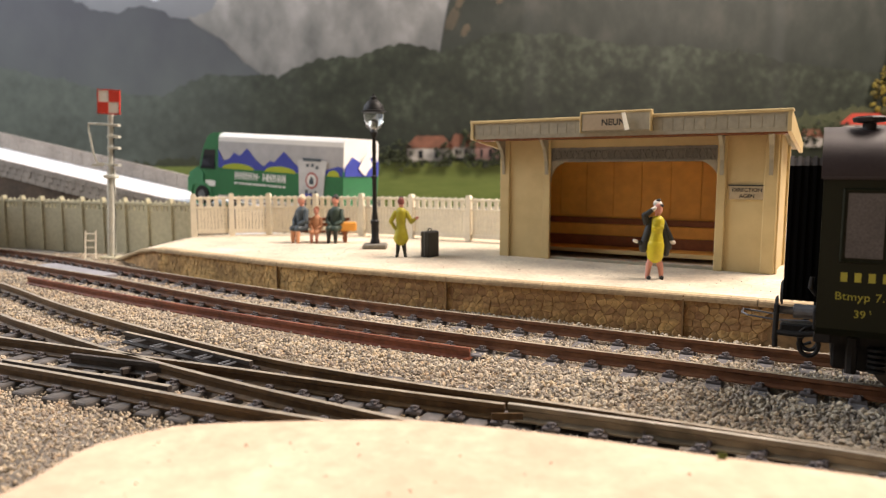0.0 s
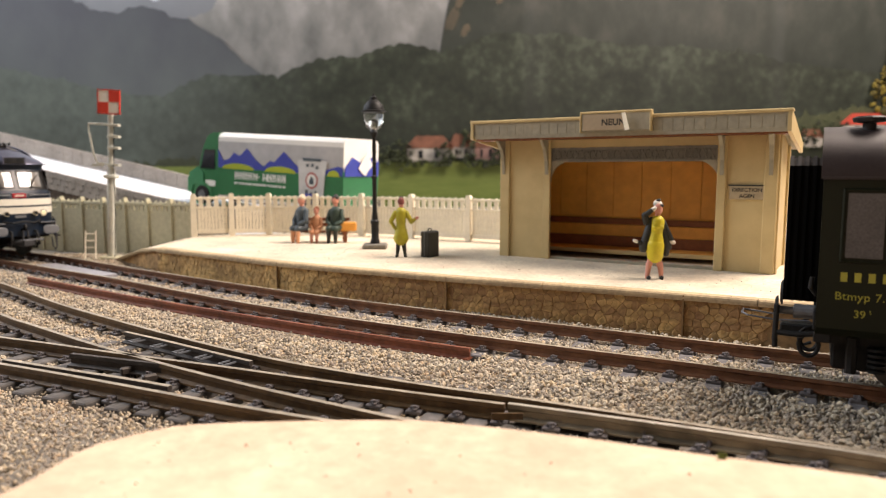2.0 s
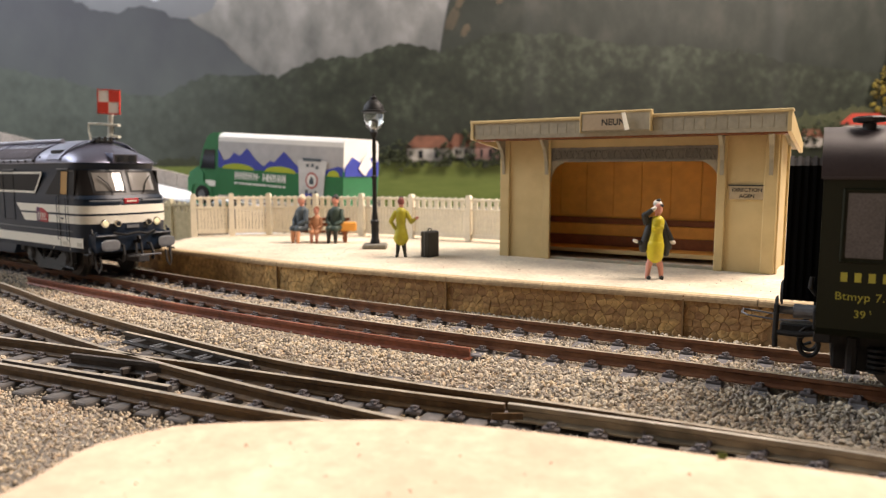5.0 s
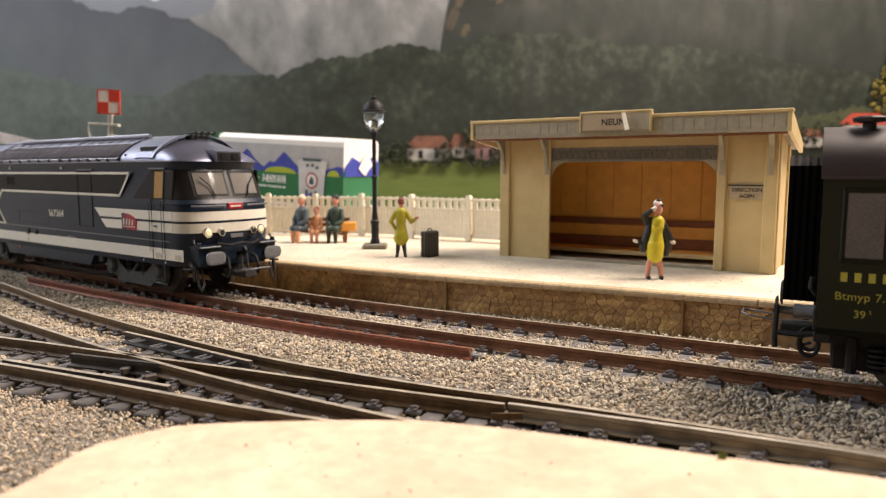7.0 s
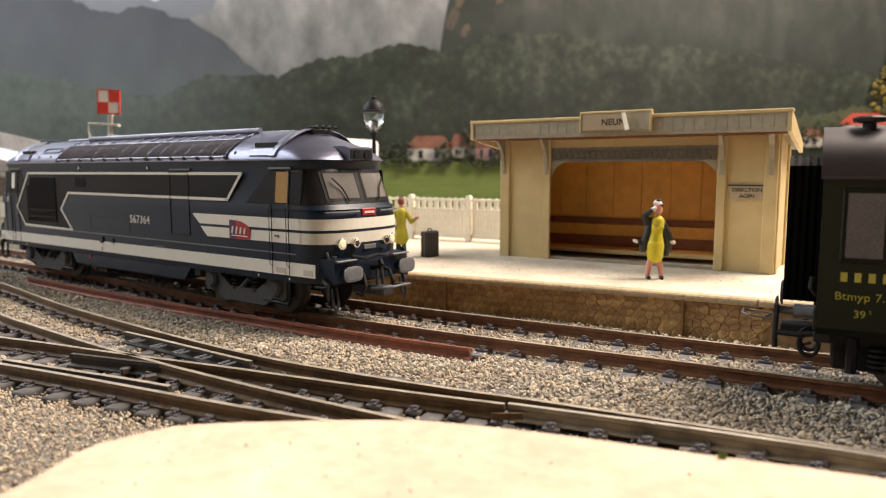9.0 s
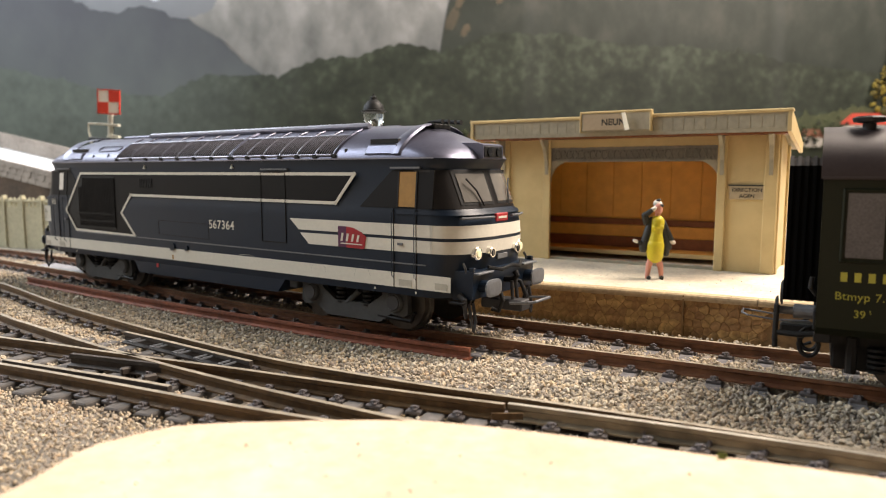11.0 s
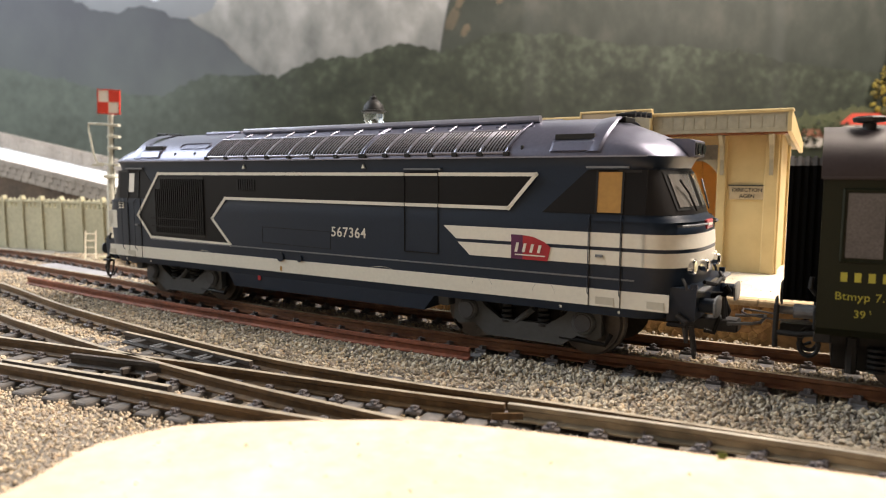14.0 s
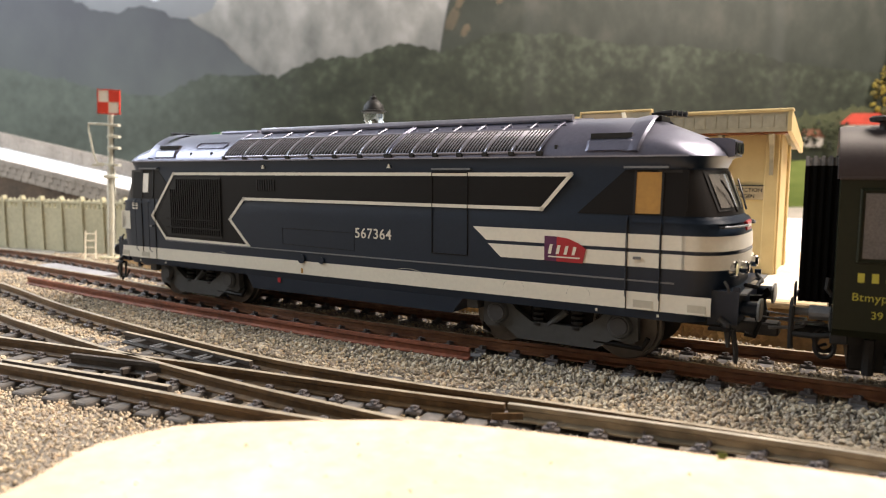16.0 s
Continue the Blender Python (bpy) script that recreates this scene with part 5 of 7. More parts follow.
    def layer(name, ctrl, material, dy, bumps, seed, lo=-40.0, label="", x0=-300, x1=1900, fine=0.5):
        """A cut-out whose top follows a few ridge points, with crown-like or rocky roughness."""
        pts = []
        n = 440
        for i in range(n + 1):
            px = x0 + (x1 - x0) * i / n
            y = ctrl[0][1]
            for (xa, ya), (xb, yb) in zip(ctrl[:-1], ctrl[1:]):
                if xa <= px <= xb:
                    f = (px - xa) / (xb - xa)
                    y = ya + (yb - ya) * (0.5 * f + 0.5 * f * f * (3 - 2 * f))
            if px > ctrl[-1][0]:
                y = ctrl[-1][1]
            y -= bumps * (abs(noise.noise((px * 0.05, seed, 0))) * 1.2 + abs(noise.noise((px * 0.13, seed, 3))) * 0.8 * fine + noise.noise((px * 0.35, seed, 5)) * 0.5 * fine - 0.5)
            pts.append((bxx(px), bz(y)))
        bm = bmesh.new()
        slab(bm, [(bxx(x0), lo)] + pts + [(bxx(x1), lo)], -dy - 0.6, -dy)
        part(name, bm, material, t, label)

    part("board", bx(-760, 760, 0, 8, -40, 520), grad("sky_print", (0.42, 0.50, 0.58), (0.62, 0.70, 0.78), 150, 300, 3.0, 1, 0.3), t)
    layer("far_peaks", [(-300, -60), (60, -25), (110, 4), (135, 10), (165, -4), (215, -2), (240, 6), (262, 10), (274, 5), (292, 15), (312, 3), (334, -2), (346, 7), (362, 9), (400, -4), (480, -60), (1900, -200)],
          grad("far_blue_rock", (0.13, 0.145, 0.165), (0.20, 0.22, 0.25), 180, 260, 22, 0.7, 0.5), 1.0, 3, 1.0, label="far hazy blue peaks")
    layer("far_mountains", [(-300, 300), (300, 60), (350, 42), (372, 34), (390, 26), (400, 6), (425, -10), (470, -60), (800, -160), (1900, -260)],
          grad("misty_rock", (0.088, 0.095, 0.096), (0.33, 0.335, 0.34), 90, 320, 22, 0.65, 1.1, (0.185, 0.192, 0.190), big=0.6, lean=0.75, sheen=0.16), 2.0, 8, 2.0, label="pale misty rock mountains")
    layer("right_cliff", [(-300, 419), (700, 418), (735, 400), (768, 130), (782, 85), (788, 40), (796, 5), (815, -30), (900, -140), (1900, -260)],
          grad("green_cliff", (0.012, 0.0175, 0.0125), (0.061, 0.062, 0.052), 20, 420, 40, 0.6, 0.8, (0.0265, 0.033, 0.0265), big=0.35, lean=0.35, sheen=0.07), 3.0, 10, 4.0, label="steep wooded cliff")
    rk = bmesh.new()
    for px, py, w, h in ((800, 45, 13, 26), (822, 64, 10, 14), (880, 16, 7, 6), (812, 18, 9, 13)):
        slab(rk, [(bxx(px + w * (0.75 + 0.4 * noise.noise((k * 0.9, px, 1))) * math.cos(k * math.pi / 8) + 0.3 * h * math.sin(k * math.pi / 8)), bz(py - h * (0.75 + 0.5 * noise.noise((k * 0.9, px, 7))) * math.sin(k * math.pi / 8))) for k in range(16)], -4.1, -3.5)
    part("cliff_scars", rk, grad("bare_rock", (0.035, 0.036, 0.028), (0.125, 0.098, 0.062), 150, 260, 70, 0.5, 0.9), t, "tan bare rock scars")
    layer("left_mountain", [(-300, -60), (-60, -40), (60, -20), (100, -4), (118, 10), (140, 10), (165, 18), (185, 30), (215, 33), (232, 35), (248, 27), (272, 23), (300, 29), (322, 43), (348, 44), (372, 60), (402, 76), (424, 98), (448, 121), (480, 142), (560, 200), (700, 330), (800, 415), (1900, 418)],
          grad("blue_grey_slope", (0.088, 0.107, 0.110), (0.046, 0.051, 0.066), 70, 230, 22, 0.6, 0.55, big=0.35, lean=-0.3, sheen=0.42), 5.0, 4, 7.0, label="dark blue-grey mountain slope")
    layer("wooded_hill", [(-300, 95), (0, 120), (120, 143), (210, 166), (300, 172), (345, 153), (380, 134), (420, 138), (470, 136), (500, 141), (522, 127), (548, 119), (580, 109), (612, 106), (636, 107), (656, 99), (690, 88), (722, 85), (752, 90), (778, 101), (800, 97), (828, 82), (852, 71), (880, 65), (950, 70), (990, 66), (1050, 78), (1110, 88), (1200, 89), (1300, 99), (1380, 117), (1480, 128), (1600, 140), (1900, 150)],
          grad("forest_print", (0.010, 0.0145, 0.009), (0.056, 0.071, 0.049), 0, 330, 105, 0.9, 1.05, (0.022, 0.0290, 0.019), big=0.8, sheen=0.03, mist=(180, 620, (0.034, 0.043, 0.038), (0.105, 0.134, 0.118))), 6.0, 9, 11.0, label="dark forested hill fading into haze")
    layer("hedge_row", [(-300, 292), (280, 290), (300, 278), (350, 280), (380, 292), (560, 288), (650, 276), (700, 268), (860, 262), (1160, 236), (1300, 230), (1420, 205), (1500, 190), (1900, 180)],
          grad("hedge_print", (0.013, 0.019, 0.010), (0.062, 0.072, 0.034), 20, 120, 80, 1, 1.0, big=0.5), 7.0, 12, 15.0, label="row of dark bushes", fine=1.0)
    layer("meadow", [(-300, 300), (560, 294), (700, 288), (900, 286), (1900, 284)], grad("meadow_print", (0.085, 0.125, 0.022), (0.15, 0.19, 0.045), -20, 60, 40, 5, 0.9, big=0.5), 8.0, 1, 19.0, label="sunlit green meadow")
    # autumn tree at the board's edge: many small leaf clumps
    tr = thing("autumn_tree", 0, Yb, 0, 0, "yellow-green autumn tree printed in low relief", "tree")
    rng = random.Random(5)
    part("trunk", tb([(bxx(1566), -10, bz(300)), (bxx(1562), -10, bz(200)), (bxx(1556), -10, bz(120))], [5, 3.4, 1.4], 8), M_SHDK, tr)
    bm = bmesh.new()
    for k in range(420):
        a, r = rng.uniform(0, 2 * math.pi), rng.random() ** 0.6
        px, py = 1572 + 62 * r * math.cos(a) * (0.7 + 0.3 * math.sin(a * 3)), 140 + 100 * r * math.sin(a)
        q = Matrix.Translation((bxx(px), -8 - rng.uniform(0, 6), bz(py))) @ Euler((rng.uniform(0, 3), rng.uniform(0, 3), rng.uniform(0, 3))).to_matrix().to_4x4()
        bmesh.ops.create_icosphere(bm, subdivisions=1, radius=rng.uniform(1.6, 4.2), matrix=q @ Matrix.Diagonal((1, 0.5, 0.8, 1)))
    part("crown", bm, mat("autumn_leaves", (0.11, 0.088, 0.012), 0.8, var=0.6, island=1.0, grain=200, patch=20, col2=(0.22, 0.17, 0.02)), tr)
    # houses of the village, in low relief
    M_HW, M_HR, M_HP = mat("house_white", (0.30, 0.285, 0.26), 0.7, var=0.6, grain=90, patch=30), mat("house_roof", (0.15, 0.062, 0.036), 0.7, var=0.6, grain=90, patch=30), mat("house_pink", (0.22, 0.13, 0.115), 0.7, var=0.5, grain=90, patch=30)
    for x0, x1, y0, ye, yr, mw in ((722, 800, 286, 264, 243, M_HW), (795, 838, 280, 262, 240, M_HW), (838, 880, 284, 262, 246, M_HP), (1080, 1130, 250, 235, 222, M_HW), (1400, 1440, 262, 245, 232, M_HW), (1472, 1556, 240, 224, 205, M_HW)):
        h = thing("village_house", 0, Yb, 0, 0, "small printed village house with red roof", "house", "village houses")
        bm = bmesh.new()
        slab(bm, [(bxx(x0), bz(y0)), (bxx(x1), bz(y0)), (bxx(x1), bz(ye)), (bxx(x0), bz(ye))], -11.0, -7.5)
        part("wall", bm, mw, h)
        bm = bmesh.new()
        w = (x1 - x0)
        slab(bm, [(bxx(x0 - 0.05 * w), bz(ye)), (bxx(x1 + 0.05 * w), bz(ye)), (bxx(x1 - 0.2 * w), bz(yr)), (bxx(x0 + 0.2 * w), bz(yr))], -11.8, -7.5)
        part("roof", bm, M_HR if x0 < 1470 else mat("bright_tile", (0.42, 0.05, 0.03), 0.6), h)
        for k in range(2):
            xw = x0 + w * (0.25 + 0.36 * k)
            bm = bmesh.new()
            slab(bm, [(bxx(xw), bz(y0 - 5)), (bxx(xw + 0.1 * w), bz(y0 - 5)), (bxx(xw + 0.1 * w), bz(ye + 4)), (bxx(xw), bz(ye + 4))], -11.3, -10.9)
            part("window", bm, M_GLASSD, h)


backdrop()


# ---- bushes among the village houses
def bushes():
    rng = random.Random(21)
    K, Yb = 0.652, 800.0
    bm = bmesh.new()
    for px, py, w, h in ((712, 276, 20, 26), (786, 276, 20, 22), (828, 262, 16, 34), (884, 272, 16, 26), (760, 290, 40, 7), (850, 290, 30, 7), (690, 280, 26, 18), (1070, 245, 30, 20), (1140, 242, 30, 22), (1394, 250, 24, 24), (1450, 240, 36, 30)):
        for k in range(46):
            a, r = rng.uniform(0, 2 * math.pi), rng.random() ** 0.5
            q = Matrix.Translation(((px + w * r * math.cos(a) - 784) * K, Yb - 13 - rng.uniform(0, 3), 36.7 - (py + h * r * math.sin(a) - 303) * K))
            bmesh.ops.create_icosphere(bm, subdivisions=1, radius=rng.uniform(1.2, 3.2), matrix=q @ Euler((rng.uniform(0, 3), 0, rng.uniform(0, 3))).to_matrix().to_4x4() @ Matrix.Diagonal((1.2, 0.6, 0.8, 1)))
    tagged(part("bushes", bm, mat("bush_green", (0.020, 0.028, 0.012), 0.85, var=0.5, island=0.8, grain=150, patch=20, col2=(0.046, 0.058, 0.022))), "dark green bushes in low relief among village houses", "bushes", kind="stuff")


bushes()


# ---- diesel locomotive; local x to its front, y to its far side, z = 0 at rail top
HALF = 86.25
SOFT, BOW = 9.0, 2.6
LEVELS = [(9.3, 15.3, 85.6), (11.0, 15.6, 86.7), (14.3, 15.6, 87.8), (19.0, 15.6, 88.4), (21.7, 15.6, 88.5), (22.4, 15.6, 88.5), (25.1, 15.6, 88.3),
          (27.6, 15.6, 87.7), (28.4, 15.4, 86.8), (37.2, 14.7, 83.4), (38.9, 14.8, 84.2), (39.4, 15.0, 84.9), (39.9, 14.9, 84.7),
          (41.2, 14.4, 83.6), (42.2, 13.6, 82.2), (43.4, 12.4, 79.6), (45.0, 10.2, 75.6), (46.4, 7.4, 72.1), (47.2, 4.6, 68.5), (47.5, 1.5, 65.5)]


def level(z):
    for (za, wa, fa), (zb, wb, fb) in zip(LEVELS[:-1], LEVELS[1:]):
        if z <= zb:
            k = (z - za) / (zb - za)
            return wa + (wb - wa) * k, fa + (fb - fa) * k
    return LEVELS[-1][1:]


def nose_ring(z, off=0.0, n=18):
    """Half outline of the front at a height: from the near side round to the far side."""
    w, xf = level(z)
    w, xf = w + off, xf + off
    soft = SOFT if z < 39.6 else SOFT + (z - 39.6) * 1.2
    e = BOW if z < 39.6 else max(2.4, BOW - (z - 39.6) * 0.12)
    xc = xf - soft
    out = []
    for k in range(n + 1):
        a = math.pi * k / n
        c, s = math.cos(a), math.sin(a)
        out.append((xc + soft * abs(s) ** (2 / e), -w * math.copysign(abs(c) ** (2 / e), c)))
    return out


def body_shell(bm, zs, mi=0, off=0.0):
    rows = []
    for z in zs:
        r = nose_ring(z, off)
        rows.append([bm.verts.new((x, y, z)) for x, y in r] + [bm.verts.new((-x - 2.0, -y, z)) for x, y in r])
    n = len(rows[0])
    for u, v in zip(rows[:-1], rows[1:]):
        for k in range(n):
            bm.faces.new((u[k], u[(k + 1) % n], v[(k + 1) % n], v[k])).material_index = mi
    return rows


def nose_band(z0, z1, off, stub, steps=2):
    """A painted band round one end, running back along both sides to stub."""
    bm = bmesh.new()
    rows = []
    for i in range(steps + 1):
        z = z0 + (z1 - z0) * i / steps
        r = nose_ring(z, off)
        w = level(z)[0] + off
        r = [(stub, -w)] + r + [(stub, w)]
        rows.append([bm.verts.new((x, y, z)) for x, y in r])
    for u, v in zip(rows[:-1], rows[1:]):
        for k in range(len(u) - 1):
            bm.faces.new((u[k], u[k + 1], v[k + 1], v[k]))
    return bm


def both_sides(build, material, parent, name, label="", base=15.6, thick=0.12):
    for s in (-1, 1):
        bm = bmesh.new()
        build(bm, s * base, s * (base + thick))
        part(name, bm, material, parent, label)


def sx(pts):
    """From distances behind the front corner to local x."""
    return [(x + HALF, z) for x, z in pts]


def bogie(loco, x0):
    b = new("bogie")
    b.parent = loco
    b.empty_display_size = 0.004
    b.matrix_basis = pose(x0 * MM, 0, 0)
    b["label"] = "grey bogie with drop-centre side frame"
    for s in (-1, 1):
        bm = bmesh.new()
        y0, y1 = s * 11.6, s * 13.2
        u = [(-16.6, 9.6), (-16.8, 4.4), (-15.6, 3.6), (-11.8, 4.0), (-8.4, 1.7), (8.4, 1.7), (11.8, 4.0), (15.6, 3.6), (16.8, 4.4), (16.6, 9.6), (10.4, 9.6), (9.2, 8.0), (5.4, 5.6), (-5.4, 5.6), (-9.2, 8.0), (-10.4, 9.6)]
        slab(bm, u, y0, y1)
        part("side_frame", bm, M_BOGIE, b)
        part("frame_back", bx(-13, 13, min(s * 9.2, s * 10.4), max(s * 9.2, s * 10.4), 2.0, 9.2), M_BLKP, b)
        for x in (-13.2, 13.2):
            bm = bmesh.new()
            tube(bm, [(x, s * 13.0, 6.9), (x, s * 13.7, 6.9), (x, s * 14.1, 6.9)], [2.5, 2.4, 2.1], 20)
            part("axle_box", bm, M_BOGIE, b)
            bm = bmesh.new()
            tube(bm, [(x, s * 14.05, 6.9), (x, s * 14.3, 6.9)], [1.9, 1.7], 16)
            part("axle_cap", bm, M_PIPE, b)
            bm = bmesh.new()
            tube(bm, [(x, s * 7.9, 6.5), (x, s * 8.9, 6.5), (x, s * 9.0, 6.5), (x, s * 10.4, 6.5)], [7.2, 7.0, 6.5, 6.4], 30)
            w = part("wheel", bm, M_STEEL, b, "dark steel wheel")
        # springs and brake gear in the cut-out
        for x in (-4.2, 4.2):
            bm = bmesh.new()
            for k in range(4):
                tube(bm, [(x, s * 12.2, 5.0 + k * 1.1), (x, s * 12.2, 5.5 + k * 1.1)], 1.3, 10)
            part("coil_spring", bm, M_BLACK, b)
        part("damper", tb([(-1.8, s * 12.6, 5.2), (2.0, s * 12.6, 8.4)], 0.7, 8), M_BOGIE, b)
        part("brake_rod", tb([(8.0, s * 12.8, 3.2), (17.5, s * 12.8, 2.8), (18.6, s * 12.8, 5.0)], 0.5, 6), M_BLKP, b)
        part("sand_pipe", tb([(-17.0, s * 11.6, 8.0), (-17.6, s * 11.4, 3.0), (-16.4, s * 10.0, 1.4)], 0.35, 6), M_BLKP, b)
        part("step_box", bx(-20.4, -17.6, min(s * 11.0, s * 14.2), max(s * 11.0, s * 14.2), 7.2, 9.4, 0.2), M_BOGIE, b)
    for x in (-13.2, 13.2):
        part("axle", tb([(x, -8, 6.5), (x, 8, 6.5)], 1.2, 8), M_BLKP, b)
    part("bogie_centre", bx(-9, 9, -9, 9, 4.0, 9.0), M_BLKP, b)


SET_BACK = {"headlight", "buffer", "brake_hose", "lamp_iron", "heating_coupler", "coupling_loop", "buffer_beam", "draw_hook", "screw_coupling", "air_pipe", "front_emblem", "emblem_bar", "plate_bar"}


def loco_end(loco, f):
    """Cab end fittings; f = 1 front, -1 rear."""
    before = set(loco.children)
    def put(o):
        if f < 0:
            o.matrix_basis = pose(-0.002, 0, 0, 0, 0, 180)
        return o
    if f > 0:
        put(part("front_stripe", nose_band(22.4, 25.1, 0.10, 80.1), M_WHITE, loco, "cream band round the cab", smooth=True))
        put(part("front_stripe", nose_band(19.0, 21.7, 0.10, 80.1), M_WHITE, loco, "cream band round the cab", smooth=True))
    else:
        # the rear wears one broad band that ends in a point on each flank
        put(part("rear_stripe", nose_band(19.4, 24.8, 0.10, 83.6), M_WHITE, loco, "cream band round the cab", smooth=True))
        for s in (-1, 1):
            bm = bmesh.new()
            slab(bm, [(83.8, 19.4), (83.8, 24.8), (81.9, 23.6), (81.2, 22.1), (81.9, 20.6)], s * 15.6, s * 15.7)
            put(part("stripe_point", bm, M_WHITE, loco))
            o = put(part("data_plate", bx(75.8, 78.2, min(s * 15.6, s * 15.72), max(s * 15.6, s * 15.72), 25.4, 27.9, 0.03), M_WHITE, loco, "small pale data plate"))
            for z in (25.9, 26.7):
                part("plate_line", bx(76.1, 77.9, min(s * 15.7, s * 15.76), max(s * 15.7, s * 15.76), z, z + 0.35), M_BLKP, o)
    put(part("cab_band", nose_band(28.6, 36.9, 0.06, 79.0, 3), M_GLOSSB, loco, "black window band", smooth=True))
    put(part("waist_moulding", nose_band(27.3, 27.9, 0.28, 70.0, 1), M_BLUE, loco, smooth=True))
    for s in (-1, 1):
        ring = [(x, y) for x, y in nose_ring(26.6, 0.75, 40) if 2.6 < s * y < 13.6]
        put(part("nose_handrail", tb([(x, y, 26.7) for x, y in ring], 0.24, 8), M_GREYB, loco, "bright nose handrail"))
        for x, y in (ring[0], ring[-1]):
            put(part("rail_stub", tb([(x, y, 26.7), (x - 0.9, y * 0.97, 26.7)], 0.2, 6), M_PIPE, loco))
        # footholds in the sill, recess shade painted as darker cream plates, and small stencilled marks below it
        for xa, xb in ((-15.2, -11.6), (-5.4, -2.2)):
            o = put(part("foothold", bx(xa + HALF, xb + HALF, min(s * 15.7, s * 15.78), max(s * 15.7, s * 15.78), 11.3, 12.8, 0.03), M_CREAMD, loco, "shallow cream foothold"))
            part("foothold_lip", bx(xa + HALF, xb + HALF, min(s * 15.74, s * 15.95), max(s * 15.74, s * 15.95), 11.15, 11.4), M_WHITE, o)
        for xm in (-22.5, -10.8):
            put(part("stencil_mark", bx(xm + HALF, xm + 0.4 + HALF, min(s * 15.35, s * 15.62), max(s * 15.35, s * 15.62), 9.9, 10.4), M_WHITE, loco))
    # windscreens: follow the raked face
    for s in (-1, 1):
        for nm, m, off, y0, y1, z0, z1 in (("screen_frame", M_BLACK, 0.16, 0.7, 11.3, 29.4, 36.6), ("windscreen", M_SCREEN, 0.28, 1.3, 10.5, 30.0, 36.1)):
            bm = bmesh.new()
            rows = []
            for i in range(4):
                z = z0 + (z1 - z0) * i / 3
                w, xf = level(z)
                soft = SOFT
                rw = []
                for k in range(7):
                    y = s * (y0 + (y1 - y0) * k / 6)
                    q = min(abs(y) / (w + off), 0.999)
                    rw.append(bm.verts.new((xf + off - soft + soft * (1 - q ** BOW) ** (1 / BOW), y, z)))
                rows.append(rw)
            for u, v in zip(rows[:-1], rows[1:]):
                for k in range(6):
                    bm.faces.new((u[k], u[k + 1], v[k + 1], v[k]))
            put(part(nm, bm, m, loco, "glossy windscreen pane" if nm == "windscreen" else ""))
        xw = level(30)[1] + 0.7
        put(part("wiper", tb([(xw, s * 5.4, 29.2), (xw - 1.2, s * 6.8, 32.5), (xw - 2.4, s * 9.2, 35.0)], 0.2, 6), M_BLACK, loco))
        # headlamps
        for y, r in ((9.3, 1.55), (5.6, 1.2)):
            xl = 90.1 if y < 6 else 88.7
            bm = bmesh.new()
            tube(bm, [(xl - 0.6, s * y, 19.0), (xl + 1.0, s * y, 19.0), (xl + 1.25, s * y, 19.0)], [r, r, r * 0.86], 18)
            h = put(part("headlight", bm, M_CHROME, loco, "round chrome-rimmed headlamp"))
            bm = bmesh.new()
            tube(bm, [(xl + 1.15, s * y, 19.0), (xl + 1.45, s * y, 19.0)], [r * 0.8, r * 0.5], 16)
            part("lens", bm, M_LAMP if y > 6 else M_GLASSD, h)
        # buffers
        bm = bmesh.new()
        tube(bm, [(87, s * 10.1, 12.1), (90.5, s * 10.1, 12.1), (90.6, s * 10.1, 12.1), (94.0, s * 10.1, 12.1)], [2.0, 2.0, 1.4, 1.4], 16)
        bf = put(part("buffer", bm, M_BLUE, loco, "blue buffer with grey oval head"))
        bm = bmesh.new()
        hd = [(3.2 * math.copysign(abs(math.cos(k * math.pi / 8)) ** 0.6, math.cos(k * math.pi / 8)), 1.9 * math.copysign(abs(math.sin(k * math.pi / 8)) ** 0.7, math.sin(k * math.pi / 8))) for k in range(16)]
        a = [bm.verts.new((94.0, s * 10.1 + y, 12.1 + z)) for y, z in hd]
        b = [bm.verts.new((94.35, s * 10.1 + y, 12.1 + z)) for y, z in hd]
        c = [bm.verts.new((94.5, s * 10.1 + y * 0.75, 12.1 + z * 0.7)) for y, z in hd]
        for u, v in ((a, b), (b, c)):
            for i in range(16):
                bm.faces.new((u[i], u[(i + 1) % 16], v[(i + 1) % 16], v[i]))
        bm.faces.new(a), bm.faces.new(c)
        part("buffer_head", bm, M_GREYB, bf)
        # hoses and steps
        put(part("brake_hose", tb([(89.5, s * 4.6, 12.0), (92.5, s * 4.9, 11.4), (93.6, s * 5.2, 8.6), (92.8, s * 5.6, 6.2), (91.2, s * 6.0, 6.6)], 0.5, 8), M_BLACK, loco))
        put(part("lamp_iron", bx(90.0, 91.2, s * 13.0 - 0.4, s * 13.0 + 0.4, 15.0, 16.4, 0.1), M_BLUE, loco))
        put(part("heating_coupler", tb([(88, s * 14.0, 10.5), (89.4, s * 14.2, 9.6), (89.8, s * 14.2, 5.6)], [0.7, 0.7, 0.35], 8), M_PIPE, loco, "grey hanging coupler socket"))
        bm = bmesh.new()
        tube(bm, [(90.2, s * 13.6, 8.6), (90.9, s * 13.7, 4.6), (91.0, s * 13.0, 2.8), (90.9, s * 12.0, 4.6), (90.2, s * 12.0, 8.6)], 0.34, 8)
        put(part("coupling_loop", bm, M_PIPE, loco, "grey hanging loop"))
        put(part("footstep", bx(84.5, 88.0, s * 15.2 - 0.6, s * 15.2 + 0.6, 8.6, 9.2, 0.1), M_BLKP, loco))
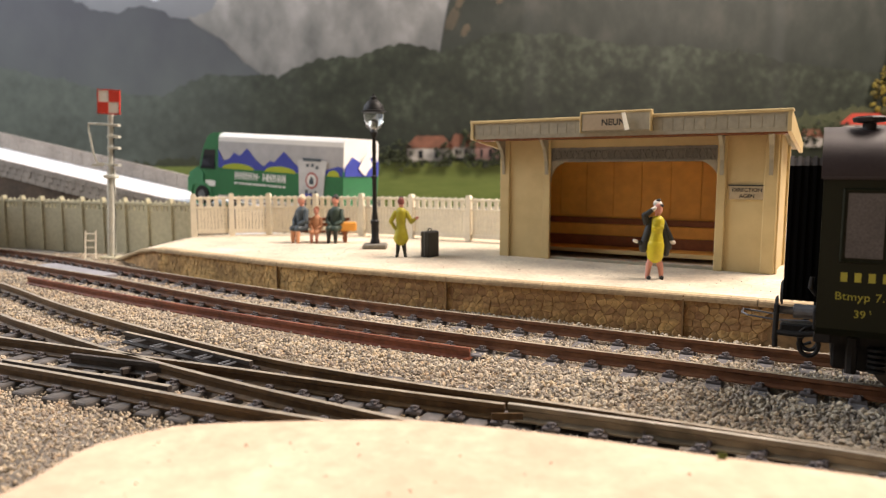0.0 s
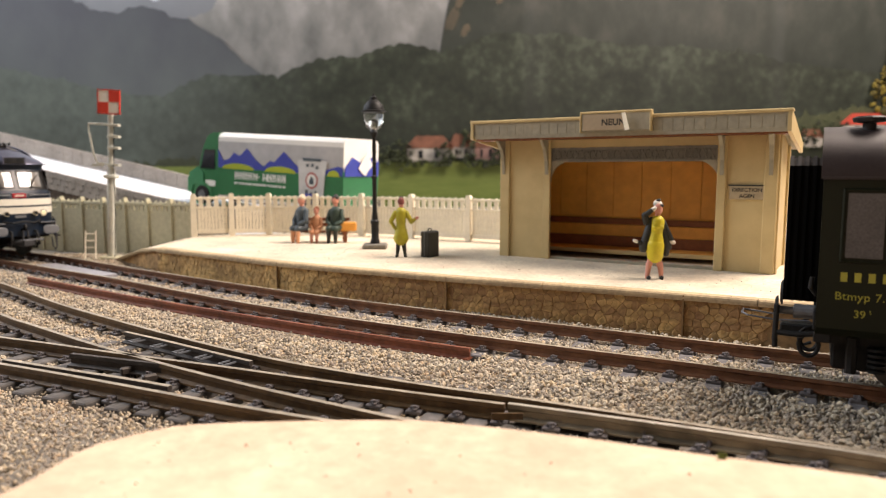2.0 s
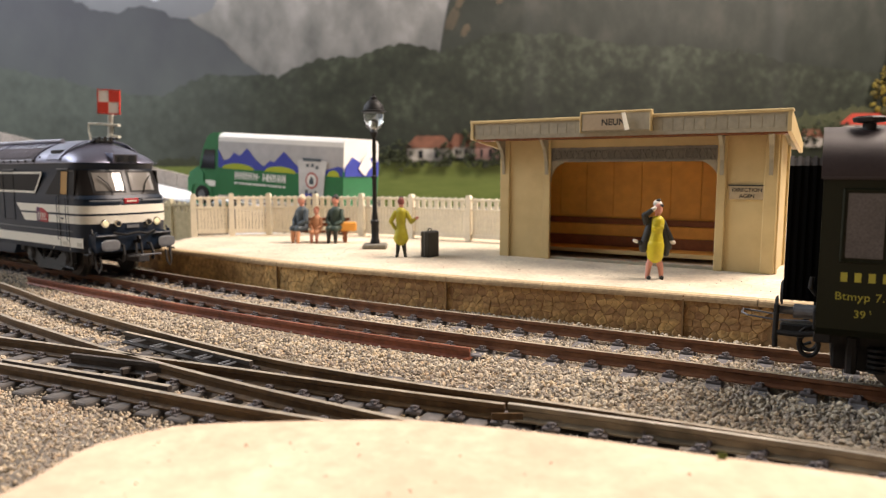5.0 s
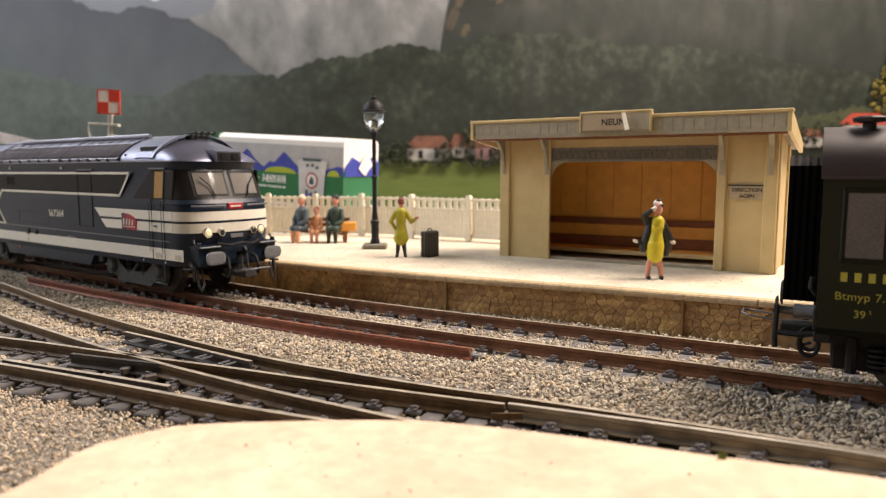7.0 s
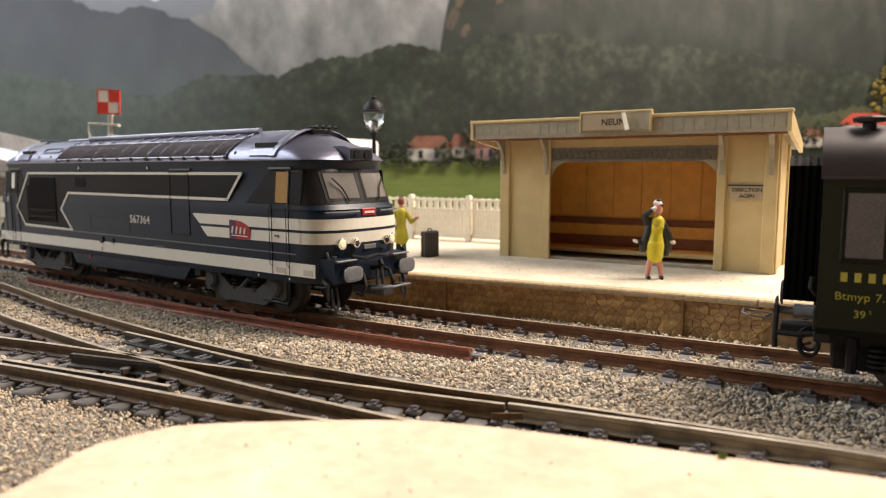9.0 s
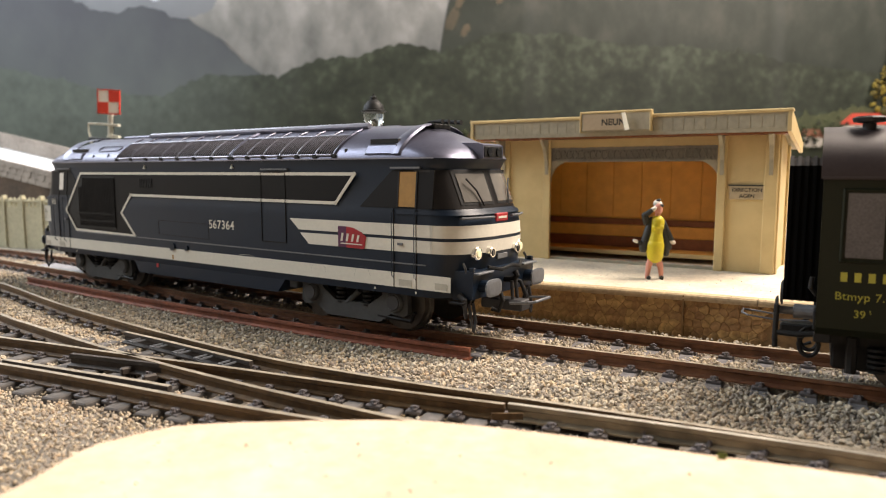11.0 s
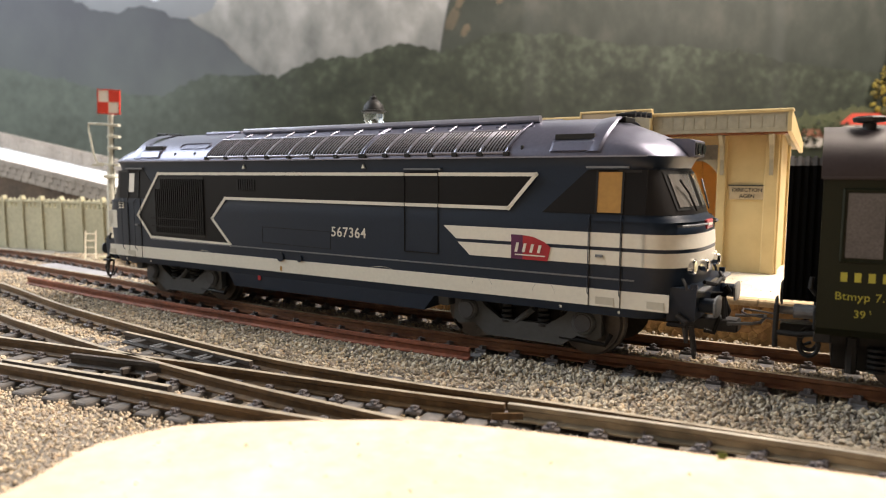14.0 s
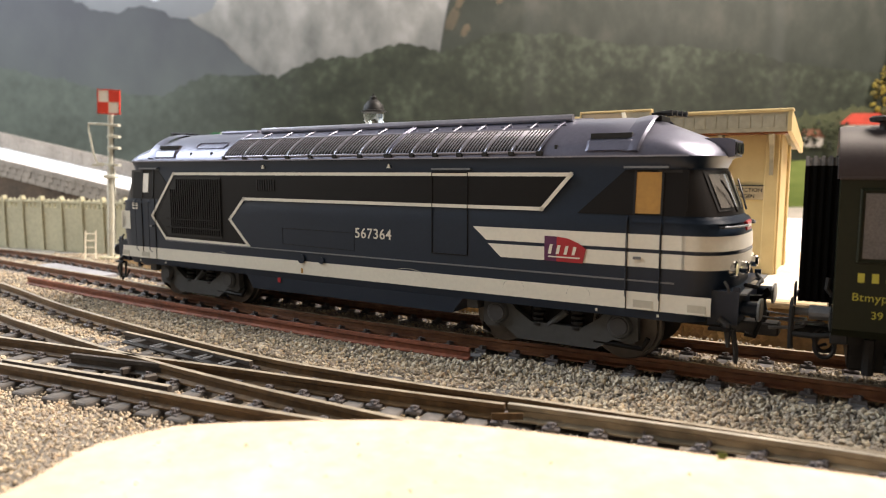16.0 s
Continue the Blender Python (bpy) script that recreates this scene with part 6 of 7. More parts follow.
        # mirror, door rails
        for xr in (-16.6, -10.4):
            put(part("handrail", tb([(xr + HALF, s * 15.7, 28.4), (xr + HALF, s * 16.5, 27.6), (xr + HALF, s * 16.5, 13.6), (xr + HALF, s * 15.7, 13.0)], 0.1, 6), M_BLUE, loco))
    bm = bmesh.new()
    slab(bm, [(86.0, 9.2), (91.0, 9.6), (91.2, 15.5), (86.0, 15.5)], -13.6, 13.6)
    put(part("buffer_beam", bm, M_BLUE, loco))
    put(part("draw_hook", tb([(90.8, 0, 12.4), (93.4, 0, 12.6), (94.2, 0, 13.6), (93.6, 0, 14.4)], 0.7, 8), M_BLKP, loco))
    put(part("screw_coupling", tb([(93.4, 0.9, 12.4), (93.8, 1.1, 8.0), (93.2, 0, 6.0), (93.8, -1.1, 8.0), (93.4, -0.9, 12.4)], 0.4, 8), M_PIPE, loco))
    put(part("coupler_head", bx(84.0, 94.5, -2.1, 2.1, 5.8, 8.2, 0.3), M_PIPE, loco, "dark model coupler"))
    put(part("coupler_loop", tb([(93.0, -4.6, 8.0), (97.4, -4.4, 8.5), (98.6, -3.4, 8.7), (98.8, 0, 8.8), (98.6, 3.4, 8.7), (97.4, 4.4, 8.5), (93.0, 4.6, 8.0)], 0.32, 8), M_GREYB, loco, "grey wire coupler loop"))
    for s in (-1, 1):
        put(part("buffer_step", bx(86.4, 90.4, s * 10.1 - 3.2, s * 10.1 + 3.2, 14.9, 15.3, 0.08), M_GREYB, loco, "grey step plate over the buffer"))
        put(part("lamp_bracket", tb([(86.6, s * 13.4, 17.2), (87.2, s * 13.6, 16.2), (87.4, s * 13.4, 15.2)], 0.3, 6), M_PIPE, loco))
    put(part("air_pipe", tb([(91.2, -7.5, 16.0), (92.6, -4.0, 15.2), (92.8, 0, 15.8), (92.6, 4.0, 15.2), (91.2, 7.5, 16.0)], 0.4, 6), M_BLACK, loco))
    put(part("front_emblem", bx(89.4, 90.35, -2.6, 2.6, 25.5, 27.4, 0.2), M_RED, loco, "small red emblem"))
    put(part("emblem_bar", bx(90.3, 90.45, -1.8, 1.8, 26.2, 26.7), M_WHITE, loco))
    put(part("plate_bar", bx(90.0, 90.5, -2.2, 2.2, 17.2, 18.3, 0.05), M_GREYB, loco, "pale number bar"))
    if f < 0:
        for s in (-1, 1):
            put(part("rear_hose", tb([(86.5, s * 12.4, 11.0), (89.6, s * 12.8, 9.0), (91.2, s * 13.0, 6.2), (90.0, s * 13.0, 3.6), (87.2, s * 12.8, 3.8), (85.8, s * 12.6, 6.0)], 0.3, 8), M_PIPE, loco))
    # headlight box at the roof's edge
    bm = bmesh.new()
    slab(bm, [(74.0, 43.0), (84.6, 42.8), (85.8, 42.4), (85.8, 39.4), (83.0, 39.0), (78, 39.4)], -4.4, 4.4)
    put(part("headlight_housing", bm, M_ROOF, loco))
    put(part("housing_front", bx(85.7, 86.0, -3.9, 3.9, 39.7, 42.1, 0.1), M_BLACK, loco, "black twin lamp opening"))
    for y in (-1.9, 1.9):
        put(part("roof_lamp", tb([(85.9, y, 40.9), (86.3, y, 40.9)], 1.05, 14), M_GLASSD, loco))
    # horn cluster
    for y in (-2.6, -0.8, 1.0, 2.8):
        put(part("horn", tb([(70.6 + y * 0.3, y, 47.9), (72.4 + y * 0.3, y, 48.1), (74.6 + y * 0.3, y, 48.0)], [0.25, 0.3, 0.6], 10), M_BLACK, loco))
    put(part("horn_base", bx(69.2, 72.0, -3.4, 3.4, 46.4, 47.6, 0.2), M_BLACK, loco))
    # raised collar of the cab roof
    bm = bmesh.new()
    rows = []
    for x, sc in ((67.2, 1.0), (69.4, 1.035), (70.6, 1.03), (71.0, 1.0)):
        rows.append([bm.verts.new((x + (zz - 40.0) * 0.18 - 0.16 * max(zz - 45.0, 0) ** 2, yy * sc, zz + 0.3 * (sc > 1))) for yy, zz in [(-level(z)[0], z) for z in (40.2, 41.5, 43, 44.4, 45.6, 46.6, 47.3)] + [(level(z)[0], z) for z in (47.3, 46.6, 45.6, 44.4, 43, 41.5, 40.2)]])
    for u, v in zip(rows[:-1], rows[1:]):
        for k in range(len(u) - 1):
            bm.faces.new((u[k], u[k + 1], v[k + 1], v[k]))
    put(part("roof_collar", bm, M_ROOF, loco, smooth=True))
    # the fittings of the face sit 2 mm back with it
    for o in loco.children:
        if o not in before and o.name.split(".")[0] in SET_BACK:
            o.location.x -= f * 0.002


def locomotive():
    loco = thing("diesel_locomotive", 0, 0, 0, 0, "dark blue model diesel locomotive with cream stripes and grey roof", "locomotive")
    bm = bmesh.new()
    body_shell(bm, [l[0] for l in LEVELS if l[0] <= 39.4])
    part("body", bm, M_BLUE, loco, "dark blue body shell", smooth=True)
    bm = bmesh.new()
    rows = body_shell(bm, [39.4, 39.9, 40.4, 41.2, 42.0, 43.0, 44.0, 45.0, 45.7, 46.4, 46.8, 47.2, 47.5])
    bm.faces.new(rows[-1])
    part("roof", bm, M_ROOF, loco, "blue-grey rounded roof", smooth=True)
    part("underframe", bx(-86, 86, -12, 12, 8.6, 10.5), M_BLKP, loco)
    bm = bmesh.new()
    slab(bm, sx([(-119, 9.6), (-116.5, 5.9), (-55, 5.9), (-52, 9.6)]), -15.3, 15.3)
    part("fuel_tank", bm, M_BLUE, loco, "dark blue underslung tank")
    # flank paint
    both_sides(lambda b, y0, y1: slab(b, sx([(-172.0, 11.0), (-1.4, 11.0), (-1.4, 14.3), (-172.0, 14.3)]), y0, y1), M_WHITE, loco, "sill_stripe", "cream sill stripe", thick=0.1)
    both_sides(lambda b, y0, y1: slab(b, sx([(-49.6, 25.1), (-6.0, 25.1), (-6.0, 22.4), (-46.4, 22.4)]), y0, y1), M_WHITE, loco, "arrow_stripe", "cream arrow stripe", thick=0.1)
    both_sides(lambda b, y0, y1: slab(b, sx([(-46.0, 21.7), (-6.0, 21.7), (-6.0, 19.0), (-43.0, 19.0)]), y0, y1), M_WHITE, loco, "arrow_stripe", "cream arrow stripe", thick=0.1)
    panel = [(-147, 35.9), (-28, 36.0), (-34, 29.2), (-118.8, 29.4), (-124.3, 23.8), (-117.3, 17.0), (-151.4, 17.4), (-157.3, 23.7)]
    both_sides(lambda b, y0, y1: slab(b, sx(panel), y0, y1), M_BLKP, loco, "side_panel", "brown-black side panel", base=15.15, thick=0.5)
    both_sides(lambda b, y0, y1: line_slab(b, sx(panel[:6]), 0.75, y0, y1), M_WHITE, loco, "lining", "pale painted lining", base=15.55, thick=0.16)
    both_sides(lambda b, y0, y1: line_slab(b, sx([(-117.3, 17.0), (-151.4, 17.4), (-157.3, 23.7), (-147, 35.9)]), 0.75, y0, y1), M_WHITE, loco, "lining", "pale painted lining", base=15.55, thick=0.16)
    both_sides(lambda b, y0, y1: line_slab(b, sx([(-151, 16.8), (-8, 16.4)]), 0.3, y0, y1), M_GREYB, loco, "body_ridge", base=15.55, thick=0.2)
    # air intake louvres
    both_sides(lambda b, y0, y1: slab(b, sx([(-146.2, 35.0), (-127.4, 35.0), (-127.4, 18.4), (-150.0, 18.4), (-154.8, 23.7)]), y0, y1), M_BLACK, loco, "intake_grille", "black louvred intake", base=15.3, thick=0.45)

    for i in range(24):
        x = -148.6 + i * 0.9
        zt = 34.4 if x > -146 else 31.5
        both_sides(lambda b, y0, y1: slab(b, sx([(x, 19), (x + 0.35, 19), (x + 0.35, zt), (x, zt)]), y0, y1), M_BLKP, loco, "intake_fin", base=15.7, thick=0.22)
    for z in (20.6, 22.9):
        both_sides(lambda b, y0, y1: slab(b, sx([(-150.5, z), (-127.6, z), (-127.6, z + 0.4), (-150.8, z + 0.4)]), y0, y1), M_BLKP, loco, "intake_bar", base=15.7, thick=0.3)
    both_sides(lambda b, y0, y1: [slab(b, sx([(-113.8 + i * 0.85, 31.7), (-113.4 + i * 0.85, 31.7), (-113.4 + i * 0.85, 34.5), (-113.8 + i * 0.85, 34.5)]), y0, y1) for i in range(8)], M_BLACK, loco, "small_grille", "small black grille", base=15.6, thick=0.22)
    both_sides(lambda b, y0, y1: slab(b, [(-80, 39.3), (80, 39.3), (80, 39.6), (-80, 39.6)], y0, y1), M_RIB, loco, "gutter", "thin bright rain gutter", base=14.95, thick=0.25)
    # access door outline and rain strip
    both_sides(lambda b, y0, y1: line_slab(b, sx([(-59.9, 18.9), (-59.9, 36.3), (-51.0, 36.3), (-51.0, 18.8), (-59.9, 18.8)]), 0.16, y0, y1), M_BLKP, loco, "door_joint", base=15.6, thick=0.17)
    both_sides(lambda b, y0, y1: slab(b, sx([(-60.3, 36.9), (-50.6, 36.9), (-50.6, 37.3), (-60.3, 37.3)]), y0, y1), M_GREYB, loco, "rain_strip", base=14.7, thick=0.7)
    both_sides(lambda b, y0, y1: line_slab(b, sx([(-105, 22.3), (-81.8, 22.1), (-81.8, 17.9), (-105, 18.3), (-105, 22.3)]), 0.1, y0, y1), M_BLKP, loco, "hatch_joint", base=15.6, thick=0.06)
    for s in (-1, 1):
        for x, r in ((-98.6, 1.15), (-92.0, 0.85)):
            part("filler_cap", tb([(x + HALF, s * 15.5, 14.9), (x + HALF, s * 16.0, 14.9)], r, 16), M_BLUE, loco)
        for x, r in ((-66.5, 5.2), (-40, 2.4), (-26, 2.4), (-128, 3.2)):
            bm = bmesh.new()
            tube(bm, [(x + HALF + r * math.cos(a), s * 15.66, 12.6 + 2.2 * math.sin(a)) for a in [math.pi * k / 10 for k in range(11)]], 0.05, 5)
            part("jack_rim", bm, M_CREAMD if r > 3 else M_BLUE, loco)
        part("data_mark", bx(-107.3 + HALF, -106.3 + HALF, min(s * 15.4, s * 15.5), max(s * 15.4, s * 15.5), 8.2, 9.4), M_RED, loco)
        part("data_mark", bx(-98.9 + HALF, -98.2 + HALF, min(s * 15.6, s * 15.75), max(s * 15.6, s * 15.75), 11.3, 12.5), M_AMBER, loco)
        # cab side: black trapezoid, amber window, dark pane
        for f in (1, -1):
            cab_m = pose(0, 0, 0) if f > 0 else pose(0, 0, 0, 0, 0, 180)
            ss = s * f
            bm = bmesh.new()
            pts = [(-26.6, 28.6), (-17.6, 36.9), (-6.2, 36.9), (-6.2, 28.6)]
            a = [bm.verts.new((x + HALF, ss * (15.42 - 0.75 * (z - 28.6) / 8.4 + 0.1), z)) for x, z in pts]
            b = [bm.verts.new((x + HALF, ss * (15.42 - 0.75 * (z - 28.6) / 8.4 - 0.4), z)) for x, z in pts]
            bm.faces.new(a), bm.faces.new(b[::-1])
            for i in range(4):
                bm.faces.new((a[i], b[i], b[(i + 1) % 4], a[(i + 1) % 4]))
            o = part("cab_side_panel", bm, M_BLKP, loco, "black cab window surround")
            o.matrix_basis = cab_m
            for nm, x0, x1, z0, z1, dp, m in (("cab_window", -15.5, -10.7, 28.9, 36.5, 0.18, M_AMBER) if f > 0 else ("cab_window", -13.4, -10.9, 30.4, 36.0, 0.18, M_AMBER), ("window_frame", -15.8, -15.4, 28.7, 36.8, 0.26, M_BLACK), ("window_frame", -10.8, -10.4, 28.7, 36.8, 0.26, M_BLACK)):
                bm = bmesh.new()
                a = [bm.verts.new((x + HALF, ss * (15.42 - 0.75 * (z - 28.6) / 8.4 + dp), z)) for x, z in ((x0, z0), (x1, z0), (x1, z1), (x0, z1))]
                b = [bm.verts.new((x + HALF, ss * (15.42 - 0.75 * (z - 28.6) / 8.4 - 0.2), z)) for x, z in ((x0, z0), (x1, z0), (x1, z1), (x0, z1))]
                bm.faces.new(a), bm.faces.new(b[::-1])
                for i in range(4):
                    bm.faces.new((a[i], b[i], b[(i + 1) % 4], a[(i + 1) % 4]))
                # rear pane is opaque white, painted for the bright view through the cab
                o = part(nm, bm, m if f > 0 or nm != "cab_window" else M_SIGW, loco, "amber cab window" if nm == "cab_window" and f > 0 else "")
                o.matrix_basis = cab_m
            o = part("door_gutter", bx(-17.8 + HALF, -9.6 + HALF, min(ss * 14.7, ss * 15.4), max(ss * 14.7, ss * 15.4), 37.2, 37.6), M_GREYB, loco)
            o.matrix_basis = cab_m
            bm = bmesh.new()
            line_slab(bm, sx([(-16.6, 28.4), (-16.6, 10.9)]), 0.16, min(ss * 15.6, ss * 15.77), max(ss * 15.6, ss * 15.77))
            line_slab(bm, sx([(-10.4, 28.4), (-10.4, 10.9)]), 0.16, min(ss * 15.6, ss * 15.77), max(ss * 15.6, ss * 15.77))
            o = part("door_joint", bm, M_BLKP, loco)
            o.matrix_basis = cab_m
            o = part("door_handle", bx(-15.4 + HALF, -14.0 + HALF, min(ss * 15.6, ss * 16.0), max(ss * 15.6, ss * 16.0), 20.4, 20.9), M_GREYB, loco)
            o.matrix_basis = cab_m
        # flank emblem: crimson plate that turns purple at its tail, pale slanted strokes
        yy = (s * 15.68, s * 15.86)
        bm = bmesh.new()
        slab(bm, sx([(-30.6, 23.85), (-28.4, 23.6), (-26.0, 22.7), (-24.6, 21.7), (-25.2, 18.9), (-30.6, 18.95)]), *yy)
        e = part("flank_emblem", bm, M_RED, loco, "crimson plate with pale slanted strokes")
        bm = bmesh.new()
        slab(bm, sx([(-33.2, 23.9), (-30.6, 23.85), (-30.6, 18.95), (-33.2, 19.0)]), *yy)
        part("emblem_tail", bm, M_PURPLE, e)
        for i in range(4):
            x = -32.4 + i * 1.65
            bm = bmesh.new()
            slab(bm, sx([(x, 20.4), (x + 0.6, 20.4), (x + 1.0, 22.3 - 0.1 * i), (x + 0.4, 22.3 - 0.1 * i)]), s * 15.84, s * 15.94)
            part("emblem_stroke", bm, M_WHITE, e)
        bm = bmesh.new()
        slab(bm, sx([(-32.4, 19.75), (-25.8, 19.7), (-25.7, 19.95), (-32.2, 20.0)]), s * 15.84, s * 15.94)
        part("emblem_swoosh", bm, M_WHITE, e)
    text_part("running_number", "567364", 3.3, pose((-81.6 + HALF) * MM, -15.66 * MM, 21.1 * MM, 90), M_WHITE, loco, "pale running number", 1.1, bold=0.03)
    text_part("running_number", "567364", 3.35, pose((-70.7 + HALF) * MM, 15.66 * MM, 21.1 * MM, 90, 0, 180), M_WHITE, loco, "pale running number", 1.1, bold=0.03)
    for x in (-112, -72):
        bm = bmesh.new()
        slab(bm, sx([(x - 0.5, 37.3), (x + 0.5, 37.3), (x, 38.3)]), -15.15, -14.6)
        part("lifting_mark", bm, M_WHITE, loco)
    # roof radiators: dark curved panels with fine ribs and frames
    for s in (-1, 1):
        for x0, x1, bays in ((-126.5, -72.6, 7), (-71.8, -35.0, 6)):
            bm = bmesh.new()
            zz = [40.4, 41.2, 42.0, 42.8, 43.6, 44.4, 44.9]
            rows = [[bm.verts.new((x + HALF + (z - 40.4) * 0.35, s * (level(z)[0] + 0.12), z + 0.08)) for z in zz] for x in (x0, x1)]
            for k in range(len(zz) - 1):
                bm.faces.new((rows[0][k], rows[0][k + 1], rows[1][k + 1], rows[1][k]))
            g = part("radiator_grille", bm, M_BLACK, loco, "black curved roof radiator")
            bm = bmesh.new()
            n = bays * 8
            for i in range(n):
                x = x0 + (x1 - x0) * (i + 0.5) / n + HALF
                tube(bm, [(x + (z - 40.4) * 0.35, s * (level(z)[0] + 0.2), z + 0.1) for z in zz], 0.16, 5)
            part("ribs", bm, M_RIB, g)
            for z in (40.3, 45.0):
                w = level(z)[0] + 0.2
                part("edge_tube", tb([(x0 + HALF + (z - 40.4) * 0.35, s * w, z + 0.1), (x1 + HALF + (z - 40.4) * 0.35, s * w, z + 0.1)], 0.26, 6), M_RIB, g)
            for i in range(bays + 1):
                x = x0 + (x1 - x0) * i / bays + HALF
                bm = bmesh.new()
                tube(bm, [(x + (z - 40.4) * 0.35, s * (level(z)[0] + 0.22), z + 0.12) for z in zz + [45.8, 46.6]], 0.24 if i in (0, bays) else 0.17, 6)
                part("frame_bar", bm, M_ROOF if i in (0, bays) else M_RIB, g)
                part("hinge_block", bx(x - 0.7, x + 0.7, s * level(40.2)[0] - 0.5, s * level(40.2)[0] + 0.5, 39.7, 40.6, 0.1), M_BLACK, g)
                for dx in (-0.9, 0.9):
                    part("panel_hinge", bx(x + 1.7 + dx - 0.45, x + 1.7 + dx + 0.45, s * level(46.0)[0] - 0.35, s * level(46.0)[0] + 0.35, 45.6, 46.15, 0.08), M_ROOF, g)
        # step rails along the top
        part("roof_rail", tb([(-121 + HALF, s * 6.0, 47.5), (-31.5 + HALF, s * 6.0, 47.5)], 0.8, 10), M_RIB, loco)
        for x in (-115, -95, -70, -45):
            part("rail_stanchion", tb([(x + HALF, s * 6.0, 46.4), (x + HALF, s * 6.0, 47.6)], 0.3, 6), M_BLACK, loco)
        for f in (1, -1):
            # cab-roof grab step: a proud box with a ledge, a black block above it as the recess's shade
            bm = bmesh.new()
            prof = ((40.3, 0.05), (40.6, 0.5), (42.3, 0.75), (42.6, 0.45), (42.7, 0.08))
            rows = [[bm.verts.new((x, s * f * (level(z)[0] + (o if 0 < k < 3 else 0.0)), z + 0.03)) for k, x in enumerate((60.6, 61.3, 69.4, 70.0))] for z, o in prof]
            for u, v in zip(rows[:-1], rows[1:]):
                for k in range(3):
                    bm.faces.new((u[k], u[k + 1], v[k + 1], v[k]))
            o = part("roof_step", bm, M_ROOF, loco)
            o.matrix_basis = pose(0, 0, 0) if f > 0 else pose(0, 0, 0, 0, 0, 180)
            ya, yb = s * f * 11.6, s * f * 13.35
            part("step_slot", bx(61.2, 69.2, min(ya, yb), max(ya, yb), 42.75, 43.85, 0.05), M_BLACK, o, "black block standing in for the shaded recess over the step")
            for x in (46.0, 54.5, 62.0, 68.6):
                part("roof_eye", bx(f * x - 0.3, f * x + 0.3, min(s * 13.8, s * 14.5), max(s * 13.8, s * 14.5), 40.6, 41.8, 0.1), M_BLACK, loco)
    # embossed panel on the roof ahead of the radiators
    for s in (-1, 1):
        rim = [(x + HALF, s * (level(z)[0] + 0.1), z + 0.06) for x, z in ((-140.5, 43.6), (-139.8, 44.3), (-128.8, 44.3), (-128.0, 43.6), (-128.8, 42.9), (-139.8, 42.9), (-140.5, 43.6))]
        part("embossed_rim", tb(rim, 0.2, 6), M_ROOF, loco)
    for x, r in ((-142, 2.2), (-122, 2.0)):
        bm = bmesh.new()
        lathe(bm, [(r, 47.2), (r, 47.8), (r * 0.7, 48.5)], x + HALF, 2.0, 16)
        part("roof_fan_cap", bm, M_GREYB, loco, "pale roof vent cap", smooth=True)
    part("roof_hatch", bx(-139 + HALF, -124 + HALF, -5, 5, 46.2, 47.9, 0.4), M_ROOF, loco)
    for x in (-31.5, -141.0):
        bogie(loco, x + HALF)
    loco_end(loco, 1)
    loco_end(loco, -1)
    return loco


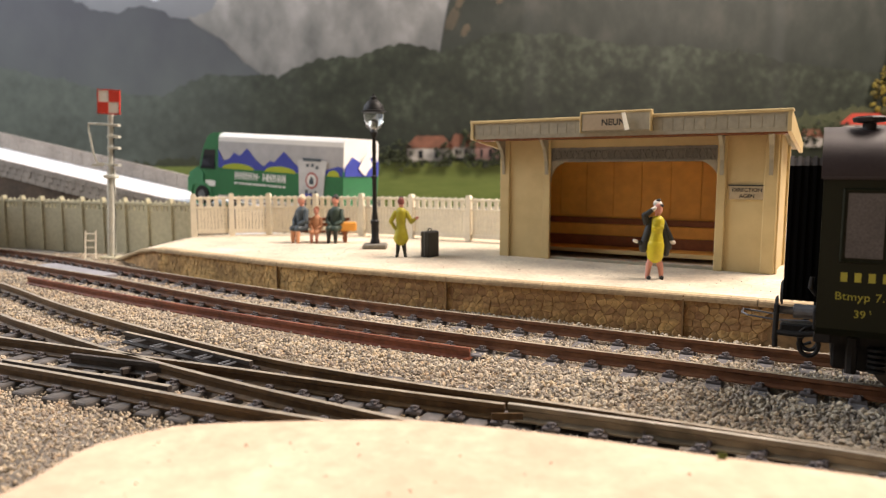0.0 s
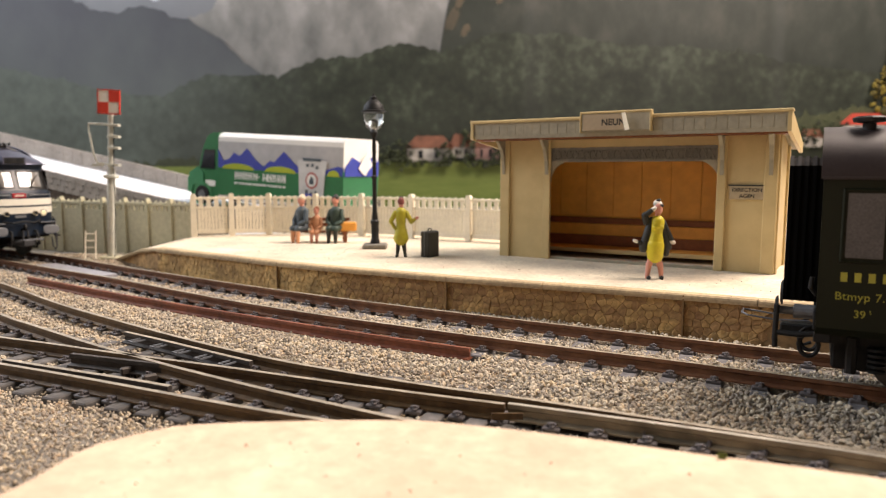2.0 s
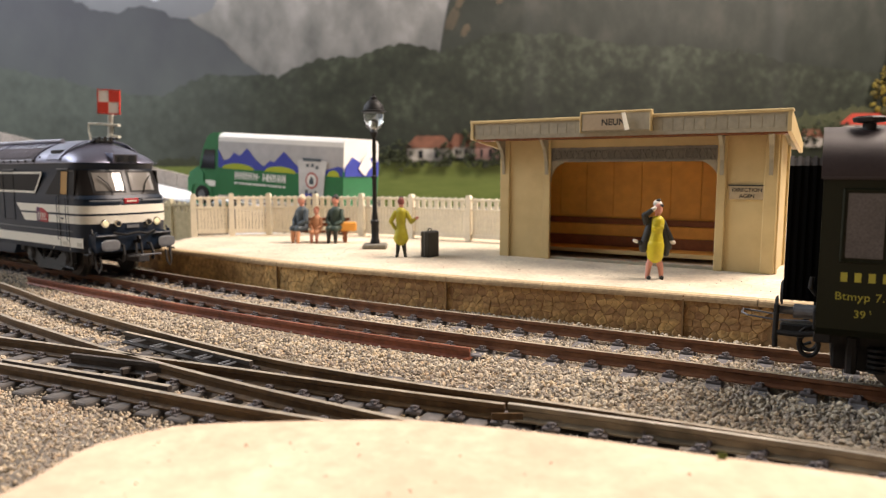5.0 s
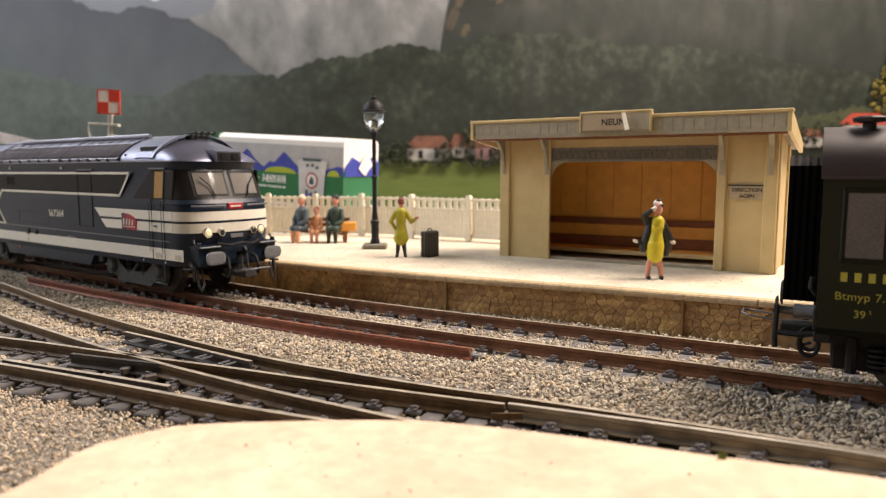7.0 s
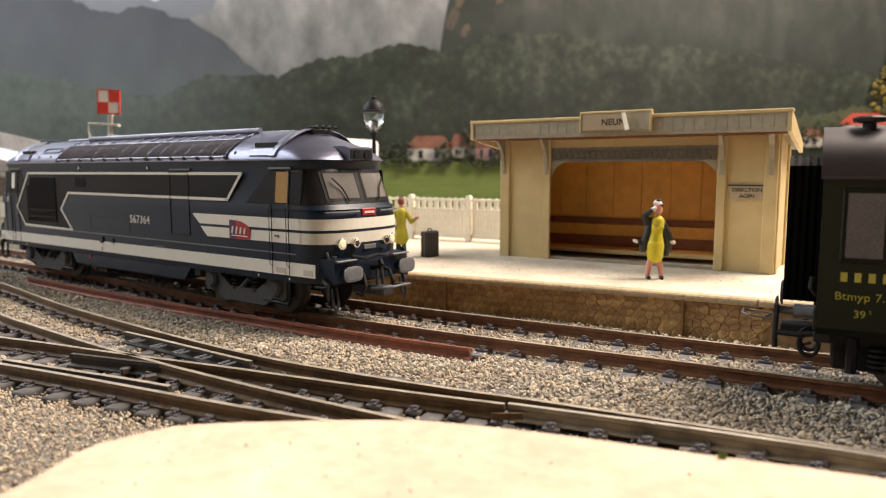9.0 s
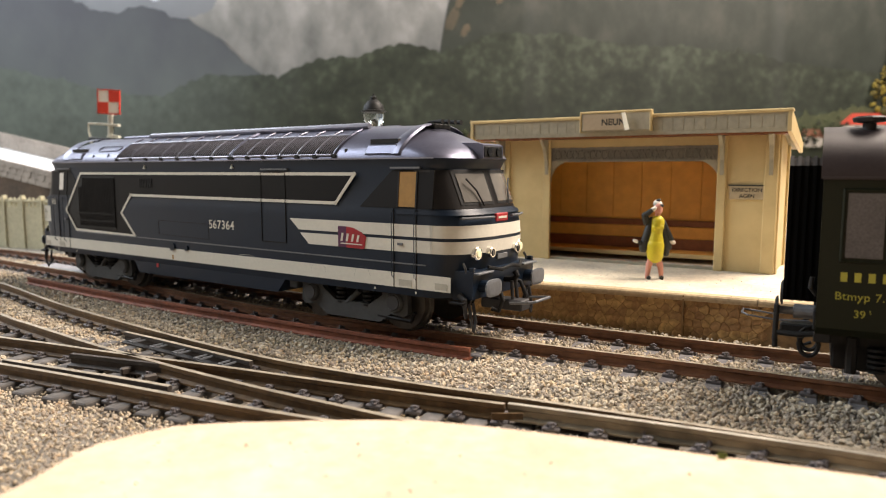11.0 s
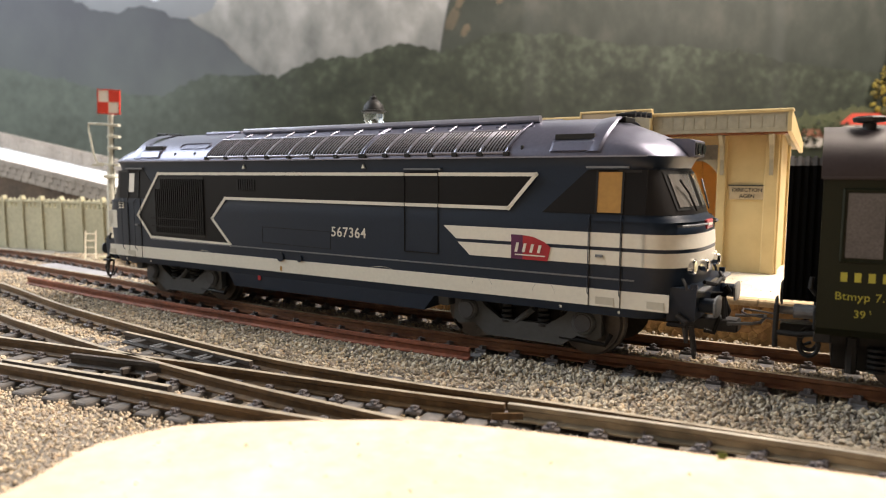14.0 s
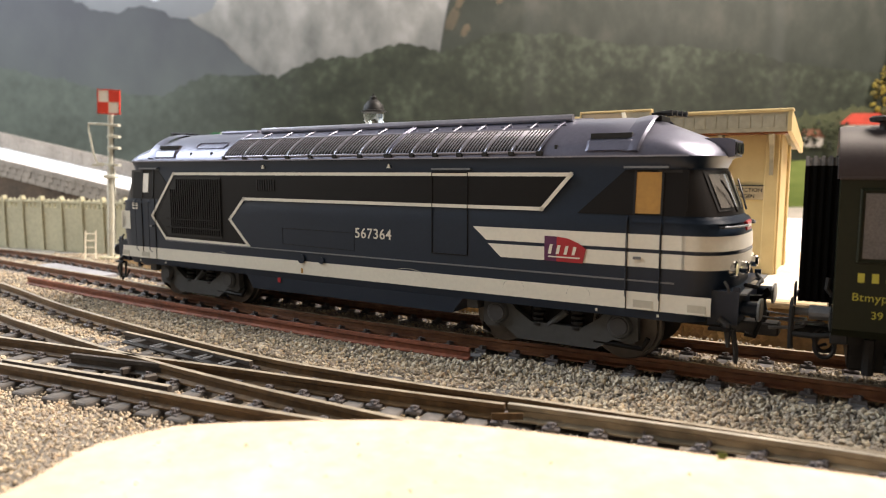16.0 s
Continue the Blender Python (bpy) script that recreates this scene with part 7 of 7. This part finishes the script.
# ---- passenger coach; local x along the track away from the locomotive, near side at -y
def coach():
    t = thing("passenger_coach", 63.6 + 15.6 * 0.477, 111.7 + 15.6 * 0.879, 0, -28.5, "olive green model passenger coach with brown-grey roof", "coach")
    L = 235.0
    bm = bmesh.new()
    prof = [(-14.4, 9.6), (-15.6, 11.0), (-15.6, 35.6), (15.6, 35.6), (15.6, 11.0), (14.4, 9.6)]
    a = [bm.verts.new((-2.2, y, z)) for y, z in prof]
    b = [bm.verts.new((L, y, z)) for y, z in prof]
    n = len(prof)
    for i in range(n):
        bm.faces.new((a[i], a[(i + 1) % n], b[(i + 1) % n], b[i]))
    bm.faces.new(a), bm.faces.new(b[::-1])
    part("body", bm, M_CGREEN, t, "olive green body side")
    bm = bmesh.new()
    arc = [(-15.9, 35.5), (-15.9, 36.1), (-15.2, 38.6), (-13.4, 41.0), (-10, 43.0), (-5, 44.2), (0, 44.5), (5, 44.2), (10, 43.0), (13.4, 41.0), (15.2, 38.6), (15.9, 36.1), (15.9, 35.5)]
    a = [bm.verts.new((-2.6, y, z)) for y, z in arc]
    b = [bm.verts.new((L, y, z)) for y, z in arc]
    n = len(arc)
    for i in range(n):
        bm.faces.new((a[i], a[(i + 1) % n], b[(i + 1) % n], b[i]))
    bm.faces.new(a), bm.faces.new(b[::-1])
    part("roof", bm, M_CROOF, t, "brown-grey arched roof", smooth=True)
    part("gutter", bx(-2.4, L, -16.0, -15.6, 35.3, 35.8, 0.1), M_CROOF, t)
    for x in (4.0, 40, 80, 120, 160):
        bm = bmesh.new()
        lathe(bm, [(1.0, 43.2), (1.0, 44.6), (2.4, 44.8), (2.6, 45.4), (2.2, 45.7)], x, -7.5, 14)
        part("roof_vent", bm, M_BLACK, t, "black mushroom roof vent")
    # gangway bellows with a paler folded top
    for i in range(9):
        x = -7.5 + i * 0.60
        bm = bmesh.new()
        r = 0.3 * (i % 2)
        pr = [(-8.8 + r, 14.0), (8.8 - r, 14.0), (8.8 - r, 37.6), (7.4, 39.3 - r), (-7.4, 39.3 - r), (-8.8 + r, 37.6)]
        a = [bm.verts.new((x, y, z)) for y, z in pr]
        b = [bm.verts.new((x + 0.60, y, z)) for y, z in pr]
        for k in range(6):
            f = bm.faces.new((a[k], a[(k + 1) % 6], b[(k + 1) % 6], b[k]))
            f.material_index = 1 if k in (2, 3, 4) else 0
        bm.faces.new(a), bm.faces.new(b[::-1])
        part("bellows_fold", bm, [M_BELLOW, M_BELTOP], t, "black rubber gangway fold")
    # windows with rounded frames and mesh blind
    for k, x in enumerate([1.4 + 0] + [22 + 17 * i for i in range(12)]):
        w = 5.2 if k == 0 else 12
        bm = bmesh.new()
        box(bm, x - 0.8, x + w + 0.8, -15.85, -15.5, 22.0, 34.0, 0.16)
        f = part("window_frame", bm, M_CGREEN, t)
        part("frame_rim", tb([(x - 0.5, -15.9, 22.3), (x + w + 0.5, -15.9, 22.3), (x + w + 0.5, -15.9, 33.7), (x - 0.5, -15.9, 33.7), (x - 0.5, -15.9, 22.3)], 0.22, 6), M_CGREEN, f)
        part("window_blind", bx(x, x + w, -15.95, -15.7, 22.8, 33.2, 0.06), M_CURTAIN, f, "grey mesh window blind")
    # company lettering as plain strokes
    for i in range(4):
        x = 1.0 + i * 1.95
        bm = bmesh.new()
        slab(bm, [(x, 18.9), (x + 0.95, 18.9), (x + 0.95, 20.4), (x, 20.4)], -15.72, -15.58)
        part("letter_bar", bm, M_YELLOW, t)
    text_part("class_text", "Btmyp 7.474", 1.85, pose(0.0003, -0.01566, 0.0159, 90), M_YELLOW, t, "yellow class lettering", 1.06)
    text_part("weight_text", "39", 1.75, pose(0.0031, -0.01566, 0.0131, 90), M_YELLOW, t, "yellow weight lettering", 1.0)
    text_part("weight_text", "t", 0.9, pose(0.0053, -0.01566, 0.0139, 90), M_YELLOW, t, "", 1.0)
    # end gear
    for s in (-1, 1):
        bm = bmesh.new()
        tube(bm, [(-2.3, s * 10, 12.4), (-5.6, s * 10, 12.4), (-5.7, s * 10, 12.4), (-8.2, s * 10, 12.4)], [1.25, 1.25, 0.7, 0.7], 14)
        bf = part("buffer", bm, M_GREYB, t, "dull grey metal buffer")
        bm = bmesh.new()
        tube(bm, [(-8.1, s * 10, 12.4), (-8.4, s * 10, 12.4), (-8.6, s * 10, 12.4)], [2.5, 2.4, 1.9], 18)
        part("buffer_head", bm, M_BLACK, bf)
        part("brake_hose", tb([(-2.5, s * 5, 9.0), (-5.0, s * 5, 7.4), (-4.4, s * 5, 5.2), (-2.6, s * 5, 6.0)], 0.32, 8), M_BLACK, t)
        part("end_step", bx(-2.4, 0.2, s * 14 - 0.5, s * 14 + 0.5, 8.2, 9.8, 0.15), M_BLACK, t)
        part("tail_lamp_iron", tb([(-2.3, s * 13.2, 16.0), (-3.2, s * 13.4, 17.2), (-3.0, s * 13.4, 19)], 0.4, 8), M_BLACK, t)
    bm = bmesh.new()
    tube(bm, [(-3, -3.0, 9.4), (-9, -3.0, 9.2), (-13.5, -3.0, 9.6), (-14.6, -2.0, 9.9), (-14.6, 1.5, 9.9), (-13.5, 2.6, 9.6), (-9, 2.6, 9.2)], 0.2, 6)
    part("coupling_loop", bm, M_GREYB, t, "bright wire coupling loop")
    part("draw_gear", bx(-8.0, -2.2, -1.8, 1.8, 6.6, 8.4, 0.3), M_BLACK, t)
    part("headstock", bx(-2.6, -1.6, -13.6, 13.6, 10.0, 13.4, 0.2), M_BLACK, t)
    part("buffer_pipe", tb([(-8.2, -12.0, 13.6), (-8.3, -12.2, 8.0), (-8.2, -12.0, 6.2)], 0.45, 8), M_BLACK, t)
    part("end_pipe", tb([(-2.0, -12.6, 9.2), (-4.5, -12.6, 8.8), (-8.0, -12.2, 8.8)], 0.5, 8), M_BLACK, t)
    for y in (-7.0, -11.6):
        bm = bmesh.new()
        tube(bm, [(-3.0 + 1.5 * math.cos(k * math.pi / 8), y, 7.0 + 2.0 * math.sin(k * math.pi / 8)) for k in range(17)], 0.4, 6)
        part("hose_loop", bm, M_BLACK, t)
    part("underframe", bx(-2.0, L, -11, 11, 7.6, 9.8), M_BLACK, t)
    # made-up black box standing in for the deep shade under the coach
    part("drag_box", bx(0.5, 9.0, -8.5, 9.0, 2.6, 7.6, 0.4), M_BLACK, t)
    part("brake_beam", tb([(11.0, -10.5, 4.2), (11.0, 10.5, 4.2)], 0.9, 8), M_BLACK, t)
    for x in (26.0, 190.0):
        b = new("bogie")
        b.parent = t
        b.empty_display_size = 0.004
        b.matrix_basis = pose(x * MM, 0, 0)
        b["label"] = "black coach bogie"
        for s in (-1, 1):
            bm = bmesh.new()
            slab(bm, [(-18, 6.4), (-17, 4.8), (-12, 4.8), (-8, 3.4), (8, 3.4), (12, 4.8), (17, 4.8), (18, 6.4), (16, 8.6), (-16, 8.6)], s * 11.4, s * 12.8)
            part("side_frame", bm, M_BLACK, b)
            for xx in (-14, 14):
                bm = bmesh.new()
                tube(bm, [(xx, s * 7.9, 5.3), (xx, s * 8.9, 5.3), (xx, s * 9.0, 5.3), (xx, s * 10.4, 5.3)], [5.9, 5.7, 5.3, 5.2], 26)
                part("wheel", bm, M_STEEL, b)
                bm = bmesh.new()
                for k in range(5):
                    tube(bm, [(xx - 5, s * 12.2, 3.6 + k * 0.9), (xx - 5, s * 12.2, 4.0 + k * 0.9)], 1.4, 10)
                part("coil_spring", bm, M_BLACK, b)
            part("foot_pipe", tb([(-22.6, s * 12, 9), (-22.6, s * 12, 3.0)], 0.9, 8), M_BLACK, b)
    return t


LOCO = locomotive()
COACH = coach()


# ---- what moves: the locomotive rolls in along the curve and pushes the coach a little
def motions():
    # seconds, front near corner (x, y) in mm, heading in degrees
    rows = [(0.0, -240.8, 315.2, -34.5), (0.5, -227.5, 305.8, -34.7), (1.0, -214.0, 296.3, -34.9), (1.5, -200.0, 286.4, -35.1), (2.0, -186.6, 277.0, -35.3), (2.5, -174.4, 268.3, -35.5),
            (3.0, -162.4, 259.9, -35.7), (3.5, -150.4, 251.3, -35.9), (4.0, -138.7, 242.8, -36.1), (6.5, -85.6, 203.6, -36.6), (7.0, -72.2, 193.6, -36.55), (7.5, -60.0, 184.4, -36.5), (8.0, -49.3, 176.8, -36.4), (8.5, -39.2, 169.9, -36.2), (9.0, -29.4, 163.35, -35.9),
            (11.5, 9.84, 139.63, -34.3), (12.0, 16.9, 135.6, -33.9), (12.5, 24.0, 131.9, -33.45), (13.0, 31.0, 128.3, -33.0), (13.5, 37.0, 125.4, -32.6), (14.0, 42.1, 122.95, -32.2), (14.5, 47.0, 120.6, -31.9), (14.65, 48.5, 119.9, -31.85), (14.8, 48.5, 119.85, -31.85), (16.0, 48.5, 119.85, -31.85)]
    out = []
    for t, x, y, a in rows:
        c, s = math.cos(radians(a)), math.sin(radians(a))
        cx, cy = x - c * HALF - s * 15.6, y - s * HALF + c * 15.6
        out.append((t, pose(cx * MM, cy * MM, 0, 0, 0, a)))
    walk(LOCO, out)
    p = COACH.matrix_basis.copy()
    d = Vector((math.cos(radians(-28.5)), math.sin(radians(-28.5)), 0))
    crow = [(0.0, 0.0), (14.2, 0.0), (14.35, 0.1), (14.5, 0.7), (14.6, 1.8), (14.7, 2.35), (14.8, 2.4), (16.0, 2.4)]
    walk(COACH, [(t, Matrix.Translation(d * k * MM) @ p) for t, k in crow])


motions()
